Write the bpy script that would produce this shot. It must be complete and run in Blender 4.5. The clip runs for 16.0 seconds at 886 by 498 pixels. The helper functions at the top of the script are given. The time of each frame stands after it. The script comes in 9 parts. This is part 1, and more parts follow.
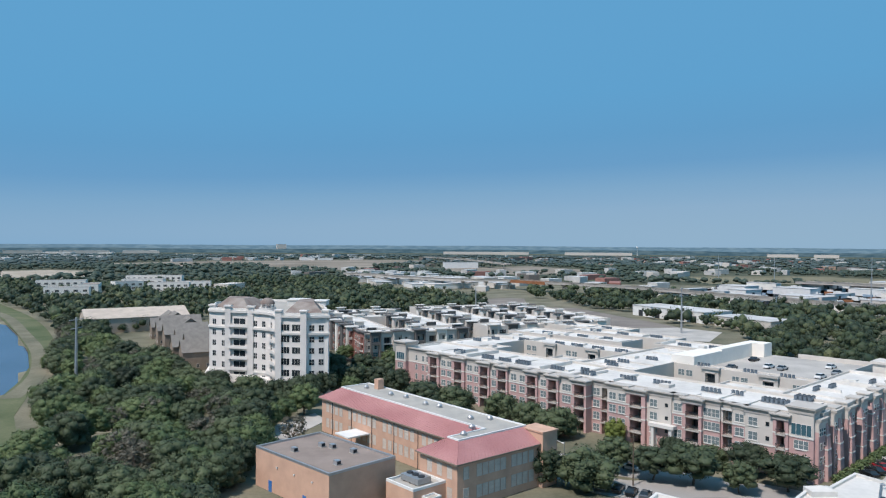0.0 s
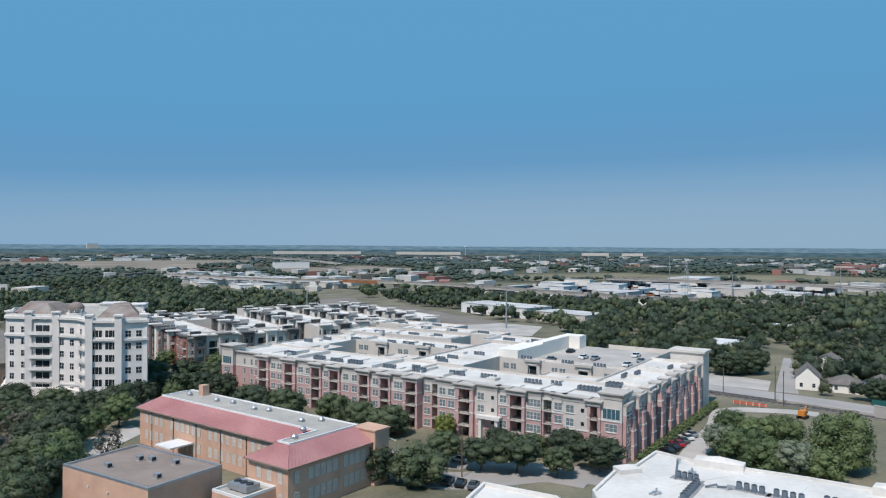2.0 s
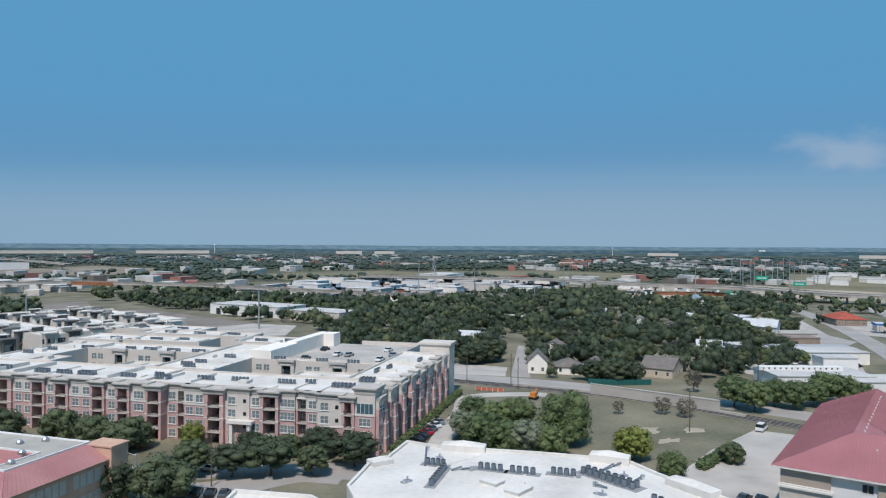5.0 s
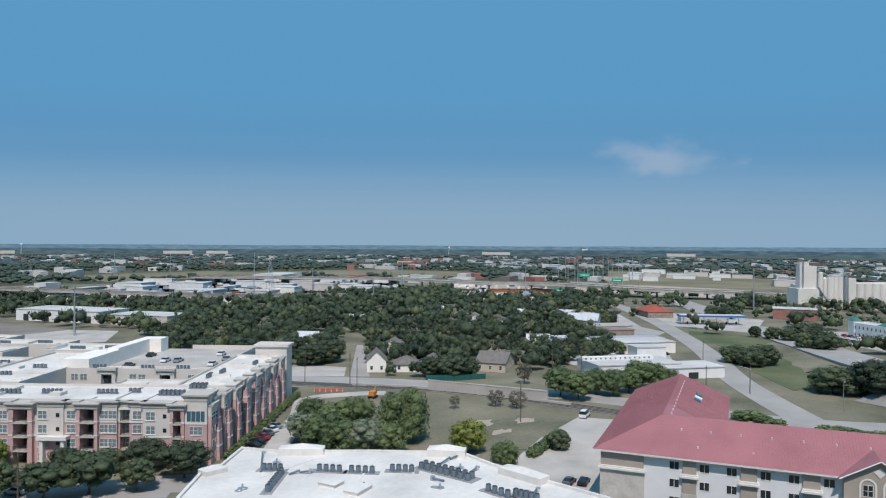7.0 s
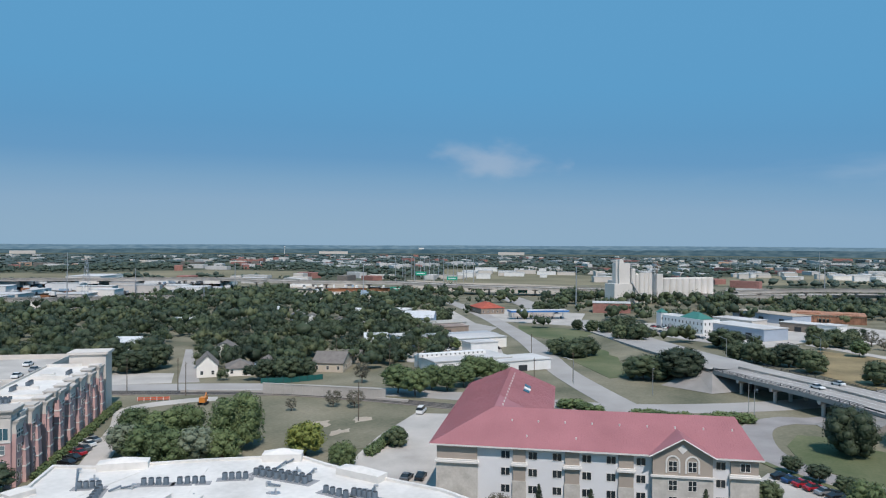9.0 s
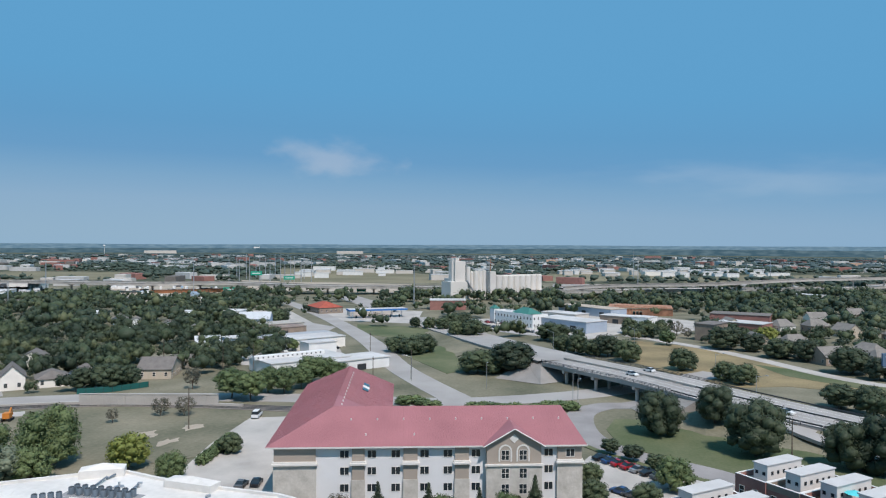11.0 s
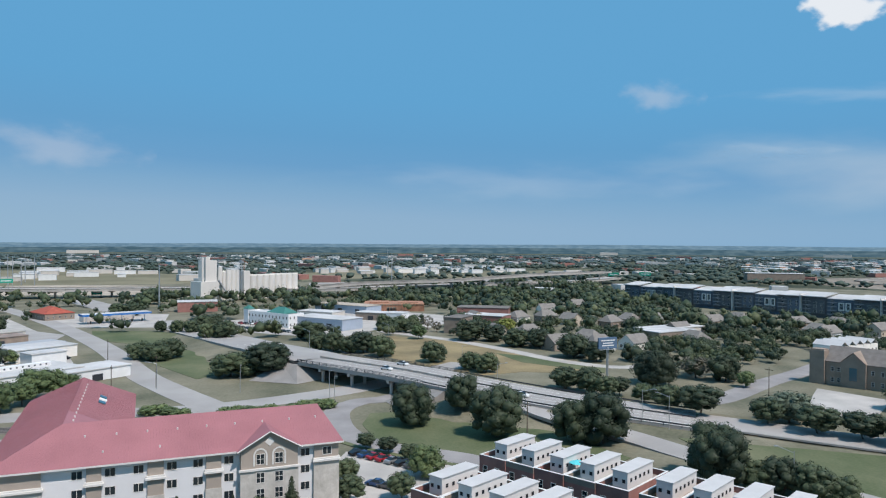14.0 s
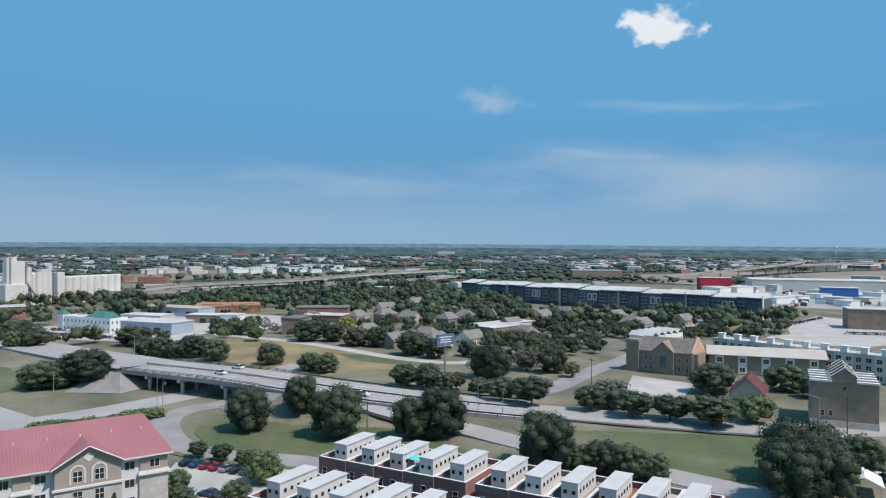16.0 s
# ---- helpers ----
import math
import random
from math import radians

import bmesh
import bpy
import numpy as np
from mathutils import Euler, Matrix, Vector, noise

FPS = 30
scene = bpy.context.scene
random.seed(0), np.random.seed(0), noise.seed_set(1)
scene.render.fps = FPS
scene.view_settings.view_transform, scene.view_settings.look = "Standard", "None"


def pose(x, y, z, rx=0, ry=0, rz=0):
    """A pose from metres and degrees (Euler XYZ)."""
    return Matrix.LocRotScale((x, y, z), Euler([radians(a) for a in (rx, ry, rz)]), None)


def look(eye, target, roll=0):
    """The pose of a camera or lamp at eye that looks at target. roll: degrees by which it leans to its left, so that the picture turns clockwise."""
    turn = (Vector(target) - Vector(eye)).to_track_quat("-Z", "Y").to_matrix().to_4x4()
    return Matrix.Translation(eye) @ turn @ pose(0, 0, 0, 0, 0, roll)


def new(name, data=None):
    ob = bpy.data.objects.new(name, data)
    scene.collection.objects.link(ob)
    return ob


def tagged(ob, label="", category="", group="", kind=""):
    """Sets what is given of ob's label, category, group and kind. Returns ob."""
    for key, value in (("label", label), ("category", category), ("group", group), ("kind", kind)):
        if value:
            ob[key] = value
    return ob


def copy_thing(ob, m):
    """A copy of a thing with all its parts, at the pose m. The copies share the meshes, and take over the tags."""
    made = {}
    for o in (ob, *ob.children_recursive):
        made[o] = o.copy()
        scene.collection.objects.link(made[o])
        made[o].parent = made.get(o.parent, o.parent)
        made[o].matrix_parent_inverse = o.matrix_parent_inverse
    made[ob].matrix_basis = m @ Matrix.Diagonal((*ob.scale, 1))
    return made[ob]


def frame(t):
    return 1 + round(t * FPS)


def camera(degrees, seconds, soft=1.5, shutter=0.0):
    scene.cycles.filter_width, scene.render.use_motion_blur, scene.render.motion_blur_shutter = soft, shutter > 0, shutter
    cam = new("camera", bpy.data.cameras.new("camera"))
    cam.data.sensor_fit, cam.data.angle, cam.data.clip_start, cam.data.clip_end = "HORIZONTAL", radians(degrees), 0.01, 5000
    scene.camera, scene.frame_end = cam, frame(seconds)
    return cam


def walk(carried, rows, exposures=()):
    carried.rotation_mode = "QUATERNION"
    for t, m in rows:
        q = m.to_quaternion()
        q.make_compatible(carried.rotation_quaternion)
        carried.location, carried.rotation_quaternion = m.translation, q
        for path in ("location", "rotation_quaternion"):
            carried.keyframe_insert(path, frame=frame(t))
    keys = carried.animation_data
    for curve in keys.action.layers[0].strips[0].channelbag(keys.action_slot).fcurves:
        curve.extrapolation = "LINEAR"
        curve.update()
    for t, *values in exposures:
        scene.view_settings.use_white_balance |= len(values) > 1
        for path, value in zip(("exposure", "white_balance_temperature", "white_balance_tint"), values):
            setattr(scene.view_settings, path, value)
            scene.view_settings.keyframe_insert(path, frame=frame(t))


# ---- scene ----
# ---------------------------------------------------------------- camera
cam = camera(63.16, 16.0, soft=1.15)
PATH = [(0.0, 0.00, -0.44, -0.34), (0.5, -3.37, -0.43, -0.35), (1.0, -6.66, -0.42, -0.35), (1.5, -10.03, -0.42, -0.35), (2.0, -13.30, -0.41, -0.35), (2.5, -16.50, -0.41, -0.35), (3.0, -19.77, -0.41, -0.35), (3.5, -22.99, -0.41, -0.35), (4.0, -26.23, -0.43, -0.35), (6.5, -42.24, -0.42, -0.35), (7.0, -45.43, -0.42, -0.36), (7.5, -48.63, -0.42, -0.36), (8.0, -51.85, -0.42, -0.37), (8.5, -55.09, -0.41, -0.35), (9.0, -58.29, -0.42, -0.35), (11.5, -74.25, -0.43, -0.34), (12.0, -77.43, -0.42, -0.35), (12.5, -80.63, -0.44, -0.35), (13.0, -83.84, -0.45, -0.35), (13.5, -87.06, -0.45, -0.35), (14.0, -90.27, -0.46, -0.35), (14.5, -93.46, -0.46, -0.35), (15.0, -96.63, -0.45, -0.35), (15.5, -99.82, -0.45, -0.36), (16.0, -102.97, -0.46, -0.35)]
walk(cam, [(t, pose(0, 0, 50, 90 + p, r, y)) for t, y, p, r in PATH], exposures=[(0.0, 0.0), (1.0, -0.03), (3.5, -0.11), (7.0, -0.14), (9.0, -0.09), (12.5, 0.02), (16.0, 0.05)])

# ---------------------------------------------------------------- world, sun, exposure
SUN_AZ = 226.0      # degrees counter-clockwise from +x, where the sun stands
SUN_EL = 57.0
world = bpy.data.worlds.new("world")
scene.world = world
world.use_nodes = True
wt = world.node_tree
sky = wt.nodes.new("ShaderNodeTexSky")
sky.sky_type = 'NISHITA'
sky.sun_disc = False
sky.sun_elevation = radians(SUN_EL)
sky.sun_rotation = radians(90 - SUN_AZ)
sky.altitude = 200
sky.air_density, sky.dust_density, sky.ozone_density = 0.95, 0.10, 7.0
wt.nodes["Background"].inputs[1].default_value = 1.0
grey = wt.nodes.new("ShaderNodeRGBToBW")
span = wt.nodes.new("ShaderNodeMapRange")
span.inputs["From Max"].default_value = 8.0
tone = wt.nodes.new("ShaderNodeValToRGB")
for at, color in ((0.10, (0.118, 0.354, 0.618)), (0.20, (0.118, 0.354, 0.618)), (0.29, (0.118, 0.355, 0.618)), (0.38, (0.117, 0.352, 0.614)), (0.48, (0.122, 0.335, 0.582)), (0.58, (0.143, 0.339, 0.574)), (0.68, (0.207, 0.388, 0.587)), (0.80, (0.264, 0.424, 0.597))):
    e = tone.color_ramp.elements.new(at)
    e.color = (*color, 1)
for e in (tone.color_ramp.elements[0], tone.color_ramp.elements[-1]):
    e.color = (0.090, 0.320, 0.58, 1) if e.position < 0.5 else (0.30, 0.45, 0.59, 1)
wt.links.new(sky.outputs[0], grey.inputs[0])
wt.links.new(grey.outputs[0], span.inputs["Value"])
wt.links.new(span.outputs[0], tone.inputs[0])
wt.links.new(tone.outputs[0], wt.nodes["Background"].inputs[0])
sun = new("sun", bpy.data.lights.new("sun", "SUN"))
sun.data.energy, sun.data.angle, sun.data.color = 4.25, radians(0.6), (1.0, 0.905, 0.865)
sun_way = Vector((math.cos(radians(SUN_AZ)) * math.cos(radians(SUN_EL)), math.sin(radians(SUN_AZ)) * math.cos(radians(SUN_EL)), math.sin(radians(SUN_EL))))
sun.matrix_world = look(sun_way * 300, (0, 0, 0))
scene.view_settings.exposure = 0.0

# ---------------------------------------------------------------- materials


def mat(name, color, rough=0.8, var=0.15, scale=0.6, fine=6.0, bump=0.0, metal=0.0, tint=None, island=0.0, spec=0.3):
    """A surface with broad stains (scale, per metre) and fine grain; island varies it from piece to piece."""
    m = bpy.data.materials.new(name)
    m.use_nodes = True
    nt = m.node_tree
    bsdf = nt.nodes["Principled BSDF"]
    bsdf.inputs["Roughness"].default_value = rough
    bsdf.inputs["Metallic"].default_value = metal
    bsdf.inputs["Specular IOR Level"].default_value = spec
    geo = nt.nodes.new("ShaderNodeNewGeometry")
    broad = nt.nodes.new("ShaderNodeTexNoise")
    broad.inputs["Scale"].default_value, broad.inputs["Detail"].default_value = scale, 6
    grain = nt.nodes.new("ShaderNodeTexNoise")
    grain.inputs["Scale"].default_value, grain.inputs["Detail"].default_value = fine, 3
    for n in (broad, grain):
        nt.links.new(geo.outputs["Position"], n.inputs["Vector"])
    both = nt.nodes.new("ShaderNodeMath")
    both.operation = 'MULTIPLY_ADD'
    both.inputs[1].default_value = 0.35
    nt.links.new(grain.outputs["Fac"], both.inputs[0])
    nt.links.new(broad.outputs["Fac"], both.inputs[2])
    last = both.outputs[0]
    if island:
        rnd = nt.nodes.new("ShaderNodeMath")
        rnd.operation = 'MULTIPLY_ADD'
        rnd.inputs[1].default_value = island
        nt.links.new(geo.outputs["Random Per Island"], rnd.inputs[0])
        nt.links.new(last, rnd.inputs[2])
        last = rnd.outputs[0]
    ramp = nt.nodes.new("ShaderNodeMapRange")
    ramp.inputs["From Min"].default_value = 0.42
    ramp.inputs["From Max"].default_value = 0.93 + island
    nt.links.new(last, ramp.inputs["Value"])
    mix = nt.nodes.new("ShaderNodeMix")
    mix.data_type = 'RGBA'
    dark = tuple(c * (1 - var) for c in color)
    light = tint or tuple(min(1, c * (1 + var)) for c in color)
    mix.inputs["A"].default_value = (*dark, 1)
    mix.inputs["B"].default_value = (*light, 1)
    nt.links.new(ramp.outputs[0], mix.inputs["Factor"])
    nt.links.new(mix.outputs["Result"], bsdf.inputs["Base Color"])
    if bump:
        b = nt.nodes.new("ShaderNodeBump")
        b.inputs["Strength"].default_value, b.inputs["Distance"].default_value = bump, 0.1
        nt.links.new(grain.outputs["Fac"], b.inputs["Height"])
        nt.links.new(b.outputs[0], bsdf.inputs["Normal"])
    return m


def leaf_mat(name, dark, light, object_var=0.5):
    """Foliage: varies from clump to clump and from tree to tree; a little light passes through."""
    m = bpy.data.materials.new(name)
    m.use_nodes = True
    nt = m.node_tree
    bsdf = nt.nodes["Principled BSDF"]
    bsdf.inputs["Roughness"].default_value = 0.6
    bsdf.inputs["Specular IOR Level"].default_value = 0.25
    geo = nt.nodes.new("ShaderNodeNewGeometry")
    info = nt.nodes.new("ShaderNodeObjectInfo")
    noise_tex = nt.nodes.new("ShaderNodeTexNoise")
    noise_tex.inputs["Scale"].default_value, noise_tex.inputs["Detail"].default_value = 0.09, 4
    nt.links.new(geo.outputs["Position"], noise_tex.inputs["Vector"])
    a = nt.nodes.new("ShaderNodeMath")
    a.operation = 'MULTIPLY_ADD'
    a.inputs[1].default_value = object_var
    nt.links.new(info.outputs["Random"], a.inputs[0])
    nt.links.new(noise_tex.outputs["Fac"], a.inputs[2])
    b = nt.nodes.new("ShaderNodeMath")
    b.operation = 'MULTIPLY_ADD'
    b.inputs[1].default_value = 0.2
    nt.links.new(geo.outputs["Random Per Island"], b.inputs[0])
    nt.links.new(a.outputs[0], b.inputs[2])
    ramp = nt.nodes.new("ShaderNodeMapRange")
    ramp.inputs["From Min"].default_value, ramp.inputs["From Max"].default_value = 0.35, 0.8 + object_var
    nt.links.new(b.outputs[0], ramp.inputs["Value"])
    mix = nt.nodes.new("ShaderNodeMix")
    mix.data_type = 'RGBA'
    mix.inputs["A"].default_value, mix.inputs["B"].default_value = (*dark, 1), (*light, 1)
    nt.links.new(ramp.outputs[0], mix.inputs["Factor"])
    nt.links.new(mix.outputs["Result"], bsdf.inputs["Base Color"])
    return m


def glass_mat(name, color, rough=0.12):
    m = bpy.data.materials.new(name)
    m.use_nodes = True
    bsdf = m.node_tree.nodes["Principled BSDF"]
    bsdf.inputs["Base Color"].default_value = (*color, 1)
    bsdf.inputs["Roughness"].default_value = rough
    bsdf.inputs["Specular IOR Level"].default_value = 0.6
    return m


LEAF = [leaf_mat("leaves_oak", (0.034, 0.050, 0.029), (0.094, 0.120, 0.058)),
        leaf_mat("leaves_elm", (0.046, 0.076, 0.034), (0.136, 0.176, 0.070)),
        leaf_mat("leaves_dry", (0.068, 0.068, 0.048), (0.160, 0.148, 0.112)),
        leaf_mat("leaves_yellow", (0.09, 0.12, 0.025), (0.22, 0.24, 0.06))]
LEAF_DARK = leaf_mat("leaves_dark_oak", (0.022, 0.034, 0.021), (0.060, 0.080, 0.042))
LEAF_PALE = leaf_mat("leaves_pale", (0.085, 0.11, 0.075), (0.18, 0.21, 0.14))
# leaves of the far plain, a little blue air haze mixed into the green
LEAF_HAZE_MID = leaf_mat("leaves_hazed_mid", (0.036, 0.055, 0.042), (0.066, 0.090, 0.066), 0.0)
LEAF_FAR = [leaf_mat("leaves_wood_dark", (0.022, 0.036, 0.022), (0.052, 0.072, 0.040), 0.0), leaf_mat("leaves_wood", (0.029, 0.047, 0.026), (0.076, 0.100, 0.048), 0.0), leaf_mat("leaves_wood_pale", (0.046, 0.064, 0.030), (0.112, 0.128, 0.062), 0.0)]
# farthest leaves: colour paled and blued to stand for air haze
LEAF_HAZE_FAR = leaf_mat("leaves_hazed_far", (0.046, 0.070, 0.066), (0.076, 0.104, 0.096), 0.0)
BARK = mat("bark", (0.13, 0.10, 0.075), 0.95, 0.3, 2, 14, 0.4)
GRASS = mat("grass", (0.130, 0.138, 0.086), 0.95, 0.35, 0.045, 0.9, 0.3, tint=(0.245, 0.222, 0.158))
LAWN = mat("lawn", (0.076, 0.120, 0.047), 0.95, 0.30, 0.05, 1.2, 0.3, tint=(0.160, 0.162, 0.090))
DRYGRASS = mat("dry_grass", (0.22, 0.18, 0.10), 0.95, 0.35, 0.06, 1.2, 0.3, tint=(0.33, 0.26, 0.14))
LOTGRAVEL = mat("lot_gravel", (0.20, 0.175, 0.155), 0.95, 0.2, 0.05, 0.9, tint=(0.26, 0.23, 0.20))
TANLAND = mat("tan_land", (0.21, 0.175, 0.125), 0.95, 0.3, 0.008, 0.3, tint=(0.32, 0.28, 0.23))
MEADOW = mat("meadow", (0.15, 0.145, 0.085), 0.95, 0.25, 0.010, 0.4, tint=(0.25, 0.22, 0.14))
SOIL = mat("pale_soil", (0.36, 0.30, 0.23), 0.95, 0.2, 0.03, 0.8, tint=(0.46, 0.40, 0.32))
ASPHALT = mat("asphalt", (0.27, 0.255, 0.245), 0.9, 0.2, 0.12, 5)
CONCRETE = mat("concrete", (0.42, 0.395, 0.36), 0.85, 0.22, 0.10, 4)
ROADGREY = mat("road_concrete", (0.335, 0.318, 0.297), 0.85, 0.15, 0.06, 4)
PAINT = mat("road_paint", (0.75, 0.75, 0.72), 0.7, 0.1)
WATER = mat("water", (0.07, 0.10, 0.15), 0.22, 0.25, 0.02, 0.5, 0.02, spec=0.5)
MEMBRANE = mat("white_membrane", (0.64, 0.615, 0.57), 0.8, 0.2, 0.09, 1.0, tint=(0.76, 0.73, 0.68))
GRAVELROOF = mat("gravel_roof", (0.40, 0.385, 0.35), 0.9, 0.2, 0.25, 4, tint=(0.46, 0.43, 0.38))
BROWNROOF = mat("brown_roof", (0.26, 0.21, 0.18), 0.9, 0.2, 0.2, 5)
STUCCO = mat("grey_stucco", (0.58, 0.54, 0.49), 0.9, 0.06, 0.3, 5)
TRIMW = mat("white_trim", (0.66, 0.64, 0.60), 0.7, 0.06)
CREAM = mat("cream_stucco", (0.80, 0.765, 0.70), 0.85, 0.06, 0.3, 5)
PINKBRICK = mat("pink_brick", (0.50, 0.33, 0.31), 0.9, 0.12, 0.4, 9, 0.2)
REDBRICK = mat("red_brick", (0.31, 0.155, 0.13), 0.9, 0.18, 0.4, 9, 0.2)
TANBRICK = mat("orange_brick", (0.57, 0.365, 0.265), 0.9, 0.12, 0.35, 9, 0.2)
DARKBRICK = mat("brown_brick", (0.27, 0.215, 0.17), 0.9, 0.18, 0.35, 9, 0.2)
REDROOF = mat("red_metal_roof", (0.335, 0.142, 0.152), 0.55, 0.12, 0.15, 3, spec=0.3)
SHINGLE = mat("grey_shingle", (0.17, 0.155, 0.14), 0.95, 0.2, 0.5, 8, 0.2)
BROWNSHINGLE = mat("brown_shingle", (0.25, 0.19, 0.155), 0.95, 0.2, 0.5, 8, 0.2)
STEEL = mat("galvanised_steel", (0.45, 0.46, 0.47), 0.45, 0.1, 1, 8, metal=0.7)
DARKMETAL = mat("dark_metal", (0.035, 0.04, 0.045), 0.5, 0.2, 1, 8)
GLASS = glass_mat("window_glass", (0.022, 0.03, 0.036))
BLUEGLASS = glass_mat("teal_glass", (0.05, 0.12, 0.15))
WHITEPAINT = mat("white_paint", (0.72, 0.72, 0.70), 0.6, 0.08, 0.3, 4)
TEALPAINT = mat("teal_paint", (0.015, 0.10, 0.09), 0.6, 0.1)
BLUEPAINT = mat("blue_paint", (0.04, 0.16, 0.42), 0.5, 0.1)
SIGNGREEN = mat("sign_green", (0.02, 0.30, 0.20), 0.6, 0.1)
RUST = mat("rusty_steel", (0.27, 0.12, 0.06), 0.8, 0.2, 0.2, 3)
RUBBER = mat("rubber", (0.02, 0.02, 0.02), 0.8, 0.1)

# ---------------------------------------------------------------- building kit


class Form:
    """Collects faces for one mesh."""

    def __init__(self):
        self.v, self.f = [], []

    def face(self, *pts):
        n = len(self.v)
        self.v.extend(tuple(p) for p in pts)
        self.f.append(tuple(range(n, n + len(pts))))
        return self

    def box(self, x0, y0, z0, x1, y1, z1, turn=None):
        n = len(self.v)
        pts = [(x, y, z) for z in (z0, z1) for x, y in ((x0, y0), (x1, y0), (x1, y1), (x0, y1))]
        self.v.extend(tuple(turn @ Vector(p)) if turn else p for p in pts)
        for q in ((3, 2, 1, 0), (4, 5, 6, 7), (0, 1, 5, 4), (1, 2, 6, 5), (2, 3, 7, 6), (3, 0, 4, 7)):
            self.f.append(tuple(n + i for i in q))
        return self

    def prism(self, poly, z0, z1, top=True, bottom=False):
        n, k = len(self.v), len(poly)
        self.v.extend((p[0], p[1], z0) for p in poly)
        self.v.extend((p[0], p[1], z1) for p in poly)
        for i in range(k):
            j = (i + 1) % k
            self.f.append((n + i, n + j, n + k + j, n + k + i))
        if top:
            self.f.append(tuple(n + k + i for i in range(k)))
        if bottom:
            self.f.append(tuple(n + k - 1 - i for i in range(k)))
        return self

    def tube(self, a, b, r0, r1=None, n=8, cap=True):
        a, b = Vector(a), Vector(b)
        r1 = r0 if r1 is None else r1
        q = (b - a).to_track_quat("Z", "Y")
        k = len(self.v)
        for p, r in ((a, r0), (b, r1)):
            for i in range(n):
                w = 2 * math.pi * i / n
                self.v.append(tuple(p + q @ Vector((math.cos(w) * r, math.sin(w) * r, 0))))
        for i in range(n):
            j = (i + 1) % n
            self.f.append((k + i, k + j, k + n + j, k + n + i))
        if cap:
            self.f.append(tuple(k + n + i for i in range(n)))
            self.f.append(tuple(k + n - 1 - i for i in range(n)))
        return self

    def ring(self, outer, inner, z0, z1):
        """A low wall between two outlines, with its top."""
        k = len(outer)
        for i in range(k):
            j = (i + 1) % k
            o0, o1, i0, i1 = outer[i], outer[j], inner[i], inner[j]
            self.face((*o0, z0), (*o1, z0), (*o1, z1), (*o0, z1))
            self.face((*i1, z0), (*i0, z0), (*i0, z1), (*i1, z1))
            self.face((*o0, z1), (*o1, z1), (*i1, z1), (*i0, z1))
        return self

    def mesh(self, name, *mats):
        me = bpy.data.meshes.new(name)
        me.from_pydata(self.v, [], self.f)
        for m in mats:
            me.materials.append(m)
        me.update()
        return me


def part(name, form, material, parent, label="", at=None, smooth=False):
    me = form if isinstance(form, bpy.types.Mesh) else form.mesh(name, material)
    if smooth:
        me.shade_smooth()
    ob = new(name, me)
    ob.parent = parent
    if at is not None:
        ob.matrix_local = at
    return tagged(ob, label)


def thing(name, label, category, at=None, group="", kind=""):
    ob = new(name)
    ob.empty_display_size = 0.5
    if at is not None:
        ob.matrix_world = at
    return tagged(ob, label, category, group, kind)


def along(p, q, z=0.0):
    """A place at p, turned so that +x runs to q; +y is to the left of that line."""
    return pose(p[0], p[1], z, 0, 0, math.degrees(math.atan2(q[1] - p[1], q[0] - p[0])))


def inset(poly, d):
    """The outline moved inwards by d (outline counter-clockwise)."""
    out, k = [], len(poly)
    for i in range(k):
        a, b, c = Vector(poly[i - 1][:2]), Vector(poly[i][:2]), Vector(poly[(i + 1) % k][:2])
        u, w = (b - a).normalized(), (c - b).normalized()
        n0, n1 = Vector((-u.y, u.x)), Vector((-w.y, w.x))
        s = n0 + n1
        s = s / max(0.3, s.dot(n0)) if s.length > 1e-6 else n0
        out.append((b.x + s.x * d, b.y + s.y * d))
    return out


def inside(x, y, poly):
    hit = False
    for i in range(len(poly)):
        (x0, y0), (x1, y1) = poly[i - 1][:2], poly[i][:2]
        if (y0 > y) != (y1 > y) and x < (x1 - x0) * (y - y0) / (y1 - y0) + x0:
            hit = not hit
    return hit


KEEP_OUT = []       # outlines in which no tree may grow


def world_poly(m, poly):
    return [tuple((m @ Vector((p[0], p[1], 0))).xy) for p in poly]


def reserve(poly, grow=0.0):
    KEEP_OUT.append(inset(poly, -grow) if grow else list(poly))


def flat_block(b, poly, z0, z1, wall, roof, parapet=0.8, thick=0.35, coping=None):
    """Walls with a parapet round a flat roof."""
    inner = inset(poly, thick)
    part("wall", Form().prism(poly, z0, z1, top=False), wall, b)
    part("parapet", Form().ring(poly, inner, z1, z1 + parapet), coping or wall, b)
    part("roof", Form().prism(inset(poly, thick - 0.02), z1 - 0.3, z1 + 0.05), roof, b)


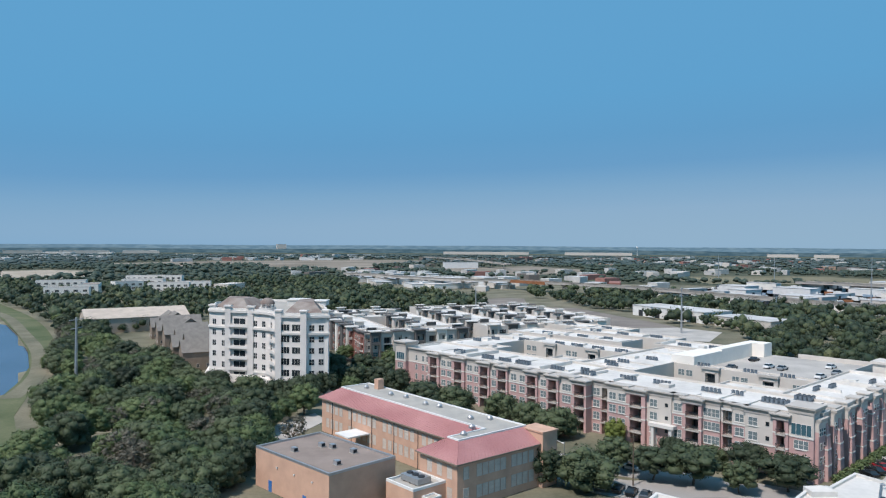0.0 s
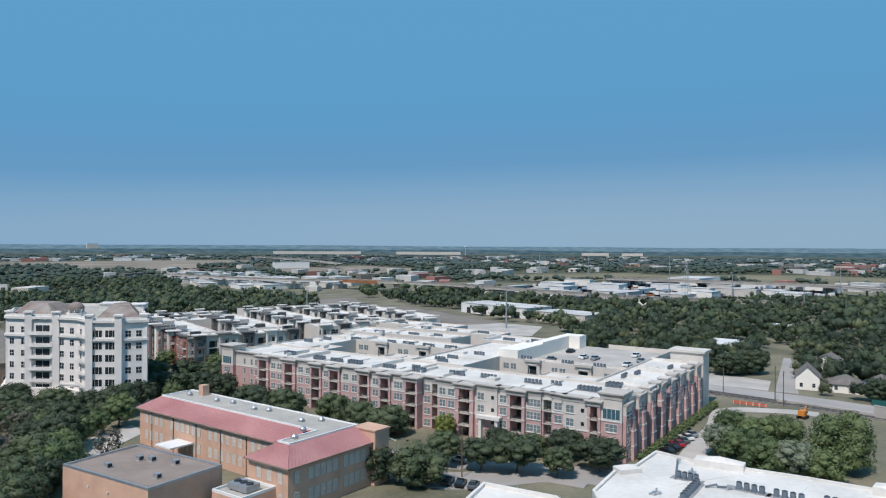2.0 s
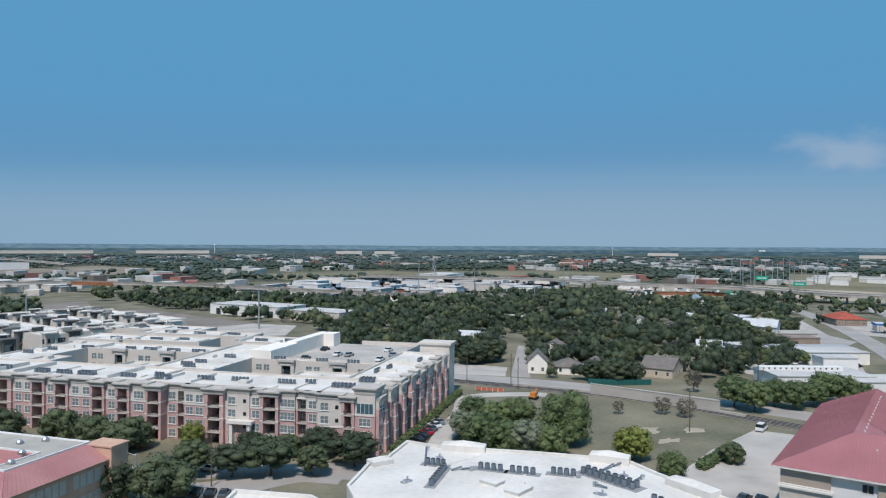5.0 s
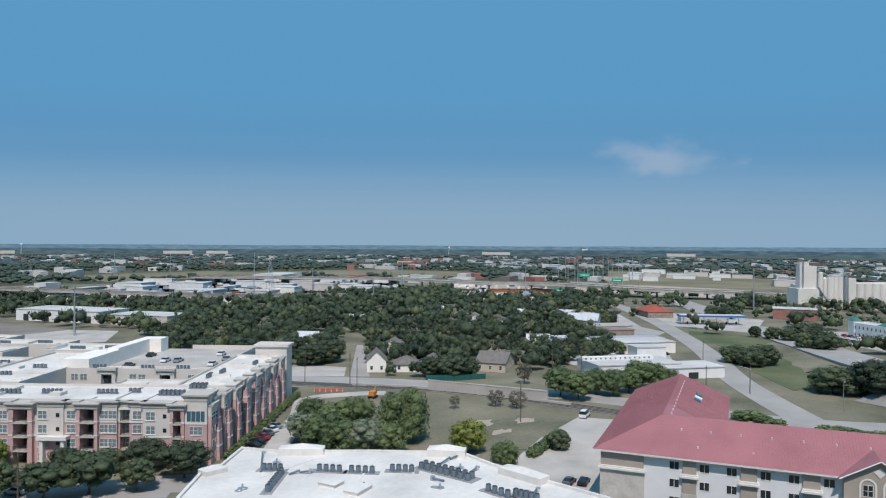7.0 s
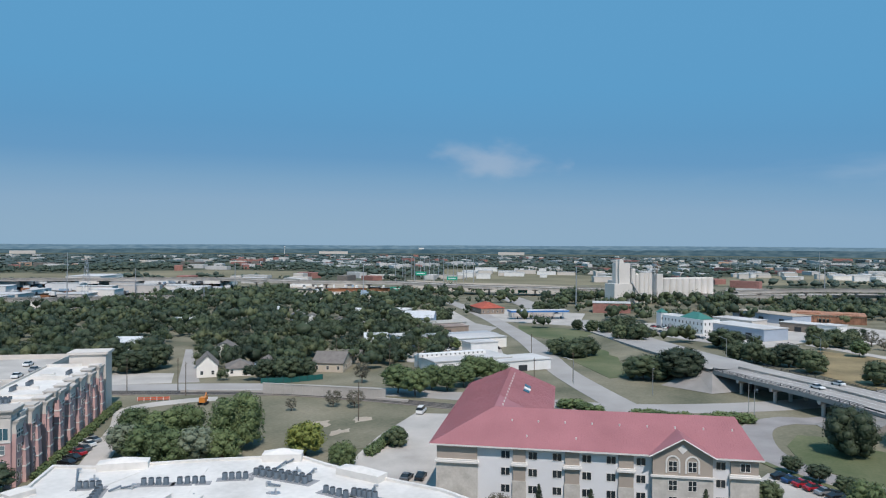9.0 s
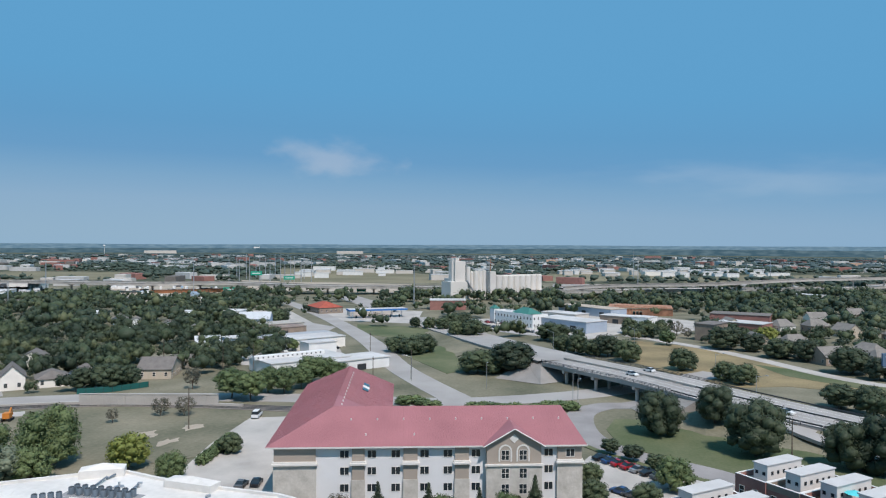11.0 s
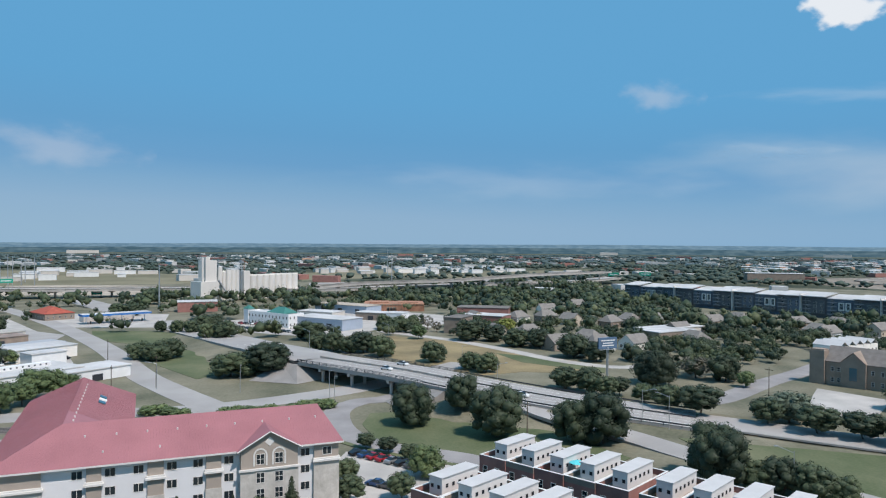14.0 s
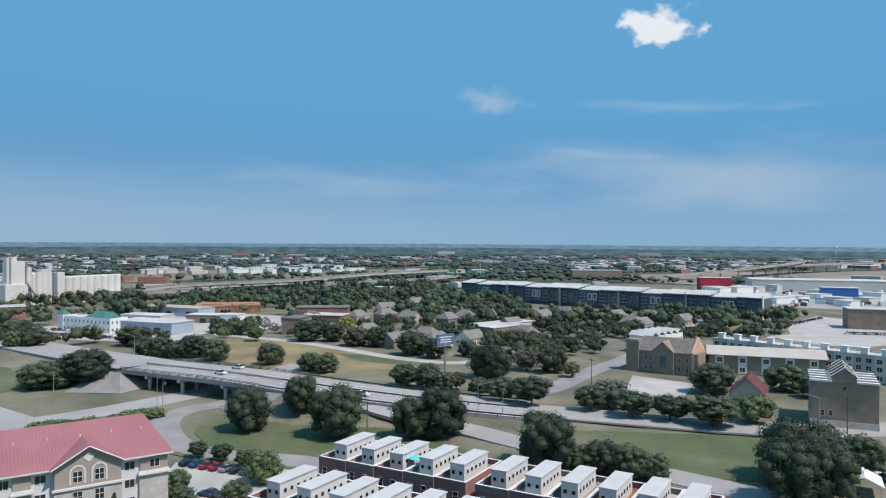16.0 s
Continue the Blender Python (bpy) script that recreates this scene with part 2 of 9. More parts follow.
def gable_form(x0, y0, x1, y1, z, rise, over=0.4, t=0.15, axis="x", hip=0.0):
    """A pitched roof; the ridge runs along axis; hip draws its ends in."""
    f = Form()
    if axis == "x":
        mid = (y0 + y1) / 2
        slope = rise / ((y1 - y0) / 2)
        ze = z - over * slope
        ridge = [(x0 - over + hip, mid, z + rise), (x1 + over - hip, mid, z + rise)]
        lo = [(x0 - over, y0 - over, ze), (x1 + over, y0 - over, ze), (x1 + over, y1 + over, ze), (x0 - over, y1 + over, ze)]
    else:
        mid = (x0 + x1) / 2
        slope = rise / ((x1 - x0) / 2)
        ze = z - over * slope
        ridge = [(mid, y0 - over + hip, z + rise), (mid, y1 + over - hip, z + rise)]
        lo = [(x1 + over, y0 - over, ze), (x1 + over, y1 + over, ze), (x0 - over, y1 + over, ze), (x0 - over, y0 - over, ze)]
    r0, r1 = ridge
    a, b, c, d = lo
    up = Vector((0, 0, t))
    A, B, C, D, R0, R1 = [Vector(p) + up for p in (a, b, c, d, r0, r1)]
    f.face(A, B, R1, R0).face(C, D, R0, R1)
    if hip:
        f.face(B, C, R1).face(D, A, R0)
        f.face(a, d, c, b)
    else:
        f.face(a, r0, r1, b).face(c, r1, r0, d)
        f.face(b, r1, R1, B).face(r1, c, C, R1).face(d, r0, R0, D).face(r0, a, A, R0)
    f.face(a, b, B, A).face(c, d, D, C)
    if hip:
        f.face(b, c, C, B).face(d, a, A, D)
    return f


def window_mesh(name, w, h, frame_mat, glass, bars=1, cross=1, rim=0.08, proud=0.07):
    """A window unit: one frame with mullions, and glass set back in it; its outside faces -y, its foot is at z 0."""
    def cuts(a, b, n, half):
        out = [a, a + rim]
        for i in range(n):
            c = a + (b - a) * (i + 1) / (n + 1)
            out += [c - half, c + half]
        return out + [b - rim, b]

    xs, zs = cuts(-w / 2, w / 2, bars, 0.04), cuts(0.0, h, cross, 0.03)
    nx, nz = len(xs), len(zs)
    f = Form()
    for y in (-proud, -0.015):
        f.v.extend((x, y, z) for z in zs for x in xs)
    at = lambda i, k, back: back * nx * nz + k * nx + i
    pane = lambda i, k: 0 <= i < nx - 1 and 0 <= k < nz - 1 and i % 2 == 1 and k % 2 == 1
    kinds = []
    for k in range(nz - 1):
        for i in range(nx - 1):
            b = 1 if pane(i, k) else 0
            f.f.append((at(i, k, b), at(i + 1, k, b), at(i + 1, k + 1, b), at(i, k + 1, b)))
            kinds.append(b)
    for k in range(nz):
        for i in range(nx - 1):
            if k in (0, nz - 1) or pane(i, k) != pane(i, k - 1):
                f.f.append((at(i, k, 0), at(i + 1, k, 0), at(i + 1, k, 1), at(i, k, 1)))
                kinds.append(0)
    for k in range(nz - 1):
        for i in range(nx):
            if i in (0, nx - 1) or pane(i, k) != pane(i - 1, k):
                f.f.append((at(i, k, 0), at(i, k + 1, 0), at(i, k + 1, 1), at(i, k, 1)))
                kinds.append(0)
    me = f.mesh(name, frame_mat, glass)
    me.polygons.foreach_set("material_index", kinds)
    return me


def windows(parent, p, q, mesh, zs, xs, name="window", out=0.0):
    """Window units on the wall from p to q (outside to the right of that way) at the given heights and distances."""
    base = along(p, q)
    for z in zs:
        for x in xs:
            part(name, mesh, None, parent, at=base @ pose(x, -out, z))


def spread(length, step, margin=1.5):
    n = max(1, int((length - 2 * margin) / step) + 1)
    if n == 1:
        return [length / 2]
    gap = (length - 2 * margin) / (n - 1)
    return [margin + i * gap for i in range(n)]


def dist2(p, q):
    return math.hypot(q[0] - p[0], q[1] - p[1])


W_DOUBLE = window_mesh("window", 2.0, 1.7, TRIMW, GLASS, 1, 1)
W_TEAL = window_mesh("window", 2.0, 1.7, TRIMW, BLUEGLASS, 1, 1)
W_SINGLE = window_mesh("window", 1.05, 1.6, TRIMW, GLASS, 0, 1)
W_WIDE = window_mesh("window", 3.2, 1.9, TRIMW, GLASS, 2, 1)
W_SMALL = window_mesh("window", 0.6, 0.6, DARKMETAL, GLASS, 0, 0)
W_SCHOOL = window_mesh("window", 1.45, 2.4, mat("window_frame", (0.50, 0.45, 0.40), 0.8, 0.1), mat("window_blind", (0.56, 0.50, 0.44), 0.8, 0.15, 0.8, 3), 0, 2)
W_HOTEL = window_mesh("window", 1.7, 1.5, TRIMW, GLASS, 1, 0)

# ---------------------------------------------------------------- ground, water, roads
MAIN = [(640, 330, 0), (500, 215, 0), (420, 150, 0), (330, 86, 3.5), (268, 38, 6), (246, 10, 6), (226, -15, 5), (212, -42, 3.2), (201, -72, 1.2), (172.5, -128, 0), (163, -168, 0), (150, -260, 0), (150, -500, 0)]
MAIN_HALF = 11.0
UNDER = [(248, 77), (198, 16), (262, -34), (312, 27)]     # the gap under the overpass


def near_line(x, y, line):
    """Distance from a line of points, and the height there."""
    best = (1e9, 0.0)
    for (x0, y0, z0), (x1, y1, z1) in zip(line, line[1:]):
        dx, dy = x1 - x0, y1 - y0
        s = max(0.0, min(1.0, ((x - x0) * dx + (y - y0) * dy) / (dx * dx + dy * dy)))
        d = math.hypot(x - x0 - s * dx, y - y0 - s * dy)
        if d < best[0]:
            best = (d, z0 + s * (z1 - z0))
    return best


def land(x, y):
    """Height of the ground: flat but for the embankment of the main road and the river's bed."""
    h = 0.0
    if 130 < x < 450 and -150 < y < 180:
        d, z = near_line(x, y, MAIN)
        h = max(0.0, z - max(0.0, d - MAIN_HALF) * 0.33)
        if d < MAIN_HALF + 1:
            h -= 0.8
        if inside(x, y, UNDER):
            h = 0.0
    if inside(x, y, RIVER):
        h = -2.0
    return h


RIVER = [(-700, 900), (-460, 640), (-345, 535), (-289.2, 470.4), (-230.7, 390.2), (-189.8, 329.8), (-163.8, 285.4), (-150.6, 256.5), (-140.5, 228.6), (-138, 190), (-150, 130), (-200, 90), (-330, 60), (-800, 300)]
f = Form()
radii = [0, 20, 40, 60] + [80 + 5 * i for i in range(50)] + [335 * 1.05 ** i for i in range(56)]
radii = [r for r in radii if r < 4900] + [4900]
turns = 300
for r in radii:
    for i in range(turns):
        w = 2 * math.pi * i / turns
        x, y = r * math.cos(w), r * math.sin(w)
        f.v.append((x, y, land(x, y) - 0.05))
for k in range(len(radii) - 1):
    for i in range(turns):
        j = (i + 1) % turns
        a = (k * turns + i, (k + 1) * turns + i, (k + 1) * turns + j, k * turns + j)
        f.f.append(a)
ground = tagged(new("ground", f.mesh("ground", GRASS)), "rough grassland, green and dry brown in patches", "ground", kind="structure")
water = tagged(new("water", Form().prism(RIVER, -1.9, -0.9).mesh("water", WATER)), "calm blue river water", "river", kind="structure")


def sheet(name, poly, material, label, category, z=0.06, keep=True, lay=0.0):
    """A paved or grown area lying on the ground."""
    f = Form().prism([p[:2] for p in poly], -0.3, z)
    if keep:
        reserve([p[:2] for p in poly])
    return tagged(new(name, f.mesh(name, material)), label, category, kind="structure")


def strip(name, line, width, material, label, category="road", z=0.08, thick=0.5, keep=True):
    """A road along a line of points (x, y, z)."""
    f = Form()
    pts = [Vector((p[0], p[1], p[2] if len(p) > 2 else 0.0)) for p in line]
    left, right = [], []
    for i, p in enumerate(pts):
        u = (pts[min(i + 1, len(pts) - 1)] - pts[max(i - 1, 0)]).xy.normalized()
        n = Vector((-u.y, u.x, 0)) * width / 2
        left.append(p + n + Vector((0, 0, z)))
        right.append(p - n + Vector((0, 0, z)))
    down = Vector((0, 0, -thick))
    for i in range(len(pts) - 1):
        a, b, c, d = right[i], right[i + 1], left[i + 1], left[i]
        f.face(a, b, c, d)
        f.face(a + down, b + down, b, a).face(c + down, d + down, d, c)
        if thick > 0.6:
            f.face(d + down, c + down, b + down, a + down)
    if keep:
        reserve([tuple(p.xy) for p in right] + [tuple(p.xy) for p in reversed(left)])
    return tagged(new(name, f.mesh(name, material)), label, category, kind="structure")


def smooth_line(line, n=6):
    """A rounded line through the points."""
    out = []
    P = [Vector((p[0], p[1], p[2] if len(p) > 2 else 0.0)) for p in line]
    for i in range(len(P) - 1):
        a, b, c, d = P[max(i - 1, 0)], P[i], P[i + 1], P[min(i + 2, len(P) - 1)]
        for k in range(n):
            s = k / n
            out.append(tuple(0.5 * (2 * b + (c - a) * s + (2 * a - 5 * b + 4 * c - d) * s * s + (3 * b - a - 3 * c + d) * s ** 3)))
    out.append(tuple(P[-1]))
    return out


def z3b(p, z):
    return (p[0], p[1], z)


# river bank: mown grass, a dirt track along the water
sheet("bank", [(-700, 1000), (-361, 588), (-272, 479), (-204, 380), (-163, 299), (-140, 247), (-122, 205), (-110, 186), (-97, 175), (-99, 150), (-110, 110), (-150, 128), (-138, 190), (-140.5, 228.6), (-150.6, 256.5), (-163.8, 285.4), (-189.8, 329.8), (-230.7, 390.2), (-289.2, 470.4), (-345, 535)],
      LAWN, "mown green river bank with dry patches", "bank", 0.04)
strip("bank_edge", smooth_line([(-345, 537), (-287, 474), (-229, 393), (-187, 332), (-160, 286), (-146, 256), (-137, 228)]), 6, GRASS, "dry grassy edge of the river", "bank", 0.07)
strip("bank_path", smooth_line([(-357, 580), (-268, 472), (-200, 372), (-160, 297), (-131, 246), (-113, 204)]), 2, GRASS, "worn dry track along the bank", "path", 0.09)

main_road = strip("road", smooth_line([p for p in MAIN[:4]] + [(290, 57, 5.6), (274, 45, 6)]), 22, ROADGREY, "wide worn concrete main road", z=0.02, thick=0.9)
bridge_line = smooth_line([(274, 45, 6), (262, 30, 6), (248, 12.5, 6), (236, -2, 5.6)])
strip("road", smooth_line([(236, -2, 5.6)] + MAIN[6:9]), 22, ROADGREY, "wide worn concrete main road", z=0.02, thick=0.9)
strip("road", smooth_line(MAIN[8:]), 14.5, ROADGREY, "worn concrete main road", z=0.05)
strip("road", smooth_line([(222, -8, 4.95), (212, -21.9, 3.8), (200.0, -32.5, 2.2), (186.6, -48.0, 0.7), (173, -58.5, 0.1), (154.2, -72.0, 0), (141.0, -82.5, 0), (129.4, -91.1, 0), (112, -104, 0), (95, -130, 0)]), 9.5, ROADGREY, "worn concrete slip road", z=0.14, thick=0.9)
strip("road", smooth_line([(215, 66), (245, 92), (272, 113), (330, 151), (391, 197), (450, 246), (540, 330), (600, 400)]), 11, ROADGREY, "pale concrete street", z=0.07)
strip("road", smooth_line([(118, 262), (152, 222), (178, 186), (193, 152), (206, 112), (215, 72), (236, 40), (262, 16), (300, -10)]), 12, ROADGREY, "grey concrete street below the railway", z=0.06)
strip("road", smooth_line([(140, 32), (160, 30), (176, 29), (186, 27)]), 7, ASPHALT, "curving asphalt access road", z=0.09)
strip("road", smooth_line([(248, 4), (231.0, 16.5), (226.0, 25.1), (212.6, 30.0), (191.0, 25.4), (177.5, 15.4), (171.9, 4.2), (166.7, -6.1), (158.9, -14.2), (118, -60), (100, -88)]), 8, ASPHALT, "curving asphalt street coming from under the overpass", z=0.10)
strip("road", smooth_line([(27.5, 160.0), (36.9, 147.3), (64, 146), (88, 122)]), 11, ROADGREY, "tree-lined concrete street", z=0.06)
strip("road", smooth_line([(-48, 250), (-30, 228), (-8, 203), (20, 171), (47, 157), (66, 141)]), 11, ROADGREY, "tree-lined concrete street", z=0.05)
strip("road", smooth_line([(70, 120), (95, 150), (119, 175), (134, 192), (150, 188), (158, 182)]), 6, CONCRETE, "concrete drive beside the apartments", z=0.07)
strip("road", smooth_line([(228, -80, 0), (233, -92, 0), (262, -120, 0), (296, -156, 0), (380, -230, 0), (480, -330, 0)]), 9, ASPHALT, "grey asphalt side street", z=0.07)
sheet("parking_lot", [(96, 66), (104, 60), (113, 70), (134, 78), (152, 92), (160, 93), (182, 107), (176, 118), (150, 112), (128, 104)], CONCRETE, "pale concrete hotel car park", "car park", 0.1)
sheet("parking_lot", [(128, 16), (160, 24), (172, 22), (168, 2), (160, -10), (140, -2), (126, 4)], CONCRETE, "pale concrete car park", "car park", 0.065)
sheet("field", [(116, 128), (142, 106), (172, 118), (184, 136), (164, 175), (128, 150)], GRASS, "dry grass lot with bare patches", "field", 0.05)

sheet("driveway", [(-48.6, 187.0), (-43.4, 202.6), (-37.2, 210.9), (-32.5, 202.2), (-37.0, 189.3), (-40.8, 171.9)], CONCRETE, "pale concrete driveway beside a school", "driveway", 0.06)
reserve([(-48.6, 187.0), (-43.4, 202.6), (-37.2, 210.9), (-32.5, 202.2), (-37.0, 189.3), (-40.8, 171.9)], 0)

# ---------------------------------------------------------------- large apartment block
AC_BODY = Form().box(-0.42, -0.42, 0.0, 0.42, 0.42, 0.12).tube((0, 0, 0.12), (0, 0, 0.95), 0.42, 0.42, 10).mesh("cabinet", mat("condenser_grey", (0.135, 0.170, 0.20), 0.6, 0.2))
AC_FAN = Form().tube((0, 0, 0.95), (0, 0, 1.03), 0.36, 0.30, 10).mesh("fan_guard", DARKMETAL)


def make_ac():
    a = thing("condenser", "dark grey air-conditioning condenser on a flat roof", "air conditioner", group="roof condensers")
    part("fan_guard", AC_FAN, None, part("cabinet", AC_BODY, None, a))
    return a


AC_FIRST = []
ROOFPAD = mat("roof_pad", (0.27, 0.275, 0.28), 0.9, 0.2, 0.5, 4)


def ac_row(m, n, rows=1, step=1.05, pad=False):
    """A bank of condensers standing on the roof at the pose m, on a pair of rails."""
    for r in range(rows):
        for i in range(n):
            at = m @ pose((i - (n - 1) / 2) * step, r * 1.2, 0.10)
            if not AC_FIRST:
                AC_FIRST.append(make_ac())
                AC_FIRST[0].matrix_world = at
            else:
                copy_thing(AC_FIRST[0], at)
    rail = thing("equipment_rack", "low steel rack under roof condensers", "rack", m, "condenser racks")
    w = n * step / 2
    if pad:
        part("pad", Form().box(-w - 0.7, -0.9, -0.02, w + 0.7, rows * 1.2 - 0.3, 0.03), ROOFPAD, rail, "grey walkway pad")
    for y in (-0.3, 0.3):
        part("rail", Form().box(-w, y - 0.06, 0, w, y + 0.06, 0.10), STEEL, rail)


def railing_mesh(w, h, n):
    """A steel balcony railing, one comb of bars under a handrail, facing -y."""
    pts = [(-w / 2, h), (-w / 2, 0.0), (w / 2, 0.0), (w / 2, h)]
    step = w / n
    f = Form()
    cells = [(-w / 2, w / 2, h - 0.08, h)]
    cells += [(-w / 2 + i * step, -w / 2 + i * step + 0.05, 0.0, h - 0.08) for i in range(n)] + [(w / 2 - 0.05, w / 2, 0.0, h - 0.08)]
    xs = sorted({round(c, 4) for q in cells for c in q[:2]})
    at = {}
    for k, z in enumerate((0.0, h - 0.08, h)):
        for i, x in enumerate(xs):
            at[i, k] = len(f.v)
            f.v.append((x, -0.02, z))
    for i in range(len(xs) - 1):
        f.f.append((at[i, 1], at[i + 1, 1], at[i + 1, 2], at[i, 2]))
        if i % 2 == 0:
            f.f.append((at[i, 0], at[i + 1, 0], at[i + 1, 1], at[i, 1]))
    k = len(f.v)
    f.v.extend([(x, 0.02, z) for x, y, z in f.v])
    f.f.extend([tuple(k + j for j in q[::-1]) for q in list(f.f)])
    top = len(xs) - 1
    f.f.append((at[0, 2], at[top, 2], at[top, 2] + k, at[0, 2] + k))
    f.f.append((at[0, 0], at[0, 2], at[0, 2] + k, at[0, 0] + k))
    f.f.append((at[top, 0], at[top, 2], at[top, 2] + k, at[top, 0] + k))
    return f.mesh("railing", DARKMETAL)


BALCONY_RAIL = railing_mesh(3.2, 1.05, 12)
BALCONY_DOOR = window_mesh("balcony_door", 2.5, 2.2, DARKMETAL, GLASS, 1, 0)


def bay_facade(b, p, q, h, floors, lower, upper, corniche, seed=1, step=6.4, teal=0.3, low_floors=3, every=3):
    """A street front of alternating window bays and recessed balconies, 1.6 m deep, outside to the right of p to q."""
    rnd = random.Random(seed)
    base = along(p, q)
    length = dist2(p, q)
    n = max(2, round(length / step))
    w = length / n
    fh = (h - 1.6) / floors
    split = fh * low_floors
    for i in range(n):
        low, top, cor, slab = Form(), Form(), Form(), Form()
        x0, x1 = i * w, (i + 1) * w
        balcony = i % every == 1
        out = (0.0, 0.45, 0.0, -0.45)[i % 4] if not balcony else 0.25
        if every == 2:
            out = -0.5 if balcony else 0.7
        cut = split if i % 4 != 3 else fh
        d = 1.6
        if balcony:
            c = (x0 + x1) / 2
            for f, za, zb in ((low, 0, cut), (top, cut, h)):
                f.box(x0, -out, za, c - 1.6, d, min(zb, h - 0.1), base)
                f.box(c + 1.6, -out, za, x1, d, min(zb, h - 0.1), base)
            top.box(c - 1.6, -out, floors * fh - 0.3, c + 1.6, d, h - 0.1, base)
            for k in range(floors):
                z = k * fh
                if k:
                    slab = Form()
                    slab.box(c - 1.75, -out - 0.5, z - 0.22, c + 1.75, d, z, base)
                    floor_slab = part("balcony_slab", slab, TRIMW, b)
                    part("railing", BALCONY_RAIL, None, floor_slab, at=base @ pose(c, -out - 0.42, z))
                part("balcony_door", BALCONY_DOOR, None, b, at=base @ pose(c, d - 0.05, z + 0.05))
        else:
            low.box(x0, -out, 0, x1, d, cut, base)
            top.box(x0, -out, cut, x1, d, h - 0.1, base)
            for k in range(floors):
                z = k * fh + 0.85
                xs = [x0 + w * 0.28, x0 + w * 0.72] if i % 4 != 3 else [x0 + w * 0.5]
                for x in xs:
                    wm = W_TEAL if rnd.random() < teal else (W_DOUBLE if i % 2 else W_SINGLE)
                    part("window", wm, None, b, at=base @ pose(x, -out, z))
            slab.box(x0 + 0.05, -out - 0.08, split - 0.15, x1 - 0.05, -out, split + 0.10, base)
        high = h + (0.55 if i % 4 in (1, 2) else 0.0)
        cor.box(x0 - 0.15, -out - 0.55, high - 0.45, x1 + 0.15, 1.2, high, base)
        cor.box(x0 - 0.05, -out - 0.28, high - 0.85, x1 + 0.05, 0.6, high - 0.45, base)
        part("lower_wall", low, lower, b, "brick lower storeys")
        part("upper_wall", top, upper, b, "stucco upper storey")
        part("cornice", cor, corniche, b)
        if not balcony:
            part("band", slab, TRIMW, b)


def wing(b, x0, y0, x1, y1, h, wall=STUCCO, parapet=0.6, roof=MEMBRANE):
    poly = [(x0, y0), (x1, y0), (x1, y1), (x0, y1)]
    flat_block(b, poly, 0, h, wall, roof, parapet)


A0, A1 = (-11.2, 247.1), (78.3, 150.7)
m_apt = along(A0, A1)
apt = thing("apartment_building", "four-storey apartment block of pink brick and grey stucco, white roofs", "building", m_apt)
AL, AD = 131.5, 70.0
FH, EAVE, TOP = 3.15, 12.6, 14.2
CHARCOAL = mat("charcoal_stucco", (0.13, 0.125, 0.12), 0.85, 0.1)
CORNICE = mat("grey_moulding", (0.47, 0.44, 0.40), 0.9, 0.08, 0.3, 5)
BLIND = glass_mat("blind_glass", (0.17, 0.215, 0.225), 0.25)
W_PAIR = window_mesh("window", 2.1, 1.9, TRIMW, BLIND, 1, 1)
W_TRIPLE = window_mesh("window", 3.0, 1.9, TRIMW, BLIND, 2, 1)
W_ONE = window_mesh("window", 1.15, 1.9, TRIMW, BLIND, 0, 1)
W_HATCH = window_mesh("window", 0.8, 0.9, DARKMETAL, GLASS, 0, 0)
W_CORNER = window_mesh("corner_window", 4.2, 2.5, TRIMW, BLUEGLASS, 3, 0)
SILL = Form().box(-1.2, -0.18, -0.16, 1.2, 0.0, 0.0).mesh("sill", TRIMW)
NARROW_RAIL = railing_mesh(2.0, 1.05, 8)


def moulding(x0, x1, out, z0, z1, back=1.0):
    """A cornice that flares out in two steps towards its top."""
    f = Form()
    steps = ((0.12, 0.0), (0.18, 0.35), (0.62, 0.78), (0.62, 1.0))
    rows = []
    for o, k in steps:
        z = z0 + (z1 - z0) * k
        rows.append([(x0 - o, back, z), (x0 - o, -out - o, z), (x1 + o, -out - o, z), (x1 + o, back, z)])
    for r, q in zip(rows, rows[1:]):
        for i in range(3):
            f.face(r[i], r[i + 1], q[i + 1], q[i])
    f.face(*rows[-1])
    return f


# kind, start, end, projection of each bay along the street front
BAYS = [("tower", -7.0, -1.5, 0.6), ("narrow", -1.5, 10.0, -0.8), ("porch", 10.0, 15.4, 0.6), ("two", 15.4, 21.5, 0.0), ("porch", 21.5, 27.3, 0.7), ("two", 27.3, 34.0, 0.0), ("porch", 34.0, 38.6, 1.2), ("one", 38.6, 41.8, 0.6),
        ("porch", 41.8, 46.4, 1.6), ("two", 46.4, 53.6, 1.0), ("porch", 53.6, 58.0, 2.0), ("one", 58.0, 61.6, 1.4), ("porch", 61.6, 65.8, 2.4), ("triple", 65.8, 70.6, 1.8), ("porch", 70.6, 75.2, 2.6), ("recess", 75.2, 81.0, 0.0),
        ("two", 81.0, 87.0, 1.4), ("porch", 87.0, 92.4, 2.0), ("grey", 92.4, 99.0, 1.0), ("one", 99.0, 102.0, 0.6), ("porch", 102.0, 106.8, 1.2), ("two", 106.8, 110.8, 0.2), ("stack", 110.8, 113.8, -0.4), ("one", 113.8, 117.0, 0.2),
        ("grey", 117.0, 123.3, 1.0), ("porch", 123.3, 126.5, 1.4), ("tower", 126.5, 131.5, 0.9)]


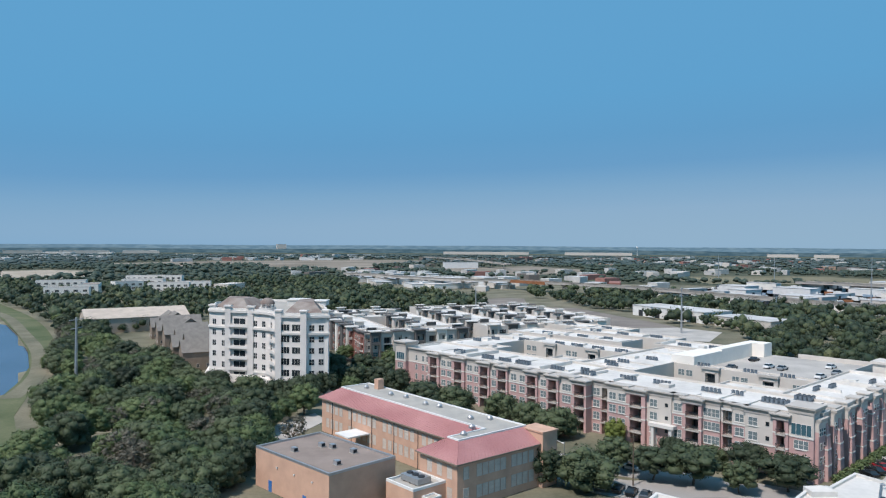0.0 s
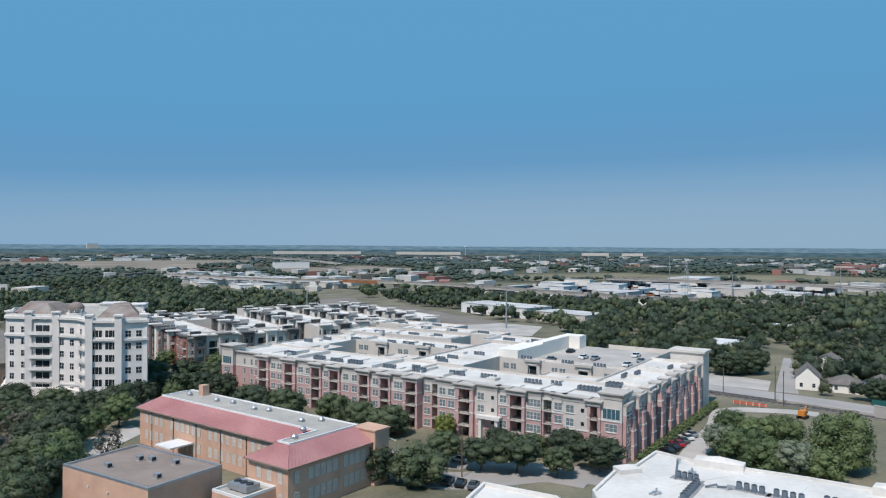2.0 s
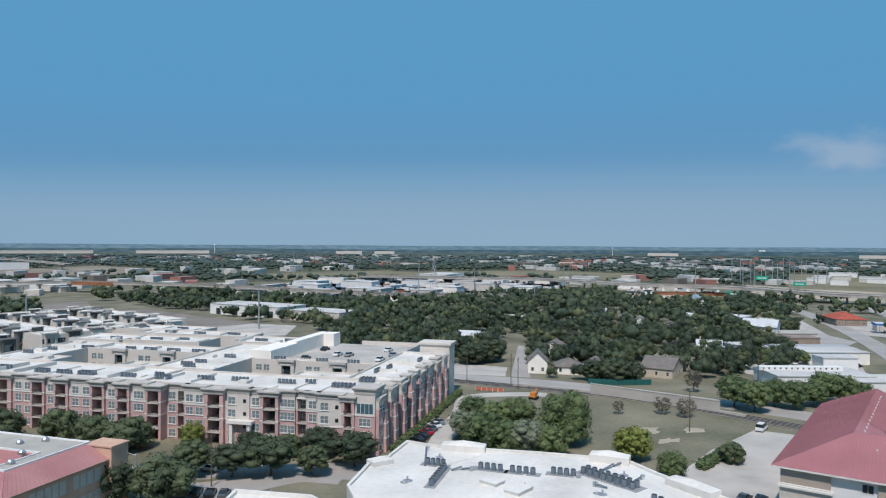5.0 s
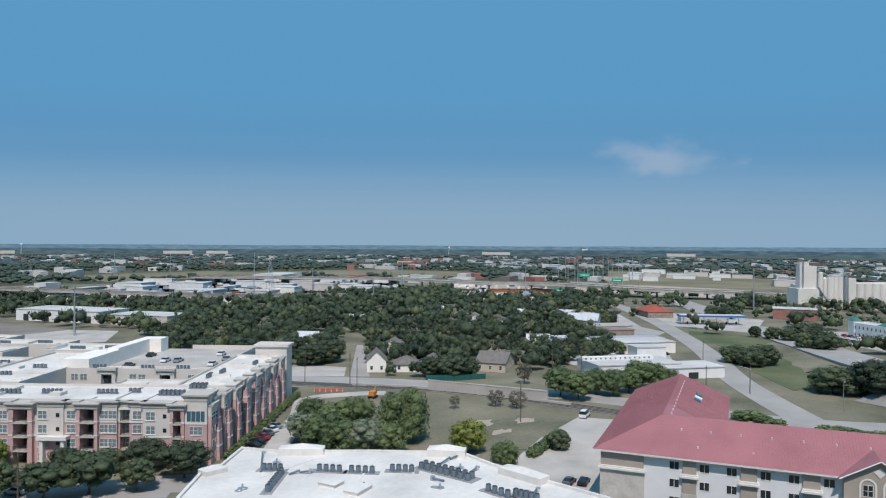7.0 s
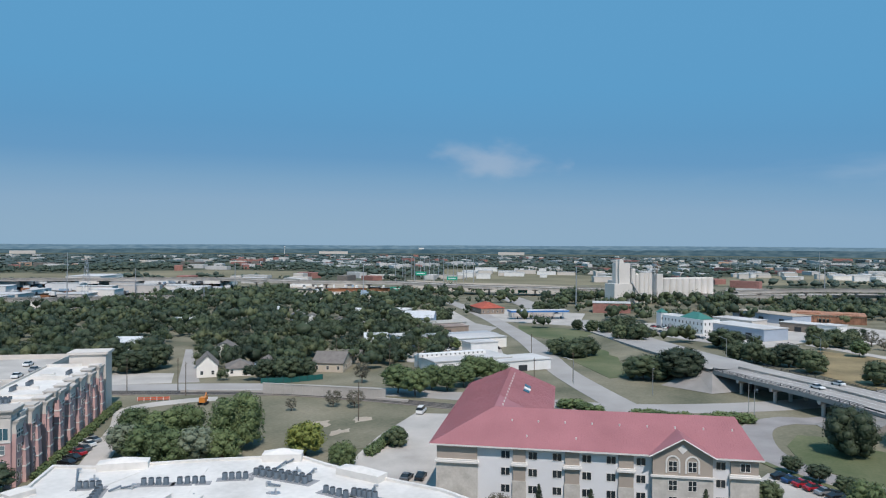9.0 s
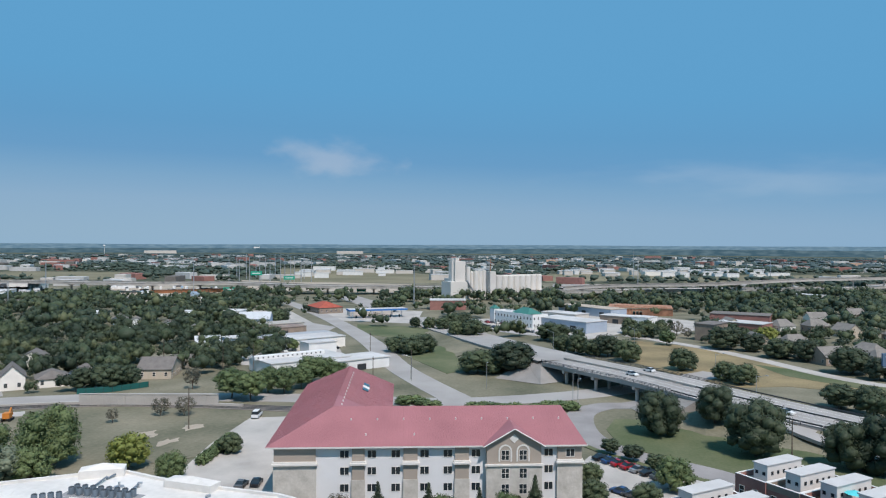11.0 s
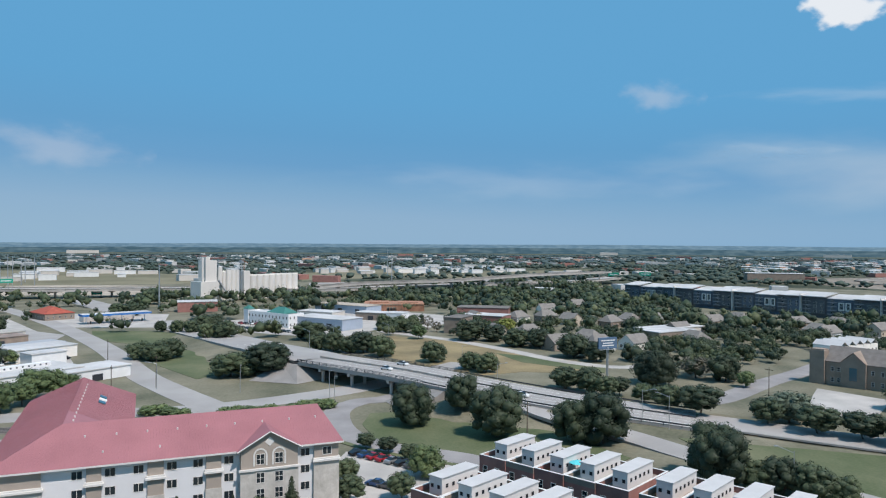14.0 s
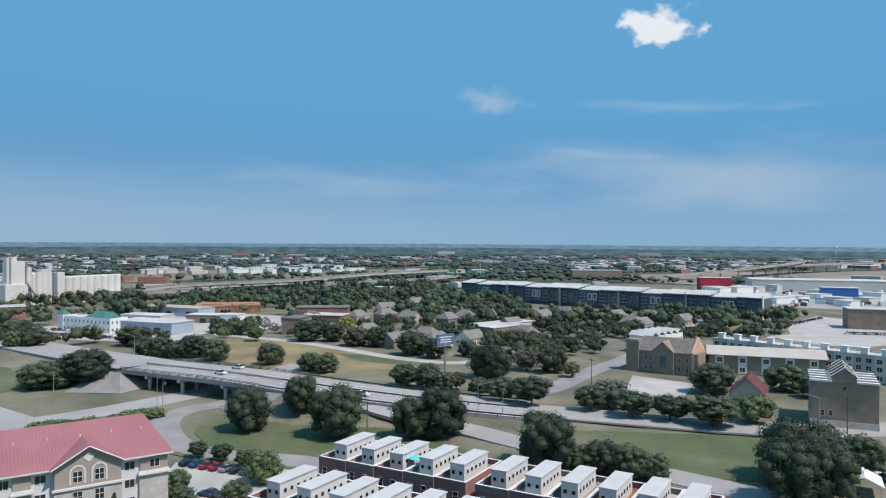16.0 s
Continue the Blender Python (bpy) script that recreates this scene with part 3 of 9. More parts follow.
def street_bay(b, kind, x0, x1, out):
    w, c, d = x1 - x0, (x0 + x1) / 2, 2.4
    split = {"porch": EAVE, "grey": 2 * FH, "tower": 3 * FH, "stack": 3 * FH}.get(kind, 3 * FH)
    top = EAVE + 0.4 if kind != "tower" else 15.2
    low, high = Form(), Form()
    gap = {"porch": min(3.2, w - 1.5), "stack": 2.1, "recess": 2.1}.get(kind, 0)
    gx = c if kind != "recess" else x1 - 1.6
    for f, za, zb in ((low, 0.0, split), (high, split, top)):
        if zb - za < 0.01:
            continue
        if gap and za < EAVE - 0.3:
            f.box(x0, -out, za, gx - gap / 2, d, min(zb, EAVE - 0.35)).box(gx + gap / 2, -out, za, x1, d, min(zb, EAVE - 0.35))
            if zb >= EAVE - 0.3:
                f.box(x0, -out, EAVE - 0.35, x1, d, zb)
        else:
            f.box(x0, -out, za, x1, d, zb)
    part("lower_wall", low, PINKBRICK, b, "pink brick lower storeys")
    if top - split > 0.01:
        part("upper_wall", high, STUCCO if kind != "porch" else CORNICE, b, "grey stucco upper storey")
    if gap:
        # brown in place of stucco: the shade of the recess is put into the colour
        part("recess_wall", Form().box(gx - gap / 2, d - 0.35, 0, gx + gap / 2, d, EAVE), DARKBRICK, b, "wall behind the balconies, brown to stand for recess shade")
        for k in range(4):
            z = k * FH
            if k:
                slab = part("balcony_slab", Form().box(gx - gap / 2 - 0.25, -out - 0.22, z - 0.3, gx + gap / 2 + 0.25, d - 0.4, z), CORNICE, b)
                part("railing", BALCONY_RAIL if gap > 2.5 else NARROW_RAIL, None, slab, at=pose(gx, -out - 0.14, z))
            part("balcony_door", BALCONY_DOOR if gap > 2.5 else W_ONE, None, b, at=pose(gx, d - 0.36, z + 0.1))
        if kind == "porch":
            for z in (FH * 2 + 0.1, FH * 3 + 0.1):
                part("band", Form().box(x0 - 0.06, -out - 0.12, z, gx - gap / 2 - 0.02, 0.1, z + 0.28), TRIMW, b)
                part("band", Form().box(gx + gap / 2 + 0.02, -out - 0.12, z, x1 + 0.06, 0.1, z + 0.28), TRIMW, b)
    marks = {"two": [(x0 + w * 0.27, W_PAIR), (x0 + w * 0.73, W_PAIR)], "one": [(c, W_PAIR)], "triple": [(c, W_TRIPLE)], "recess": [(x0 + 1.5, W_PAIR)], "grey": [(x0 + 1.8, W_PAIR), (x1 - 1.3, W_HATCH)],
             "narrow": [(x0 + 4.2, W_ONE), (x0 + 7.6, W_ONE), (x0 + 10.2, W_PAIR)], "tower": [(c, W_TRIPLE)]}.get(kind, [])
    for k in range(4):
        for x, wm in marks:
            if kind == "tower" and k == 3:
                part("corner_window", W_CORNER, None, b, at=pose(c, -out, k * FH + 0.35))
                continue
            z = k * FH + (0.62 if wm is not W_HATCH else 1.1)
            unit = part("window", wm, None, b, at=pose(x, -out, z))
            if wm in (W_PAIR, W_TRIPLE):
                part("sill", SILL, None, unit)
    if not gap:
        part("band", Form().box(x0 - 0.04, -out - 0.14, split - 0.16, x1 + 0.04, -out + 0.1, split + 0.16), TRIMW, b)
    if kind == "porch":
        part("cornice", moulding(x0, x1, out + 0.1, EAVE - 0.1, TOP - 0.35), CORNICE, b)
    elif kind == "stack":
        part("hood", Form().box(x0 + 0.2, -out - 0.4, EAVE - 0.5, x1 - 0.2, -out + 0.3, EAVE), TRIMW, b)
    elif kind == "tower":
        part("cornice", moulding(x0, x1, out, 14.4, 16.0, 5.0), CORNICE, b)
    if kind not in ("porch", "tower"):
        part("cornice", moulding(x0, x1, out, EAVE + 0.2, TOP), CORNICE, b)


for kind, x0, x1, out in BAYS:
    street_bay(apt, kind, x0, x1, out)
part("entrance_canopy", Form().box(93.6, -2.6, 5.6, 100.4, -0.6, 6.4).box(94.2, -2.3, 0, 95.0, -1.0, 5.6).box(99.0, -2.3, 0, 99.8, -1.0, 5.6), TRIMW, apt, "pale entrance porch")
bay_facade(apt, (AL, 0), (AL, AD), 13.7, 4, PINKBRICK, STUCCO, CORNICE, 5, 4.4, 0.1, 3.6, 2)
for i in range(9):
    y = 4.4 + i * 7.35
    pier = Form()
    for (a, za), (c, zb) in zip(((1.5, 0), (1.35, 5.5), (1.15, 9.0)), ((1.35, 5.5), (1.15, 9.0), (0.75, 12.2))):
        lo = [(AL - 0.2, y - 0.75 * a), (AL + a, y - 0.75 * a), (AL + a, y + 0.75 * a), (AL - 0.2, y + 0.75 * a)]
        hi = [(AL - 0.2, y - 0.75 * c), (AL + c, y - 0.75 * c), (AL + c, y + 0.75 * c), (AL - 0.2, y + 0.75 * c)]
        for k in range(4):
            pier.face((*lo[k], za), (*lo[(k + 1) % 4], za), (*hi[(k + 1) % 4], zb), (*hi[k], zb))
    pier.face((AL - 0.2, y - 0.56, 12.2), (AL + 0.75, y - 0.56, 12.2), (AL + 0.75, y + 0.56, 12.2), (AL - 0.2, y + 0.56, 12.2))
    part("pier", pier, PINKBRICK, apt, "tapering pink brick pier")
    for z, a in ((3.2, 1.42), (6.6, 1.30), (9.6, 1.10)):
        part("pier_band", Form().box(AL - 0.1, y - 0.75 * a - 0.07, z, AL + a + 0.07, y + 0.75 * a + 0.07, z + 0.3), TRIMW, apt)
    part("parapet_step", Form().box(AL - 2.2, y - 1.6, 13.0, AL + 0.5, y + 1.6, 14.3).box(AL - 2.4, y - 1.8, 14.3, AL + 0.7, y + 1.8, 14.6), (STUCCO, CORNICE)[i % 2], apt)
RH = 13.3
WINGS = [(-6, 2.4, 66, 21, RH), (66, 2.4, AL - 1.6, 20, RH - 0.05), (116, 20, AL - 1.6, AD, RH), (-6, 21, 11, 62, RH), (55, 21, 75, 72, RH + 0.05), (11, 47, 55, 60, RH + 0.1), (75, 43, 116, 47, RH - 0.1),
         (100, 20, 116, 27, RH + 0.05), (11, 21, 20, 30, RH + 0.12), (44, 21, 55, 28, RH + 0.1), (-14, 66, 8, 82, RH), (8, 68, 40, 82, RH + 0.15), (48, 76, 78, 92, RH), (-2, 88, 48, 100, RH + 0.05), (-22, 98, 20, 112, RH + 0.1)]
for x0, y0, x1, y1, h in WINGS:
    wing(apt, x0, y0, x1, y1, h)
for p, q in (((11, 47), (55, 47)), ((75, 43), (116, 43))):
    for i, x in enumerate(spread(dist2(p, q), 7.4, 3.6)):
        out = 0.9 if i % 2 else 0.0
        m = along(p, q)
        if out:
            part("court_bay", Form().box(x - 2.6, -out, 0, x - 1.5, 0, 12.6).box(x + 1.5, -out, 0, x + 2.6, 0, 12.6).box(x - 2.6, -out, 12.2, x + 2.6, 0, 13.3), STUCCO, apt, at=m)
            part("cornice", Form().box(x - 2.9, -out - 0.4, 13.3, x + 2.9, 0.4, 14.0), CORNICE, apt, at=m)
            for z in (6.4, 9.6):
                part("balcony_door", BALCONY_DOOR, None, apt, at=m @ pose(x, -0.02, z))
                part("railing", BALCONY_RAIL, None, apt, at=m @ pose(x, -out + 0.1, z))
        else:
            for z in (7.2, 10.3):
                part("window", W_PAIR, None, apt, at=m @ pose(x - 1.2, 0, z))
                part("window", W_PAIR, None, apt, at=m @ pose(x + 1.4, 0, z))
part("garage_deck", Form().box(81, 47, 0, 116, 92, 12.3), CONCRETE, apt, "open concrete parking deck")
part("stair_wall", Form().box(73.5, 44, 12, 81, 62, 16.2).box(77.5, 62, 12, 81, 90, 16.8), CREAM, apt, "tall plain garage wall")
part("stair_block", Form().box(81, 84, 12, 85, 90, 16.8), CREAM, apt, "plain stair block over the garage")
part("deck_parapet", Form().box(93, 91.7, 12.3, 116, 92, 13.7).box(115.7, AD, 12.3, 116, 91.7, 13.5), STUCCO, apt)
part("end_tower", Form().box(122, AD - 1, 0, AL + 0.6, AD + 6, 16.6).box(121.5, AD - 1.5, 16.6, AL + 1.2, AD + 6.5, 17.3), STUCCO, apt, "taller corner tower of grey stucco")
STEPS = random.Random(31)
for x0, y0, x1, y1, h in WINGS:
    long_x = x1 - x0 > y1 - y0
    span = (x1 - x0) if long_x else (y1 - y0)
    for s in spread(span, 8.5, 4.0):
        s += STEPS.uniform(-2, 2)
        r = STEPS.random()
        d = (y1 - y0) if long_x else (x1 - x0)
        f = Form()
        a, b_ = (STEPS.uniform(0, 0.3) * d, STEPS.uniform(0.55, 0.95) * d)
        hh = STEPS.choice((0.35, 0.5, 0.8, 1.1))
        wd = 0.4 if r < 0.6 else STEPS.uniform(1.5, 3.0)
        if r > 0.6:
            b_ = a + STEPS.uniform(2, 4)
        if long_x:
            f.box(x0 + s, y0 + a, h, x0 + s + wd, y0 + b_, h + hh)
        else:
            f.box(x0 + a, y0 + s, h, x0 + b_, y0 + s + wd, h + hh)
        part("roof_upstand", f, MEMBRANE, apt)
reserve(world_poly(m_apt, [(-8, -1), (AL + 1, -1), (AL + 1, AD + 7), (AL - 40, 94), (-14, 112), (-8, 66)]), 2)
for x, y, n, r in ((15.7, 8, 4, 2), (30.3, 6.4, 4, 2), (37.7, 6.9, 5, 1), (44.8, 6.7, 5, 2), (57.9, 7.4, 5, 1), (68.5, 7.1, 4, 2), (80, 9.8, 5, 1), (89.8, 10.5, 5, 1), (103, 11, 5, 1), (109, 12.5, 3, 1), (119, 9.9, 6, 2), (122.2, 18, 4, 3),
                   (65, 11, 3, 1), (61.7, 28.4, 4, 1), (64.5, 25.5, 4, 1), (63.4, 33, 4, 1), (66.6, 44.2, 4, 1), (83.6, 45, 4, 1), (97.7, 45, 4, 1), (108, 45, 4, 1), (25.6, 50, 4, 1), (33, 50.3, 5, 1), (41.8, 50.5, 5, 1), (51, 50.9, 5, 1), (-1, 34, 4, 1),
                   (1, 42, 4, 1), (10, 48.1, 5, 1)):
    ac_row(m_apt @ pose(x, y, RH + 0.12), n, r)
for x, y in ((119.8, 33.4), (121.3, 39.7), (126.2, 54.6)):
    ac_row(m_apt @ pose(x, y, RH + 0.12, 0, 0, 90), 4)
f = Form()
for x, y, n in ((0, 72, 5), (16, 74, 5), (27, 76, 4), (55, 82, 5), (66, 84, 5), (8, 94, 5), (22, 93, 5), (36, 95, 5), (-12, 104, 5), (6, 105, 5)):
    for k in range(n):
        p = m_apt @ Vector((x + 1.05 * k, y, 0))
        f.box(p.x - 0.42, p.y - 0.42, RH + 0.1, p.x + 0.42, p.y + 0.42, RH + 1.1)
tagged(new("condenser_banks", f.mesh("condenser_banks", AC_BODY.materials[0])), "banks of dark condensers on the rear white roofs", "air conditioner", kind="stuff")

# ---------------------------------------------------------------- second apartment complex, behind
C0 = (-31.6, 291.4)
m_apt2 = along(C0, (C0[0] + 0.93, C0[1] + 0.37))
apt2 = thing("apartment_building", "red brick and white apartment block with many stepped white roofs", "building", m_apt2)
bay_facade(apt2, (0, 84), (0, 0), 13.4, 4, REDBRICK, REDBRICK, CHARCOAL, 9, 6.2)
bay_facade(apt2, (0, 0), (46, 0), 13.4, 4, REDBRICK, STUCCO, CORNICE, 10, 6.2, low_floors=2)
far_units = []
for i, (x0, y0, x1, y1) in enumerate(((1.6, 1.6, 46, 16), (1.6, 16, 16, 82), (30, 16, 46, 82), (16, 66, 30, 82), (58, 20, 76, 96), (58, 6, 120, 20), (88, 20, 104, 96), (116, 20, 132, 96), (58, 96, 132, 112), (1.6, 92, 46, 108))):
    wing(apt2, x0, y0, x1, y1, 12.6 + 0.2 * (i % 3), STUCCO, 0.5)
    # charcoal balcony bays under white caps that break the parapet
    wide = x1 - x0 > y1 - y0
    for k, t in enumerate(spread(max(x1 - x0, y1 - y0), 9, 3)):
        bx, by = (x0 + t, y0 + (0.2 if y0 > 2 else -1.9)) if wide else (x0 + (0.2 if x0 > 2 else -1.9), y0 + t)
        tone = (CHARCOAL, STUCCO, CHARCOAL, CREAM)[(k + i) % 4]
        part("bay", Form().box(bx - 2.2, by - 1.0, 0, bx - 1.5, by + 2.0, 13.9).box(bx + 1.5, by - 1.0, 0, bx + 2.2, by + 2.0, 13.9).box(bx - 1.5, by - 1.0, 12.2, bx + 1.5, by + 2.0, 13.9).box(bx - 1.5, by - 0.9, 8.6, bx + 1.5, by + 0.4, 9.7), tone, apt2, "dark balcony bay")
        part("bay_cap", Form().box(bx - 2.8, by - 1.7, 13.9, bx + 2.8, by + 2.4, 14.3), CHARCOAL if k % 3 else MEMBRANE, apt2)
        if (k + i) % 2 == 0:
            cx, cy = bx + (0 if wide else 6), by + (6 if wide else 0)
            part("roof_canopy", Form().box(cx - 2.6, cy - 1.5, 15.0, cx + 2.6, cy + 1.5, 15.3), MEMBRANE, apt2, "raised white roof canopy")
            part("canopy_wall", Form().box(cx - 1.9, cy - 0.9, 12.5, cx + 1.9, cy + 0.9, 15.0), STUCCO if k % 4 else CHARCOAL, apt2)
        far_units.append((min(max(bx + 3.5, x0 + 3), x1 - 3), min(by + 4, y1 - 2)))
f = Form()
for x, y in far_units:
    for k in range(4):
        p = m_apt2 @ Vector((x - 1.6 + 1.05 * k, y, 0))
        f.box(p.x - 0.42, p.y - 0.42, 12.9, p.x + 0.42, p.y + 0.42, 13.95)
tagged(new("condenser_banks", f.mesh("condenser_banks", AC_BODY.materials[0])), "banks of dark condensers on the farther white roofs", "air conditioner", kind="stuff")
windows(apt2, (58, 6), (120, 6), W_WIDE, (10, 7), spread(62, 5.5))
windows(apt2, (58, 20), (76, 20), W_WIDE, (10, 7), spread(18, 5.5))
reserve(world_poly(m_apt2, [(-1, -1), (134, -1), (134, 114), (-1, 114)]), 2)

# ---------------------------------------------------------------- white condominium tower
CONDO_WALL = mat("pale_stucco", (0.74, 0.70, 0.655), 0.88, 0.1, 0.25, 5)
CONDO_ROOF = mat("mottled_tile_roof", (0.24, 0.165, 0.135), 0.95, 0.3, 0.22, 5, 0.2, tint=(0.33, 0.30, 0.27))
condo = thing("condominium_tower", "seven-storey pale stucco condominium tower with balconies and brown hipped roofs", "building", pose(-62, 255, 0))
CP = [(-82, 254), (-74.5, 250.5), (-66, 248.2), (-58.5, 243.5), (-53.5, 235), (-45, 233.5), (-37.4, 235), (-43.5, 265), (-54, 288), (-73, 292), (-87, 276)]
CP = [(x + 62, y - 255) for x, y in CP]
flat_block(condo, CP, 0, 26.2, CONDO_WALL, GRAVELROOF, 0.9, 0.5, TRIMW)
base_poly = inset(CP, -1.6)
part("base", Form().prism(base_poly, 0, 4.2), CONDO_WALL, condo, "projecting ground storey")
part("cornice", Form().ring(inset(CP, -0.7), inset(CP, 0.2), 25.6, 26.4).ring(inset(CP, -0.6), inset(CP, 0.2), 20.1, 20.8).ring(inset(CP, -0.3), inset(CP, 0.2), 5.2, 5.7), TRIMW, condo)
W_CONDO = window_mesh("window", 1.7, 2.0, TRIMW, GLASS, 1, 1)
W_DARK = window_mesh("window", 3.2, 2.2, TRIMW, GLASS, 2, 0)
W_LOGGIA = window_mesh("loggia_window", 4.6, 2.5, CONDO_WALL, GLASS, 1, 0)
zs = [2.7 + 3.7 * i for i in range(6)]
for i, (k, xs) in enumerate(((0, [2.0, 6.2]), (1, [1.9, 6.4]), (2, [2.2, 6.2]), (3, [2.2, 7.2]), (4, [2.2, 6.2]), (5, [2.6, 5.6]), (6, [3, 9, 16, 22]))):
    p, q = CP[k], CP[k + 1]
    windows(condo, p, q, {1: W_LOGGIA, 4: W_DARK}.get(k, W_CONDO), zs, [4.4] if k == 1 else xs)
for k in (1, 3):
    p, q = CP[k], CP[k + 1]
    m = along(p, q)
    for z in zs:
        part("balcony", Form().box(0.6, -1.3, z - 0.5, dist2(p, q) - 0.6, 0, z - 0.25).box(0.6, -1.3, z - 0.25, dist2(p, q) - 0.6, -1.18, z + 0.65), CONDO_WALL, condo, at=m)
for k, sh in ((1, 0.0), (2, 0.0), (4, 0.0), (5, 0.0), (0, 0.8), (6, -0.8)):
    p = (CP[k][0] + sh, CP[k][1] + abs(sh))
    part("pier", Form().box(p[0] - 1.0, p[1] - 1.0, 0, p[0] + 1.0, p[1] + 1.0, 27.6).box(p[0] - 1.3, p[1] - 1.3, 27.6, p[0] + 1.3, p[1] + 1.3, 28.1), CONDO_WALL, condo)


def cone_roof(poly, z, rise, draw=0.25):
    cx, cy = sum(p[0] for p in poly) / len(poly), sum(p[1] for p in poly) / len(poly)
    top = [(cx + (p[0] - cx) * draw, cy + (p[1] - cy) * draw) for p in poly]
    f = Form()
    for i in range(len(poly)):
        j = (i + 1) % len(poly)
        f.face((*poly[i], z), (*poly[j], z), (*top[j], z + rise), (*top[i], z + rise))
    f.face(*[(*p, z + rise) for p in top])
    return f


for poly in ([CP[0], CP[1], CP[2], (0, 14), (-12, 22), CP[10]], [CP[4], CP[5], CP[6], CP[7], (14, 20), (6, 4)]):
    part("hipped_roof", cone_roof(inset(poly, 1.2), 26.3, 3.6, 0.45), CONDO_ROOF, condo, "brown shingled hipped roof")
for x0, y0, x1, y1, z in ((4, 14, 11, 22, 28.4), (13, 16, 18, 24, 27.8)):
    part("roof_house", Form().box(x0, y0, 26.2, x1, y1, z).box(x0 - 0.3, y0 - 0.3, z, x1 + 0.3, y1 + 0.3, z + 0.3), TRIMW, condo, "white plant room on the flat roof")
part("drum", Form().tube((0.5, -2, 26.2), (0.5, -2, 27.2), 3.0, 3.0, 16), TRIMW, condo, "white round drum under the dome")
dome = Form()
for i in range(5):
    a0, a1 = i * 18, (i + 1) * 18
    for j in range(12):
        w0, w1 = radians(j * 30), radians(j * 30 + 30)
        q = [(2.6 * math.cos(radians(a)) * math.cos(w), 2.6 * math.cos(radians(a)) * math.sin(w), 28.4 + 2.2 * math.sin(radians(a))) for a, w in ((a0, w0), (a0, w1), (a1, w1), (a1, w0))]
        dome.face(*q)
part("dome", dome, CONDO_ROOF, condo, "small brown dome on columns", at=pose(0.5, -2, 0))
for j in range(8):
    w = radians(j * 45)
    part("column", Form().tube((0.5 + 2.3 * math.cos(w), -2 + 2.3 * math.sin(w), 26.2), (0.5 + 2.3 * math.cos(w), -2 + 2.3 * math.sin(w), 28.5), 0.16), TRIMW, condo)
reserve([(x - 62, y + 255) for x, y in base_poly], 1)

# ---------------------------------------------------------------- school
S0, S1 = (-32.7, 191.2), (1.5, 150.5)
m_sch = along(S0, S1)
school = thing("school_building", "two-storey orange brick school with red metal mansard roofs", "building", m_sch)
SP = [(0.6, 0.6), (55.6, 0.6), (55.6, -9.6), (66.8, -9.6), (66.8, 13), (0.6, 13)]
part("wall", Form().prism(SP, 0, 9.2, top=False), TANBRICK, school)
SE = inset(SP, -0.7)
SI = [(4, 4.6), (59.2, 4.6), (59.2, -5.4), (62.4, -5.4), (62.4, 13.2), (4, 13.2)]
mans = Form()
for i in range(4):
    a, b, c, d = SE[i], SE[i + 1], SI[i + 1], SI[i]
    mans.face((*a, 9.0), (*b, 9.0), (*c, 11.6), (*d, 11.6))
mans.face((*SE[5], 9.0), (*SE[0], 9.0), (*SI[0], 11.6), (*SI[5], 11.6))
FADEDRED = mat("faded_red_metal", (0.40, 0.175, 0.175), 0.65, 0.18, 0.12, 2.5, spec=0.25, tint=(0.45, 0.23, 0.22))
part("mansard", mans, FADEDRED, school, "red standing-seam metal mansard")
seams = Form()
for i in (0, 1, 2, 3):
    a, b, c, d = [Vector((*p, z)) for p, z in ((SE[i], 9.03), (SE[i + 1], 9.03), (SI[i + 1], 11.63), (SI[i], 11.63))]
    n = int((b - a).length / 0.9)
    for k in range(n + 1):
        s = k / n
        p, q = a.lerp(b, s), d.lerp(c, s)
        seams.tube(p, q, 0.035, n=4)
part("seams", seams, FADEDRED, school)
part("fascia", Form().ring(inset(SP, -0.75), inset(SP, -0.1), 8.75, 9.03), DARKBRICK, school)
part("flat_roof", Form().prism(SI, 9.5, 11.6), GRAVELROOF, school, "pale gravel flat roof")
part("roof_kerb", Form().ring(inset(SI, -0.15), inset(SI, 0.2), 11.5, 11.85), WHITEPAINT, school)
for p, q, xs in (((0.6, 0.6), (55.6, 0.6), spread(55, 2.05, 3)), ((55.6, -9.6), (66.8, -9.6), [3, 6, 9]), ((66.8, -9.6), (66.8, 13), [2.2, 5.6, 7.2, 8.8, 10.4, 12.0, 15.0, 16.6, 18.2, 20]), ((55.6, 0.6), (55.6, -9.6), [4, 7])):
    xs = [x for i, x in enumerate(xs) if i % 7 != 4 or len(xs) < 15]
    windows(school, p, q, W_SCHOOL, (1.6, 5.6), xs)
part("canopy", Form().box(17, -5.5, 3.6, 23, 0.5, 3.95), WHITEPAINT, school)
part("chimney", Form().box(10.5, 10.5, 11.5, 12.3, 12.3, 14.2), TANBRICK, school)
part("stair_tower", Form().box(62, 12.6, 0, 68, 17, 11.2).box(61.8, 12.4, 11.2, 68.2, 17.2, 11.5), TANBRICK, school)
for x in (6, 15, 24, 33, 42, 50, 53):
    part("pipe", Form().tube((x, 0.48, 0), (x, 0.48, 9), 0.07), DARKMETAL, school)
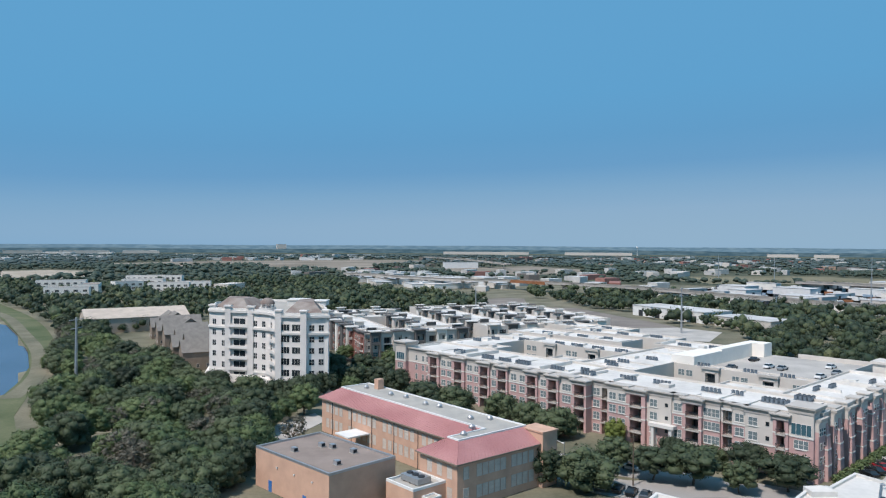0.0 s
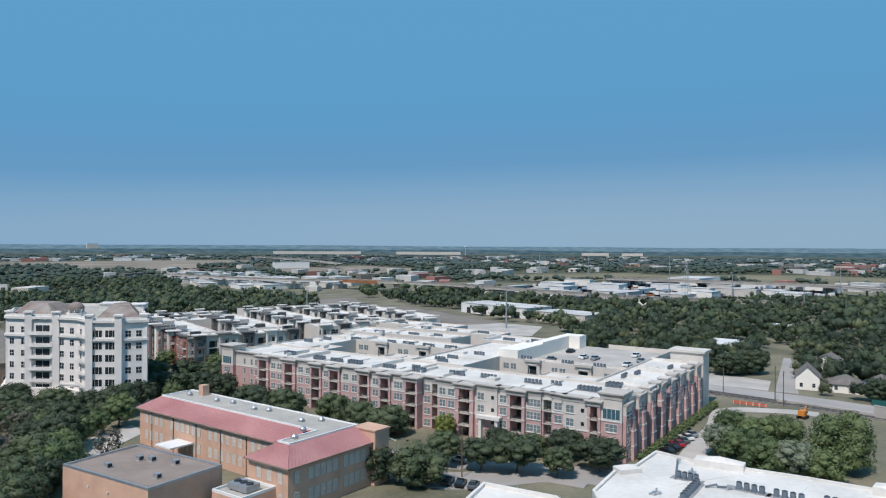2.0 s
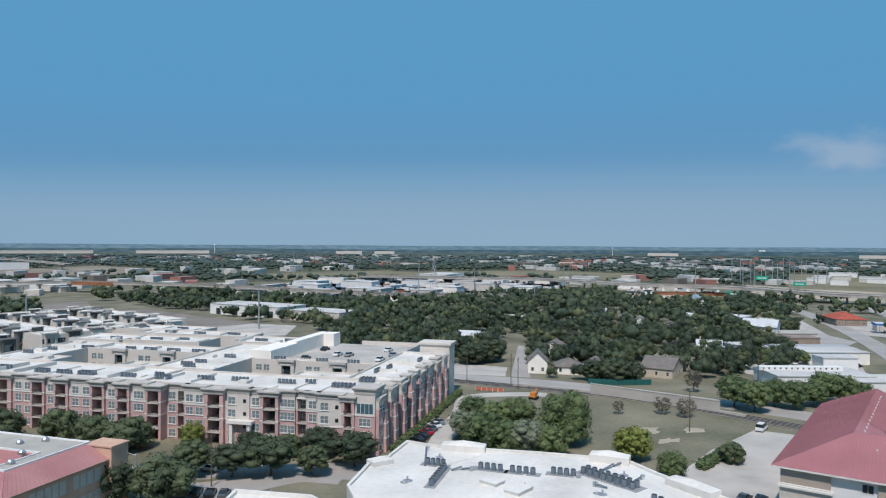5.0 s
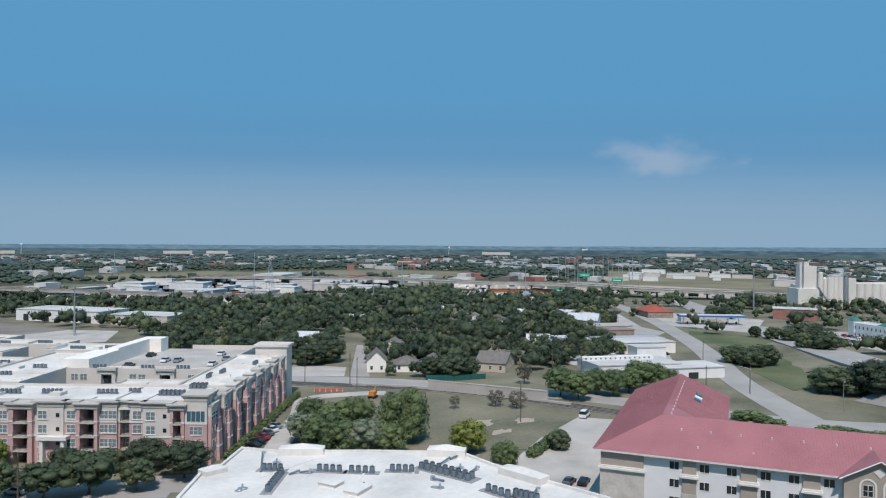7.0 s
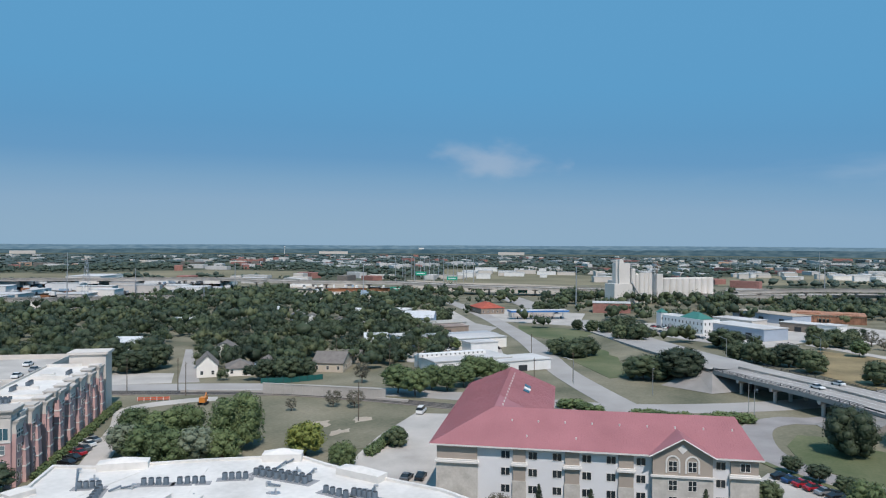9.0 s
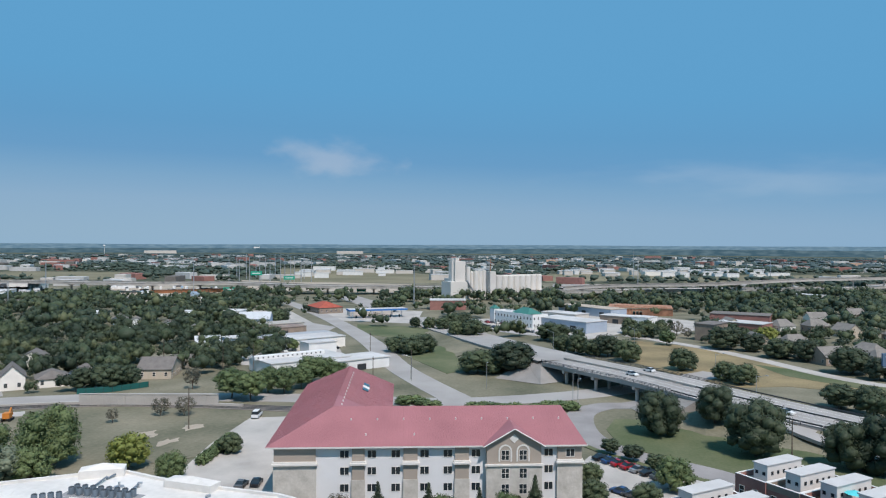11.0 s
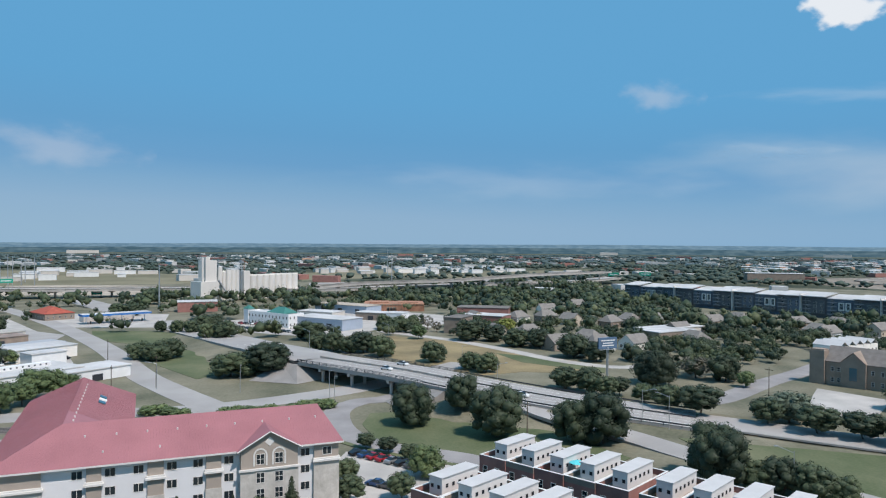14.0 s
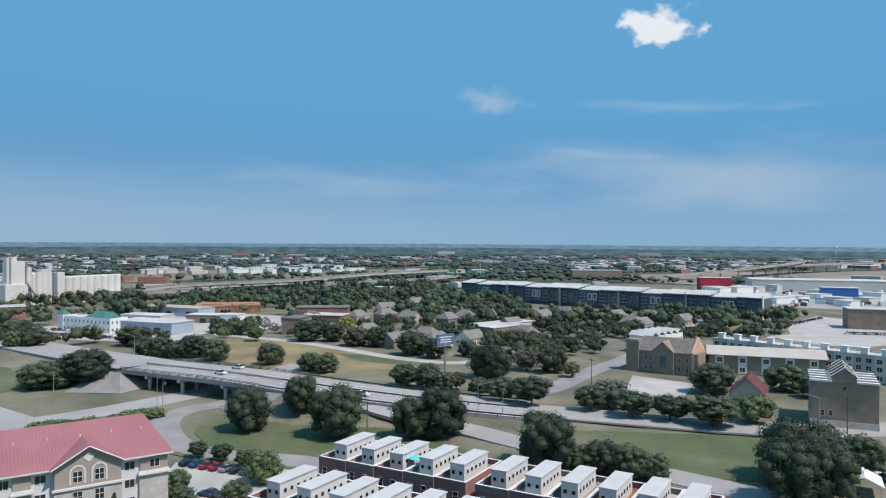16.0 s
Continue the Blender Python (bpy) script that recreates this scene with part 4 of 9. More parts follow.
for i, (x, y) in enumerate(((20, 9), (25, 10), (34, 9), (38, 10), (51, 8), (54, 11), (57, 3), (60, -2), (9, 9))):
    v = thing("roof_vent", "squat galvanised vent on the school roof", "vent", m_sch @ pose(x, y, 11.6), "school roof vents")
    part("base", Form().box(-0.5, -0.5, 0, 0.5, 0.5, 0.5), STEEL, v)
    part("cap", Form().tube((0, 0, 0.5), (0, 0, 0.9), 0.65, 0.35), STEEL, v)
reserve(world_poly(m_sch, SP), 1.5)

# flat brick hall in front of the school
H0, H1 = (-38.3, 148.2), (-20.4, 130.3)
m_hall = along(H0, H1)
hall = thing("school_hall", "windowless orange brick hall with a flat brown roof", "building", m_hall)
flat_block(hall, [(0, 0), (25.3, 0), (25.3, 16), (0, 16)], 0, 7.7, TANBRICK, BROWNROOF, 0.45, 0.4, STEEL)
for x, y in ((9, 10), (11.4, 11), (8, 4), (17, 12), (21, 5)):
    u = thing("rooftop_unit", "small grey rooftop air handler", "air conditioner", m_hall @ pose(x, y, 7.75), "hall roof units")
    part("cabinet", Form().box(-0.6, -0.5, 0.1, 0.6, 0.5, 0.9), STEEL, u)
    part("grille", Form().box(0.605, -0.4, 0.2, 0.66, 0.4, 0.8), DARKMETAL, u)
    part("curb", Form().box(-0.7, -0.6, 0, 0.7, 0.6, 0.1), GRAVELROOF, u)
for x in (5, 17):
    part("door", Form().box(x, -0.08, 0, x + 1.1, 0.0, 2.2), BLUEPAINT, hall, "blue-grey steel door")
for x in (8, 14, 20):
    part("lamp", Form().box(x, -0.25, 5.2, x + 0.3, 0, 5.5), TRIMW, hall)
reserve(world_poly(m_hall, [(0, 0), (25.3, 0), (25.3, 16), (0, 16)]), 2)
m_pl = along((-10.6, 137.2), (-5.1, 131.0))
plant_room = thing("plant_room", "small brick plant room with grey machines on its roof", "building", m_pl)
flat_block(plant_room, [(0, 0), (8.2, 0), (8.2, 8), (0, 8)], 0, 4.6, TANBRICK, GRAVELROOF, 0.5, 0.3, WHITEPAINT)
flat_block(plant_room, [(8.2, 2), (10.4, 2), (10.4, 5), (8.2, 5)], 0, 3.2, TANBRICK, GRAVELROOF, 0.3, 0.2, WHITEPAINT)
reserve(world_poly(m_pl, [(0, 0), (10.4, 0), (10.4, 8), (0, 8)]), 1)
ch = thing("chiller", "grey roof chiller with round fans", "air conditioner", m_pl @ pose(4, 4, 4.65))
part("cabinet", Form().box(-2.6, -1.6, 0.2, 2.6, 1.6, 1.3), STEEL, ch)
for x in (-1.7, 0, 1.7):
    part("fan", Form().tube((x, 0, 1.3), (x, 0, 1.55), 0.7, 0.65, 12), DARKMETAL, ch)
    part("foot", Form().box(x - 0.2, -1.5, 0, x + 0.2, 1.5, 0.2), DARKMETAL, ch)

# ---------------------------------------------------------------- near white-roofed building
near = thing("apartment_building", "building with a broad white membrane roof and stepped parapets", "building", pose(70, 80, 0))
NP = [(36, 60), (60, 30), (88, 44), (91.0, 56.0), (90.7, 65.4), (91.1, 77.7), (92.1, 84.3), (88.6, 90.1), (82.1, 97.3), (69.7, 109.2), (66.3, 115.4), (57.7, 107.9), (55.2, 108.2), (46.4, 98.8)]
NPL = [(x - 70, y - 80) for x, y in NP]
for k in range(3, len(NPL) - 1):
    windows(near, NPL[k], NPL[k + 1], W_DOUBLE, (1.2, 4.3, 7.4, 10.5), spread(dist2(NPL[k], NPL[k + 1]), 4.5, 1.6))
flat_block(near, NPL, 0, 13.2, STUCCO, MEMBRANE, 0.45, 0.5, MEMBRANE)
reserve(NP, 2)
for p, q, z in (((75.4, 103.9), (70.7, 108.5), 1.55), ((92.0, 85.4), (88.9, 89.8), 1.7), ((90.7, 66.6), (90.7, 73.7), 1.5), ((57.3, 107.6), (54.7, 107.5), 1.1)):
    m = along((p[0] - 70, p[1] - 80), (q[0] - 70, q[1] - 80), 13.2)
    L = dist2(p, q)
    part("parapet_gable", Form().prism([(-0.6, -0.1), (L + 0.6, -0.1), (L + 0.6, 2.4), (-0.6, 2.4)], 0, z * 0.75).face((-0.6, -0.1, z * 0.75), (L + 0.6, -0.1, z * 0.75), (L / 2, 1.1, z * 1.2)).face((L + 0.6, -0.1, z * 0.75), (L + 0.6, 2.4, z * 0.75), (L / 2, 1.1, z * 1.2)).face((L + 0.6, 2.4, z * 0.75), (-0.6, 2.4, z * 0.75), (L / 2, 1.1, z * 1.2)).face((-0.6, 2.4, z * 0.75), (-0.6, -0.1, z * 0.75), (L / 2, 1.1, z * 1.2)), MEMBRANE, near, at=m)
near2 = thing("apartment_building", "white-roofed low building beside the street", "building", pose(35, 98, 0))
N2 = [(24, 98), (30, 84), (44, 92), (42, 102), (33, 110.5)]
flat_block(near2, [(x - 35, y - 98) for x, y in N2], 0, 11.4, STUCCO, MEMBRANE, 0.6, 0.5, MEMBRANE)
reserve(N2, 2)


def ac_line(p, q, n, z, rows=1):
    """Condensers in line from p to q."""
    c = ((p[0] + q[0]) / 2, (p[1] + q[1]) / 2)
    ac_row(pose(c[0], c[1], z, 0, 0, math.degrees(math.atan2(q[1] - p[1], q[0] - p[0]))), n, rows, dist2(p, q) / max(1, n - 1), True)


for p, q, n, rows in (((62.6, 101.9), (64.3, 99.8), 4, 1), ((63.3, 98.0), (57.6, 92.7), 7, 1), ((68.7, 95.3), (70.7, 92.7), 4, 1),
                      ((72.0, 91.2), (74.1, 88.6), 4, 1), ((77.1, 87.1), (79.1, 84.7), 4, 1), ((81.3, 84.7), (82.4, 75.5), 8, 2),
                      ((81.0, 70.0), (81.0, 66.3), 4, 1), ((82.4, 65.9), (82.8, 62.4), 5, 1)):
    ac_line(p, q, n, 13.27, rows)
for x, y in ((66.3, 104.0), (86.2, 80.6), (76.9, 76.1), (69.1, 84.5), (55.6, 96.5), (37.5, 106.8)):
    v = thing("roof_vent", "grey flashing and vent on a white roof", "vent", pose(x, y, 13.27 if x > 45 else 11.47), "roof vents")
    part("base", Form().prism([(0.8 * math.cos(k), 0.8 * math.sin(k)) for k in range(6)], 0, 0.06), STEEL, v)
    part("pipe", Form().tube((0, 0, 0.06), (0, 0, 0.7), 0.15, n=8), STEEL, v)
for p, q in (((59.8, 99.0), (75.1, 101.9)), ((79.3, 93.8), (65.8, 84.0)), ((84.5, 90.4), (72.0, 76.4))):
    m = along((p[0] - 70, p[1] - 80), (q[0] - 70, q[1] - 80), 13.25)
    part("roof_seam", Form().box(0, -0.2, 0, dist2(p, q), 0.2, 0.07), MEMBRANE, near, at=m)

for pts in ([(61.6, 101.2), (66.6, 108.9)], [(64.0, 96.9), (65.8, 96.6), (66.7, 95.2)], [(83.3, 83.4), (88.0, 84.7), (90.3, 84.6)], [(84.1, 77.1), (86.9, 77.7)], [(79.3, 77.5), (78.3, 79.3)], [(82.8, 63.7), (85.8, 64.7)]):
    c = thing("conduit", "dark insulated pipe bundle running over a white roof", "pipe", pose(*pts[0], 13.25), "roof conduits")
    f = Form()
    for p, q in zip(pts, pts[1:]):
        f.tube((p[0] - pts[0][0], p[1] - pts[0][1], 0.18), (q[0] - pts[0][0], q[1] - pts[0][1], 0.5), 0.16, n=7)
    e = (pts[-1][0] - pts[0][0], pts[-1][1] - pts[0][1])
    part("pipe", f, AC_BODY.materials[0], c)
    part("gooseneck", Form().tube((*e, 0), (*e, 0.75), 0.2, n=8).tube((*e, 0.7), (e[0] + 0.5, e[1] - 0.2, 0.55), 0.2, n=8), STEEL, c)
for (x, y), w, d in (((66.0, 88.6), 2.4, 3.0), ((67.2, 83.6), 4.0, 2.4)):
    m = pose(x - 70, y - 80, 13.2, 0, 0, 18)
    part("roof_hatch", Form().box(-w / 2, -d / 2, 0, w / 2, d / 2, 0.55).box(-w / 2 - 0.15, -d / 2 - 0.15, 0.55, w / 2 + 0.15, d / 2 + 0.15, 0.65), MEMBRANE, near, at=m)
for x, y in ((54.8, 96.1), (76.6, 76.9), (85.2, 81.4), (85.2, 66.1), (55.7, 96.3)):
    d = thing("roof_drain", "small grey drain plate on a white roof", "drain", pose(x, y, 13.22), "roof drains")
    part("plate", Form().prism([(0.7 * math.cos(k), 0.7 * math.sin(k)) for k in range(6)], 0, 0.05), ROOFPAD, d)
    part("strainer", Form().tube((0, 0, 0.05), (0, 0, 0.2), 0.25, 0.12), STEEL, d)

# ---------------------------------------------------------------- hotel
O0, O1 = (113, 71.5), (134.7, 18.2)
m_hot = along(O0, O1)
hotel = thing("hotel", "four-storey cream and stone hotel with a red metal roof", "building", m_hot)
TAUPE = mat("taupe_stucco", (0.36, 0.31, 0.26), 0.9, 0.06, 0.3, 5)
PALESTUCCO = mat("pale_stucco", (0.66, 0.66, 0.66), 0.9, 0.05, 0.3, 5)
STONE = mat("pale_stone", (0.45, 0.42, 0.37), 0.9, 0.15, 0.5, 2.2, 0.4, tint=(0.58, 0.55, 0.50))
part("wall", Form().prism([(1, 1), (56.5, 1), (56.5, 19), (20.5, 19), (20.5, 57), (1, 57)], 0, 13.0, top=False), PALESTUCCO, hotel)
# corner pavilions and piers of taupe stucco over stone
for x0, x1, out in ((0.4, 8.0, 0.3), (14.6, 16.9, 0.35), (24.0, 26.6, 0.35), (33.5, 36.1, 0.35), (52.6, 57.2, 0.4)):
    part("pier", Form().box(x0, 1 - out, 6.6, x1, 1.5, 12.9), TAUPE, hotel)
    part("stone_base", Form().box(x0 - 0.1, 0.9 - out, 0, x1 + 0.1, 1.5, 9.4 if x1 - x0 > 4 else 6.6), STONE, hotel)
    part("ledge", Form().box(x0 - 0.35, 0.45 - out, 9.4, x1 + 0.35, 1.5, 9.75).box(x0 - 0.2, 0.65 - out, 9.75, x1 + 0.2, 1.5, 10.05), TRIMW, hotel)
part("gable_front", Form().box(39.3, -0.3, 0, 49.4, 1.5, 13).face((39.3, -0.3, 13), (49.4, -0.3, 13), (44.35, -0.3, 15.9)), TAUPE, hotel)
part("gable_stone", Form().box(39.2, -0.42, 0, 49.5, -0.29, 9.2), STONE, hotel)
part("ledge", Form().box(38.9, -0.7, 9.2, 49.8, -0.29, 9.55), TRIMW, hotel)
# red roofs
roof = Form()
ez, rz, ov = 12.9, 18.0, 1.0


E = {"a": (-ov, -ov + 0.9, ez), "b": (58, -ov + 0.9, ez), "c": (58, 20.5, ez), "d": (21.6, 20.5, ez), "e": (21.6, 58.5, ez), "f": (-ov, 58.5, ez)}
r_w, r_m, r_e = (10.3, 56.5, rz), (10.3, 10, rz), (55.2, 10, rz)
roof.face(E["a"], E["b"], r_e, r_m).face(E["b"], E["c"], r_e).face(E["c"], E["d"], r_m, r_e)
roof.face(E["d"], E["e"], r_w, r_m).face(E["e"], E["f"], r_w).face(E["f"], E["a"], r_m, r_w)
roof.face((-ov, -ov + 0.9, ez - 0.25), E["a"], E["f"], (-ov, 58.5, ez - 0.25))
part("roof", roof, REDROOF, hotel, "red standing-seam metal roof")
g = Form()
gx0, gx1, gz = 38.6, 50.1, 16.2
g.face((gx0, -1.0, ez), (44.35, -1.0, gz), (44.35, 7.4, gz), (gx0, 1.2, ez + 0.02)).face((44.35, -1.0, gz), (gx1, -1.0, ez), (gx1, 1.2, ez + 0.02), (44.35, 7.4, gz))
part("gable_roof", g, REDROOF, hotel)
part("gutter", Form().box(-ov, -0.12, ez - 0.3, gx0, 0.1, ez + 0.0).box(gx1, -0.12, ez - 0.3, 58, 0.1, ez).box(57.9, 0, ez - 0.3, 58.05, 20.5, ez).tube((gx0, -1.05, ez - 0.1), (44.35, -1.05, gz - 0.1), 0.12, n=4).tube((44.35, -1.05, gz - 0.1), (gx1, -1.05, ez - 0.1), 0.12, n=4), TRIMW, hotel)
part("soffit", Form().face((-ov, 0, ez - 0.28), (-ov, 1.2, ez - 0.28), (58, 1.2, ez - 0.28), (58, 0, ez - 0.28)), TRIMW, hotel)
seams = Form()


def seam_plane(a, b, c, d, step=0.5):
    """Standing seams between the eaves a-b and the ridge d-c."""
    a, b, c, d = [Vector(p) + Vector((0, 0, 0.03)) for p in (a, b, c, d)]
    u = (b - a).normalized()
    n = int((b - a).length / step)
    for k in range(1, n):
        p = a + u * (k * step)
        x = (p - a).dot(u)
        s0, s1 = (d - a).dot(u), (c - a).dot(u)
        if s0 <= x <= s1:
            q = d + (c - d) * ((x - s0) / max(1e-6, s1 - s0))
        elif x < s0:
            q = a + (d - a) * (x / s0)
        else:
            q = b + (c - b) * (((b - a).length - x) / ((b - a).length - s1))
        seams.tube(p, q, 0.02, n=4, cap=False)


seam_plane(E["a"], E["b"], r_e, r_m)
seam_plane(E["d"], E["e"], r_w, r_m)
seam_plane(E["f"], E["a"], r_m, r_w)
part("seams", seams, REDROOF, hotel)
for x in (13.2, 18.2, 22.6, 27.9, 32.2, 37.4, 51.0):
    windows(hotel, (0, 1), (57, 1), W_HOTEL, (1.2, 4.3, 7.4, 10.5), [x])
windows(hotel, (0, 0.6), (57, 0.6), W_HOTEL, (1.2, 4.3, 7.4), [55.0])
windows(hotel, (0, 0.6), (57, 0.6), W_HOTEL, (10.5,), [55.0])
W_ARCH = window_mesh("window", 1.5, 1.9, TRIMW, GLASS, 1, 1)
windows(hotel, (0, -0.42), (57, -0.42), W_ARCH, (1.0, 4.0, 6.9), [42.7, 46.0])
windows(hotel, (0, -0.3), (57, -0.3), W_ARCH, (10.2,), [42.7, 46.0])
for x in (42.7, 46.0):
    arch = Form()
    for i in range(12):
        a0, a1 = radians(i * 15), radians(i * 15 + 15)
        arch.face(*[(x + r * math.cos(a), -0.40, 11.9 + r * math.sin(a)) for r, a in ((1.25, a0), (1.25, a1), (0.95, a1), (0.95, a0))][::-1])
    arch.box(x - 1.25, -0.42, 10.0, x - 0.95, -0.3, 11.9).box(x + 0.95, -0.42, 10.0, x + 1.25, -0.3, 11.9)
    part("arch", arch, TRIMW, hotel)
part("medallion", Form().box(-0.6, -0.1, -0.6, 0.6, 0, 0.6), TRIMW, hotel, at=pose(44.35, -0.3, 14.2, 0, 45, 0))
part("skylight", Form().box(0, 0, 0, 1.6, 1.6, 0.25), WHITEPAINT, hotel, at=pose(14.5, 38, 16.2, 0, 25, 0))
for y in (35.4, 40.8):
    part("skylight", Form().box(0, 0, 0, 1.5, 1.9, 0.2), BLUEGLASS, hotel, "grey-blue glazed skylight", at=pose(14.5, y, 16.2, 0, 25, 0))
for i, (x, y) in enumerate([(14 + 5 * k, 6.4) for k in range(9)] + [(11.6, 14 + 3.2 * k) for k in range(12)] + [(14 + 3 * k, 2.6) for k in (1, 4)]):
    z = ez + (y + 0.1) / 10.1 * (rz - ez) if y < 9 else rz - 0.6
    part("vent_pipe", Form().tube((x, y, z - 0.3), (x, y, z + 0.35), 0.14, n=6), TRIMW, hotel)
reserve(world_poly(m_hot, [(0, 0), (58, 0), (58, 20), (21, 20), (21, 58), (0, 58)]), 2.5)

# ---------------------------------------------------------------- grain silos
silo = thing("grain_elevator", "white concrete grain elevator tower beside a row of round silos", "silo", pose(640, 172, 0))
CONC = mat("pale_concrete", (0.66, 0.63, 0.58), 0.9, 0.10, 0.05, 0.7)
m_silo = along((590, 198), (678, 133))
silo.matrix_world = m_silo
part("tower", Form().box(8, 0, 0, 19, 10, 34.5), CONC, silo)
part("head_house", Form().box(2, -2, 0, 20, 12, 17), CONC, silo)
part("penthouse", Form().box(9, 1, 34.5, 13, 6, 37.5), CONC, silo)
for x, r, h in ((22.6, 2.2, 29), (26.6, 1.7, 24.5)):
    part("bin", Form().tube((x, 1, 0), (x, 1, h), r, n=14).tube((x, 1, h), (x, 1, h + 1.4), r, 0.4, n=14), CONC, silo)
leg = Form()
for x, y in ((40.5, -4.4), (42.5, -4.4), (42.5, -2.4), (40.5, -2.4)):
    leg.tube((x, y, 0), (x, y, 33), 0.16, n=4)
for k in range(11):
    leg.tube((40.5, -4.4, 3 * k), (42.5, -4.4, 3 * k + 3), 0.09, n=4).tube((42.5, -4.4, 3 * k + 3), (42.5, -2.4, 3 * k), 0.09, n=4)
part("bucket_leg", leg.box(40, -5, 32, 43, -2, 34), STEEL, silo, "steel lattice bucket elevator leg")
part("leg_tower", Form().tube((5, 0, 0), (5, 0, 37), 1.0, n=10), CONC, silo)
for i in range(3):
    part("bin", Form().tube((30.5 + i * 4.4, 0, 0), (30.5 + i * 4.4, 0, 26), 2.4, n=14), CONC, silo, smooth=False)
part("lift_tower", Form().box(44.5, -3, 0, 51, 5, 25), CONC, silo)
part("gantry", Form().box(51, -1, 20.6, 108, 2, 21.6), CONC, silo)
for i in range(8):
    part("bin", Form().tube((56 + i * 6.9, 0, 0), (56 + i * 6.9, 0, 20.6), 3.5, n=18), CONC, silo)
for a, b, r in (((19, 0, 31), (32, 0, 26.5), 0.5), ((19, -2, 18), (28, -3, 5), 0.7), ((45, 0, 27), (36, 0, 26), 0.4)):
    part("chute", Form().tube(a, b, r, n=6), STEEL, silo)
part("mast", Form().tube((47, 0, 25), (47, 0, 36), 0.3, n=6).tube((43, 0, 35), (51, 0, 32), 0.25, n=5), RUST, silo)

# ---------------------------------------------------------------- town houses with roof decks
PENT_SIDE = window_mesh("window", 0.55, 0.6, DARKMETAL, GLASS, 0, 0)
PENTGREY = mat("penthouse_siding", (0.62, 0.60, 0.57), 0.8, 0.06, 0.4, 3)
PENTROOF = mat("metal_roof_pale", (0.52, 0.51, 0.49), 0.85, 0.08, 0.3, 3)


def town_house(at, seed, mirror=False):
    """One unit of a terrace: 5.5 m wide, 14 m deep; a stair penthouse stands on its roof deck."""
    rnd = random.Random(seed)
    b = thing("town_house", "brick town house with a roof deck and a pale stair penthouse", "house", at, "terrace of town houses")
    part("wall", Form().box(-3.0, -7, 0, 3.0, 7, 9.9), REDBRICK, b)
    part("deck", Form().box(-2.7, -6.7, 9.9, 2.7, 6.7, 9.98), (CONCRETE, BROWNROOF, RUST)[seed % 3], b, "roof deck")
    par = Form().ring([(-3.0, -7), (3.0, -7), (3.0, 7), (-3.0, 7)], [(-2.7, -6.7), (2.7, -6.7), (2.7, 6.7), (-2.7, 6.7)], 9.9, 10.9)
    par = part("parapet", par, DARKBRICK if seed % 2 else REDBRICK, b)
    part("coping", Form().ring([(-3.0, -7.05), (3.0, -7.05), (3.0, 7.05), (-3.0, 7.05)], [(-2.65, -6.65), (2.65, -6.65), (2.65, 6.65), (-2.65, 6.65)], 10.9, 10.98), TRIMW, par)
    pent = part("penthouse", Form().box(-1.35, -4.4, 9.98, 1.35, 4.4, 12.85), PENTGREY, b, "pale grey stair penthouse")
    part("penthouse_roof", Form().prism([(-1.5, -4.6), (1.5, -4.6), (1.5, 4.6), (-1.5, 4.6)], 12.85, 13.02), PENTROOF, pent)
    for i in range(5):
        part("window", PENT_SIDE, None, pent, at=along((-1.35, 4.4), (-1.35, -4.4)) @ pose(1.2 + i * 1.5, 0, 11.2))
        part("window", PENT_SIDE, None, pent, at=along((1.35, -4.4), (1.35, 4.4)) @ pose(1.2 + i * 1.5, 0, 11.2))
    for x in (-0.7, 0.7):
        part("window", PENT_SIDE, None, pent, at=along((-1.35, -4.4), (1.35, -4.4)) @ pose(1.35 + x, 0, 11.1))
    for z in (1.2, 4.4, 7.6):
        part("window", W_SINGLE, None, b, at=along((-3.0, -7), (3.0, -7)) @ pose(1.4, 0, z))
        part("window", W_SINGLE, None, b, at=along((-3.0, -7), (3.0, -7)) @ pose(4.1, 0, z))
    return b


def row_of_houses(x, y, n, seed, gap_at=99):
    for i in range(n):
        s = 6.0 * i + (1.6 if i >= gap_at else 0)
        town_house(pose(x - 0.655 * s, y - 0.755 * s, 0, 0, 0, -133), seed + i)


row_of_houses(136.3, -14.6, 11, 0, 5)
row_of_houses(117.5, -2.6, 10, 20)
reserve([(148, -16), (118, 12), (60, -62), (95, -85)], 1)

# ---------------------------------------------------------------- overpass
bridge = thing("overpass", "concrete road overpass on round piers with metal rails", "bridge", pose(256, 22, 0))
f = Form()
bl = [Vector(p) - Vector((256, 22, 0)) for p in bridge_line]
sides = []
for i, p in enumerate(bl):
    u = (bl[min(i + 1, len(bl) - 1)] - bl[max(i - 1, 0)]).xy.normalized()
    n = Vector((-u.y, u.x, 0))
    sides.append((p + n * 11.2, p - n * 11.2, u, n))
for (l0, r0, _, _), (l1, r1, _, _) in zip(sides, sides[1:]):
    d = Vector((0, 0, -1.3))
    f.face(r0, r1, l1, l0).face(r0 + d, r1 + d, r1, r0).face(l1 + d, l0 + d, l0, l1).face(l0 + d, l1 + d, r1 + d, r0 + d)
part("deck", f, ROADGREY, bridge)
for side in (0, 1, 2):
    rail = Form()
    for a, b in zip(sides, sides[1:]):
        p0 = a[side] if side < 2 else (a[0] + a[1]) / 2
        p1 = b[side] if side < 2 else (b[0] + b[1]) / 2
        for z in ((0.2, 0.6, 1.0) if side < 2 else (0.4, 0.8)):
            rail.tube(p0 + Vector((0, 0, z)), p1 + Vector((0, 0, z)), 0.09 if side < 2 else 0.2, n=4)
        rail.tube(p0, p0 + Vector((0, 0, 1.05)), 0.1, n=4)
    part("rail", rail, DARKMETAL if side < 2 else CONCRETE, bridge)
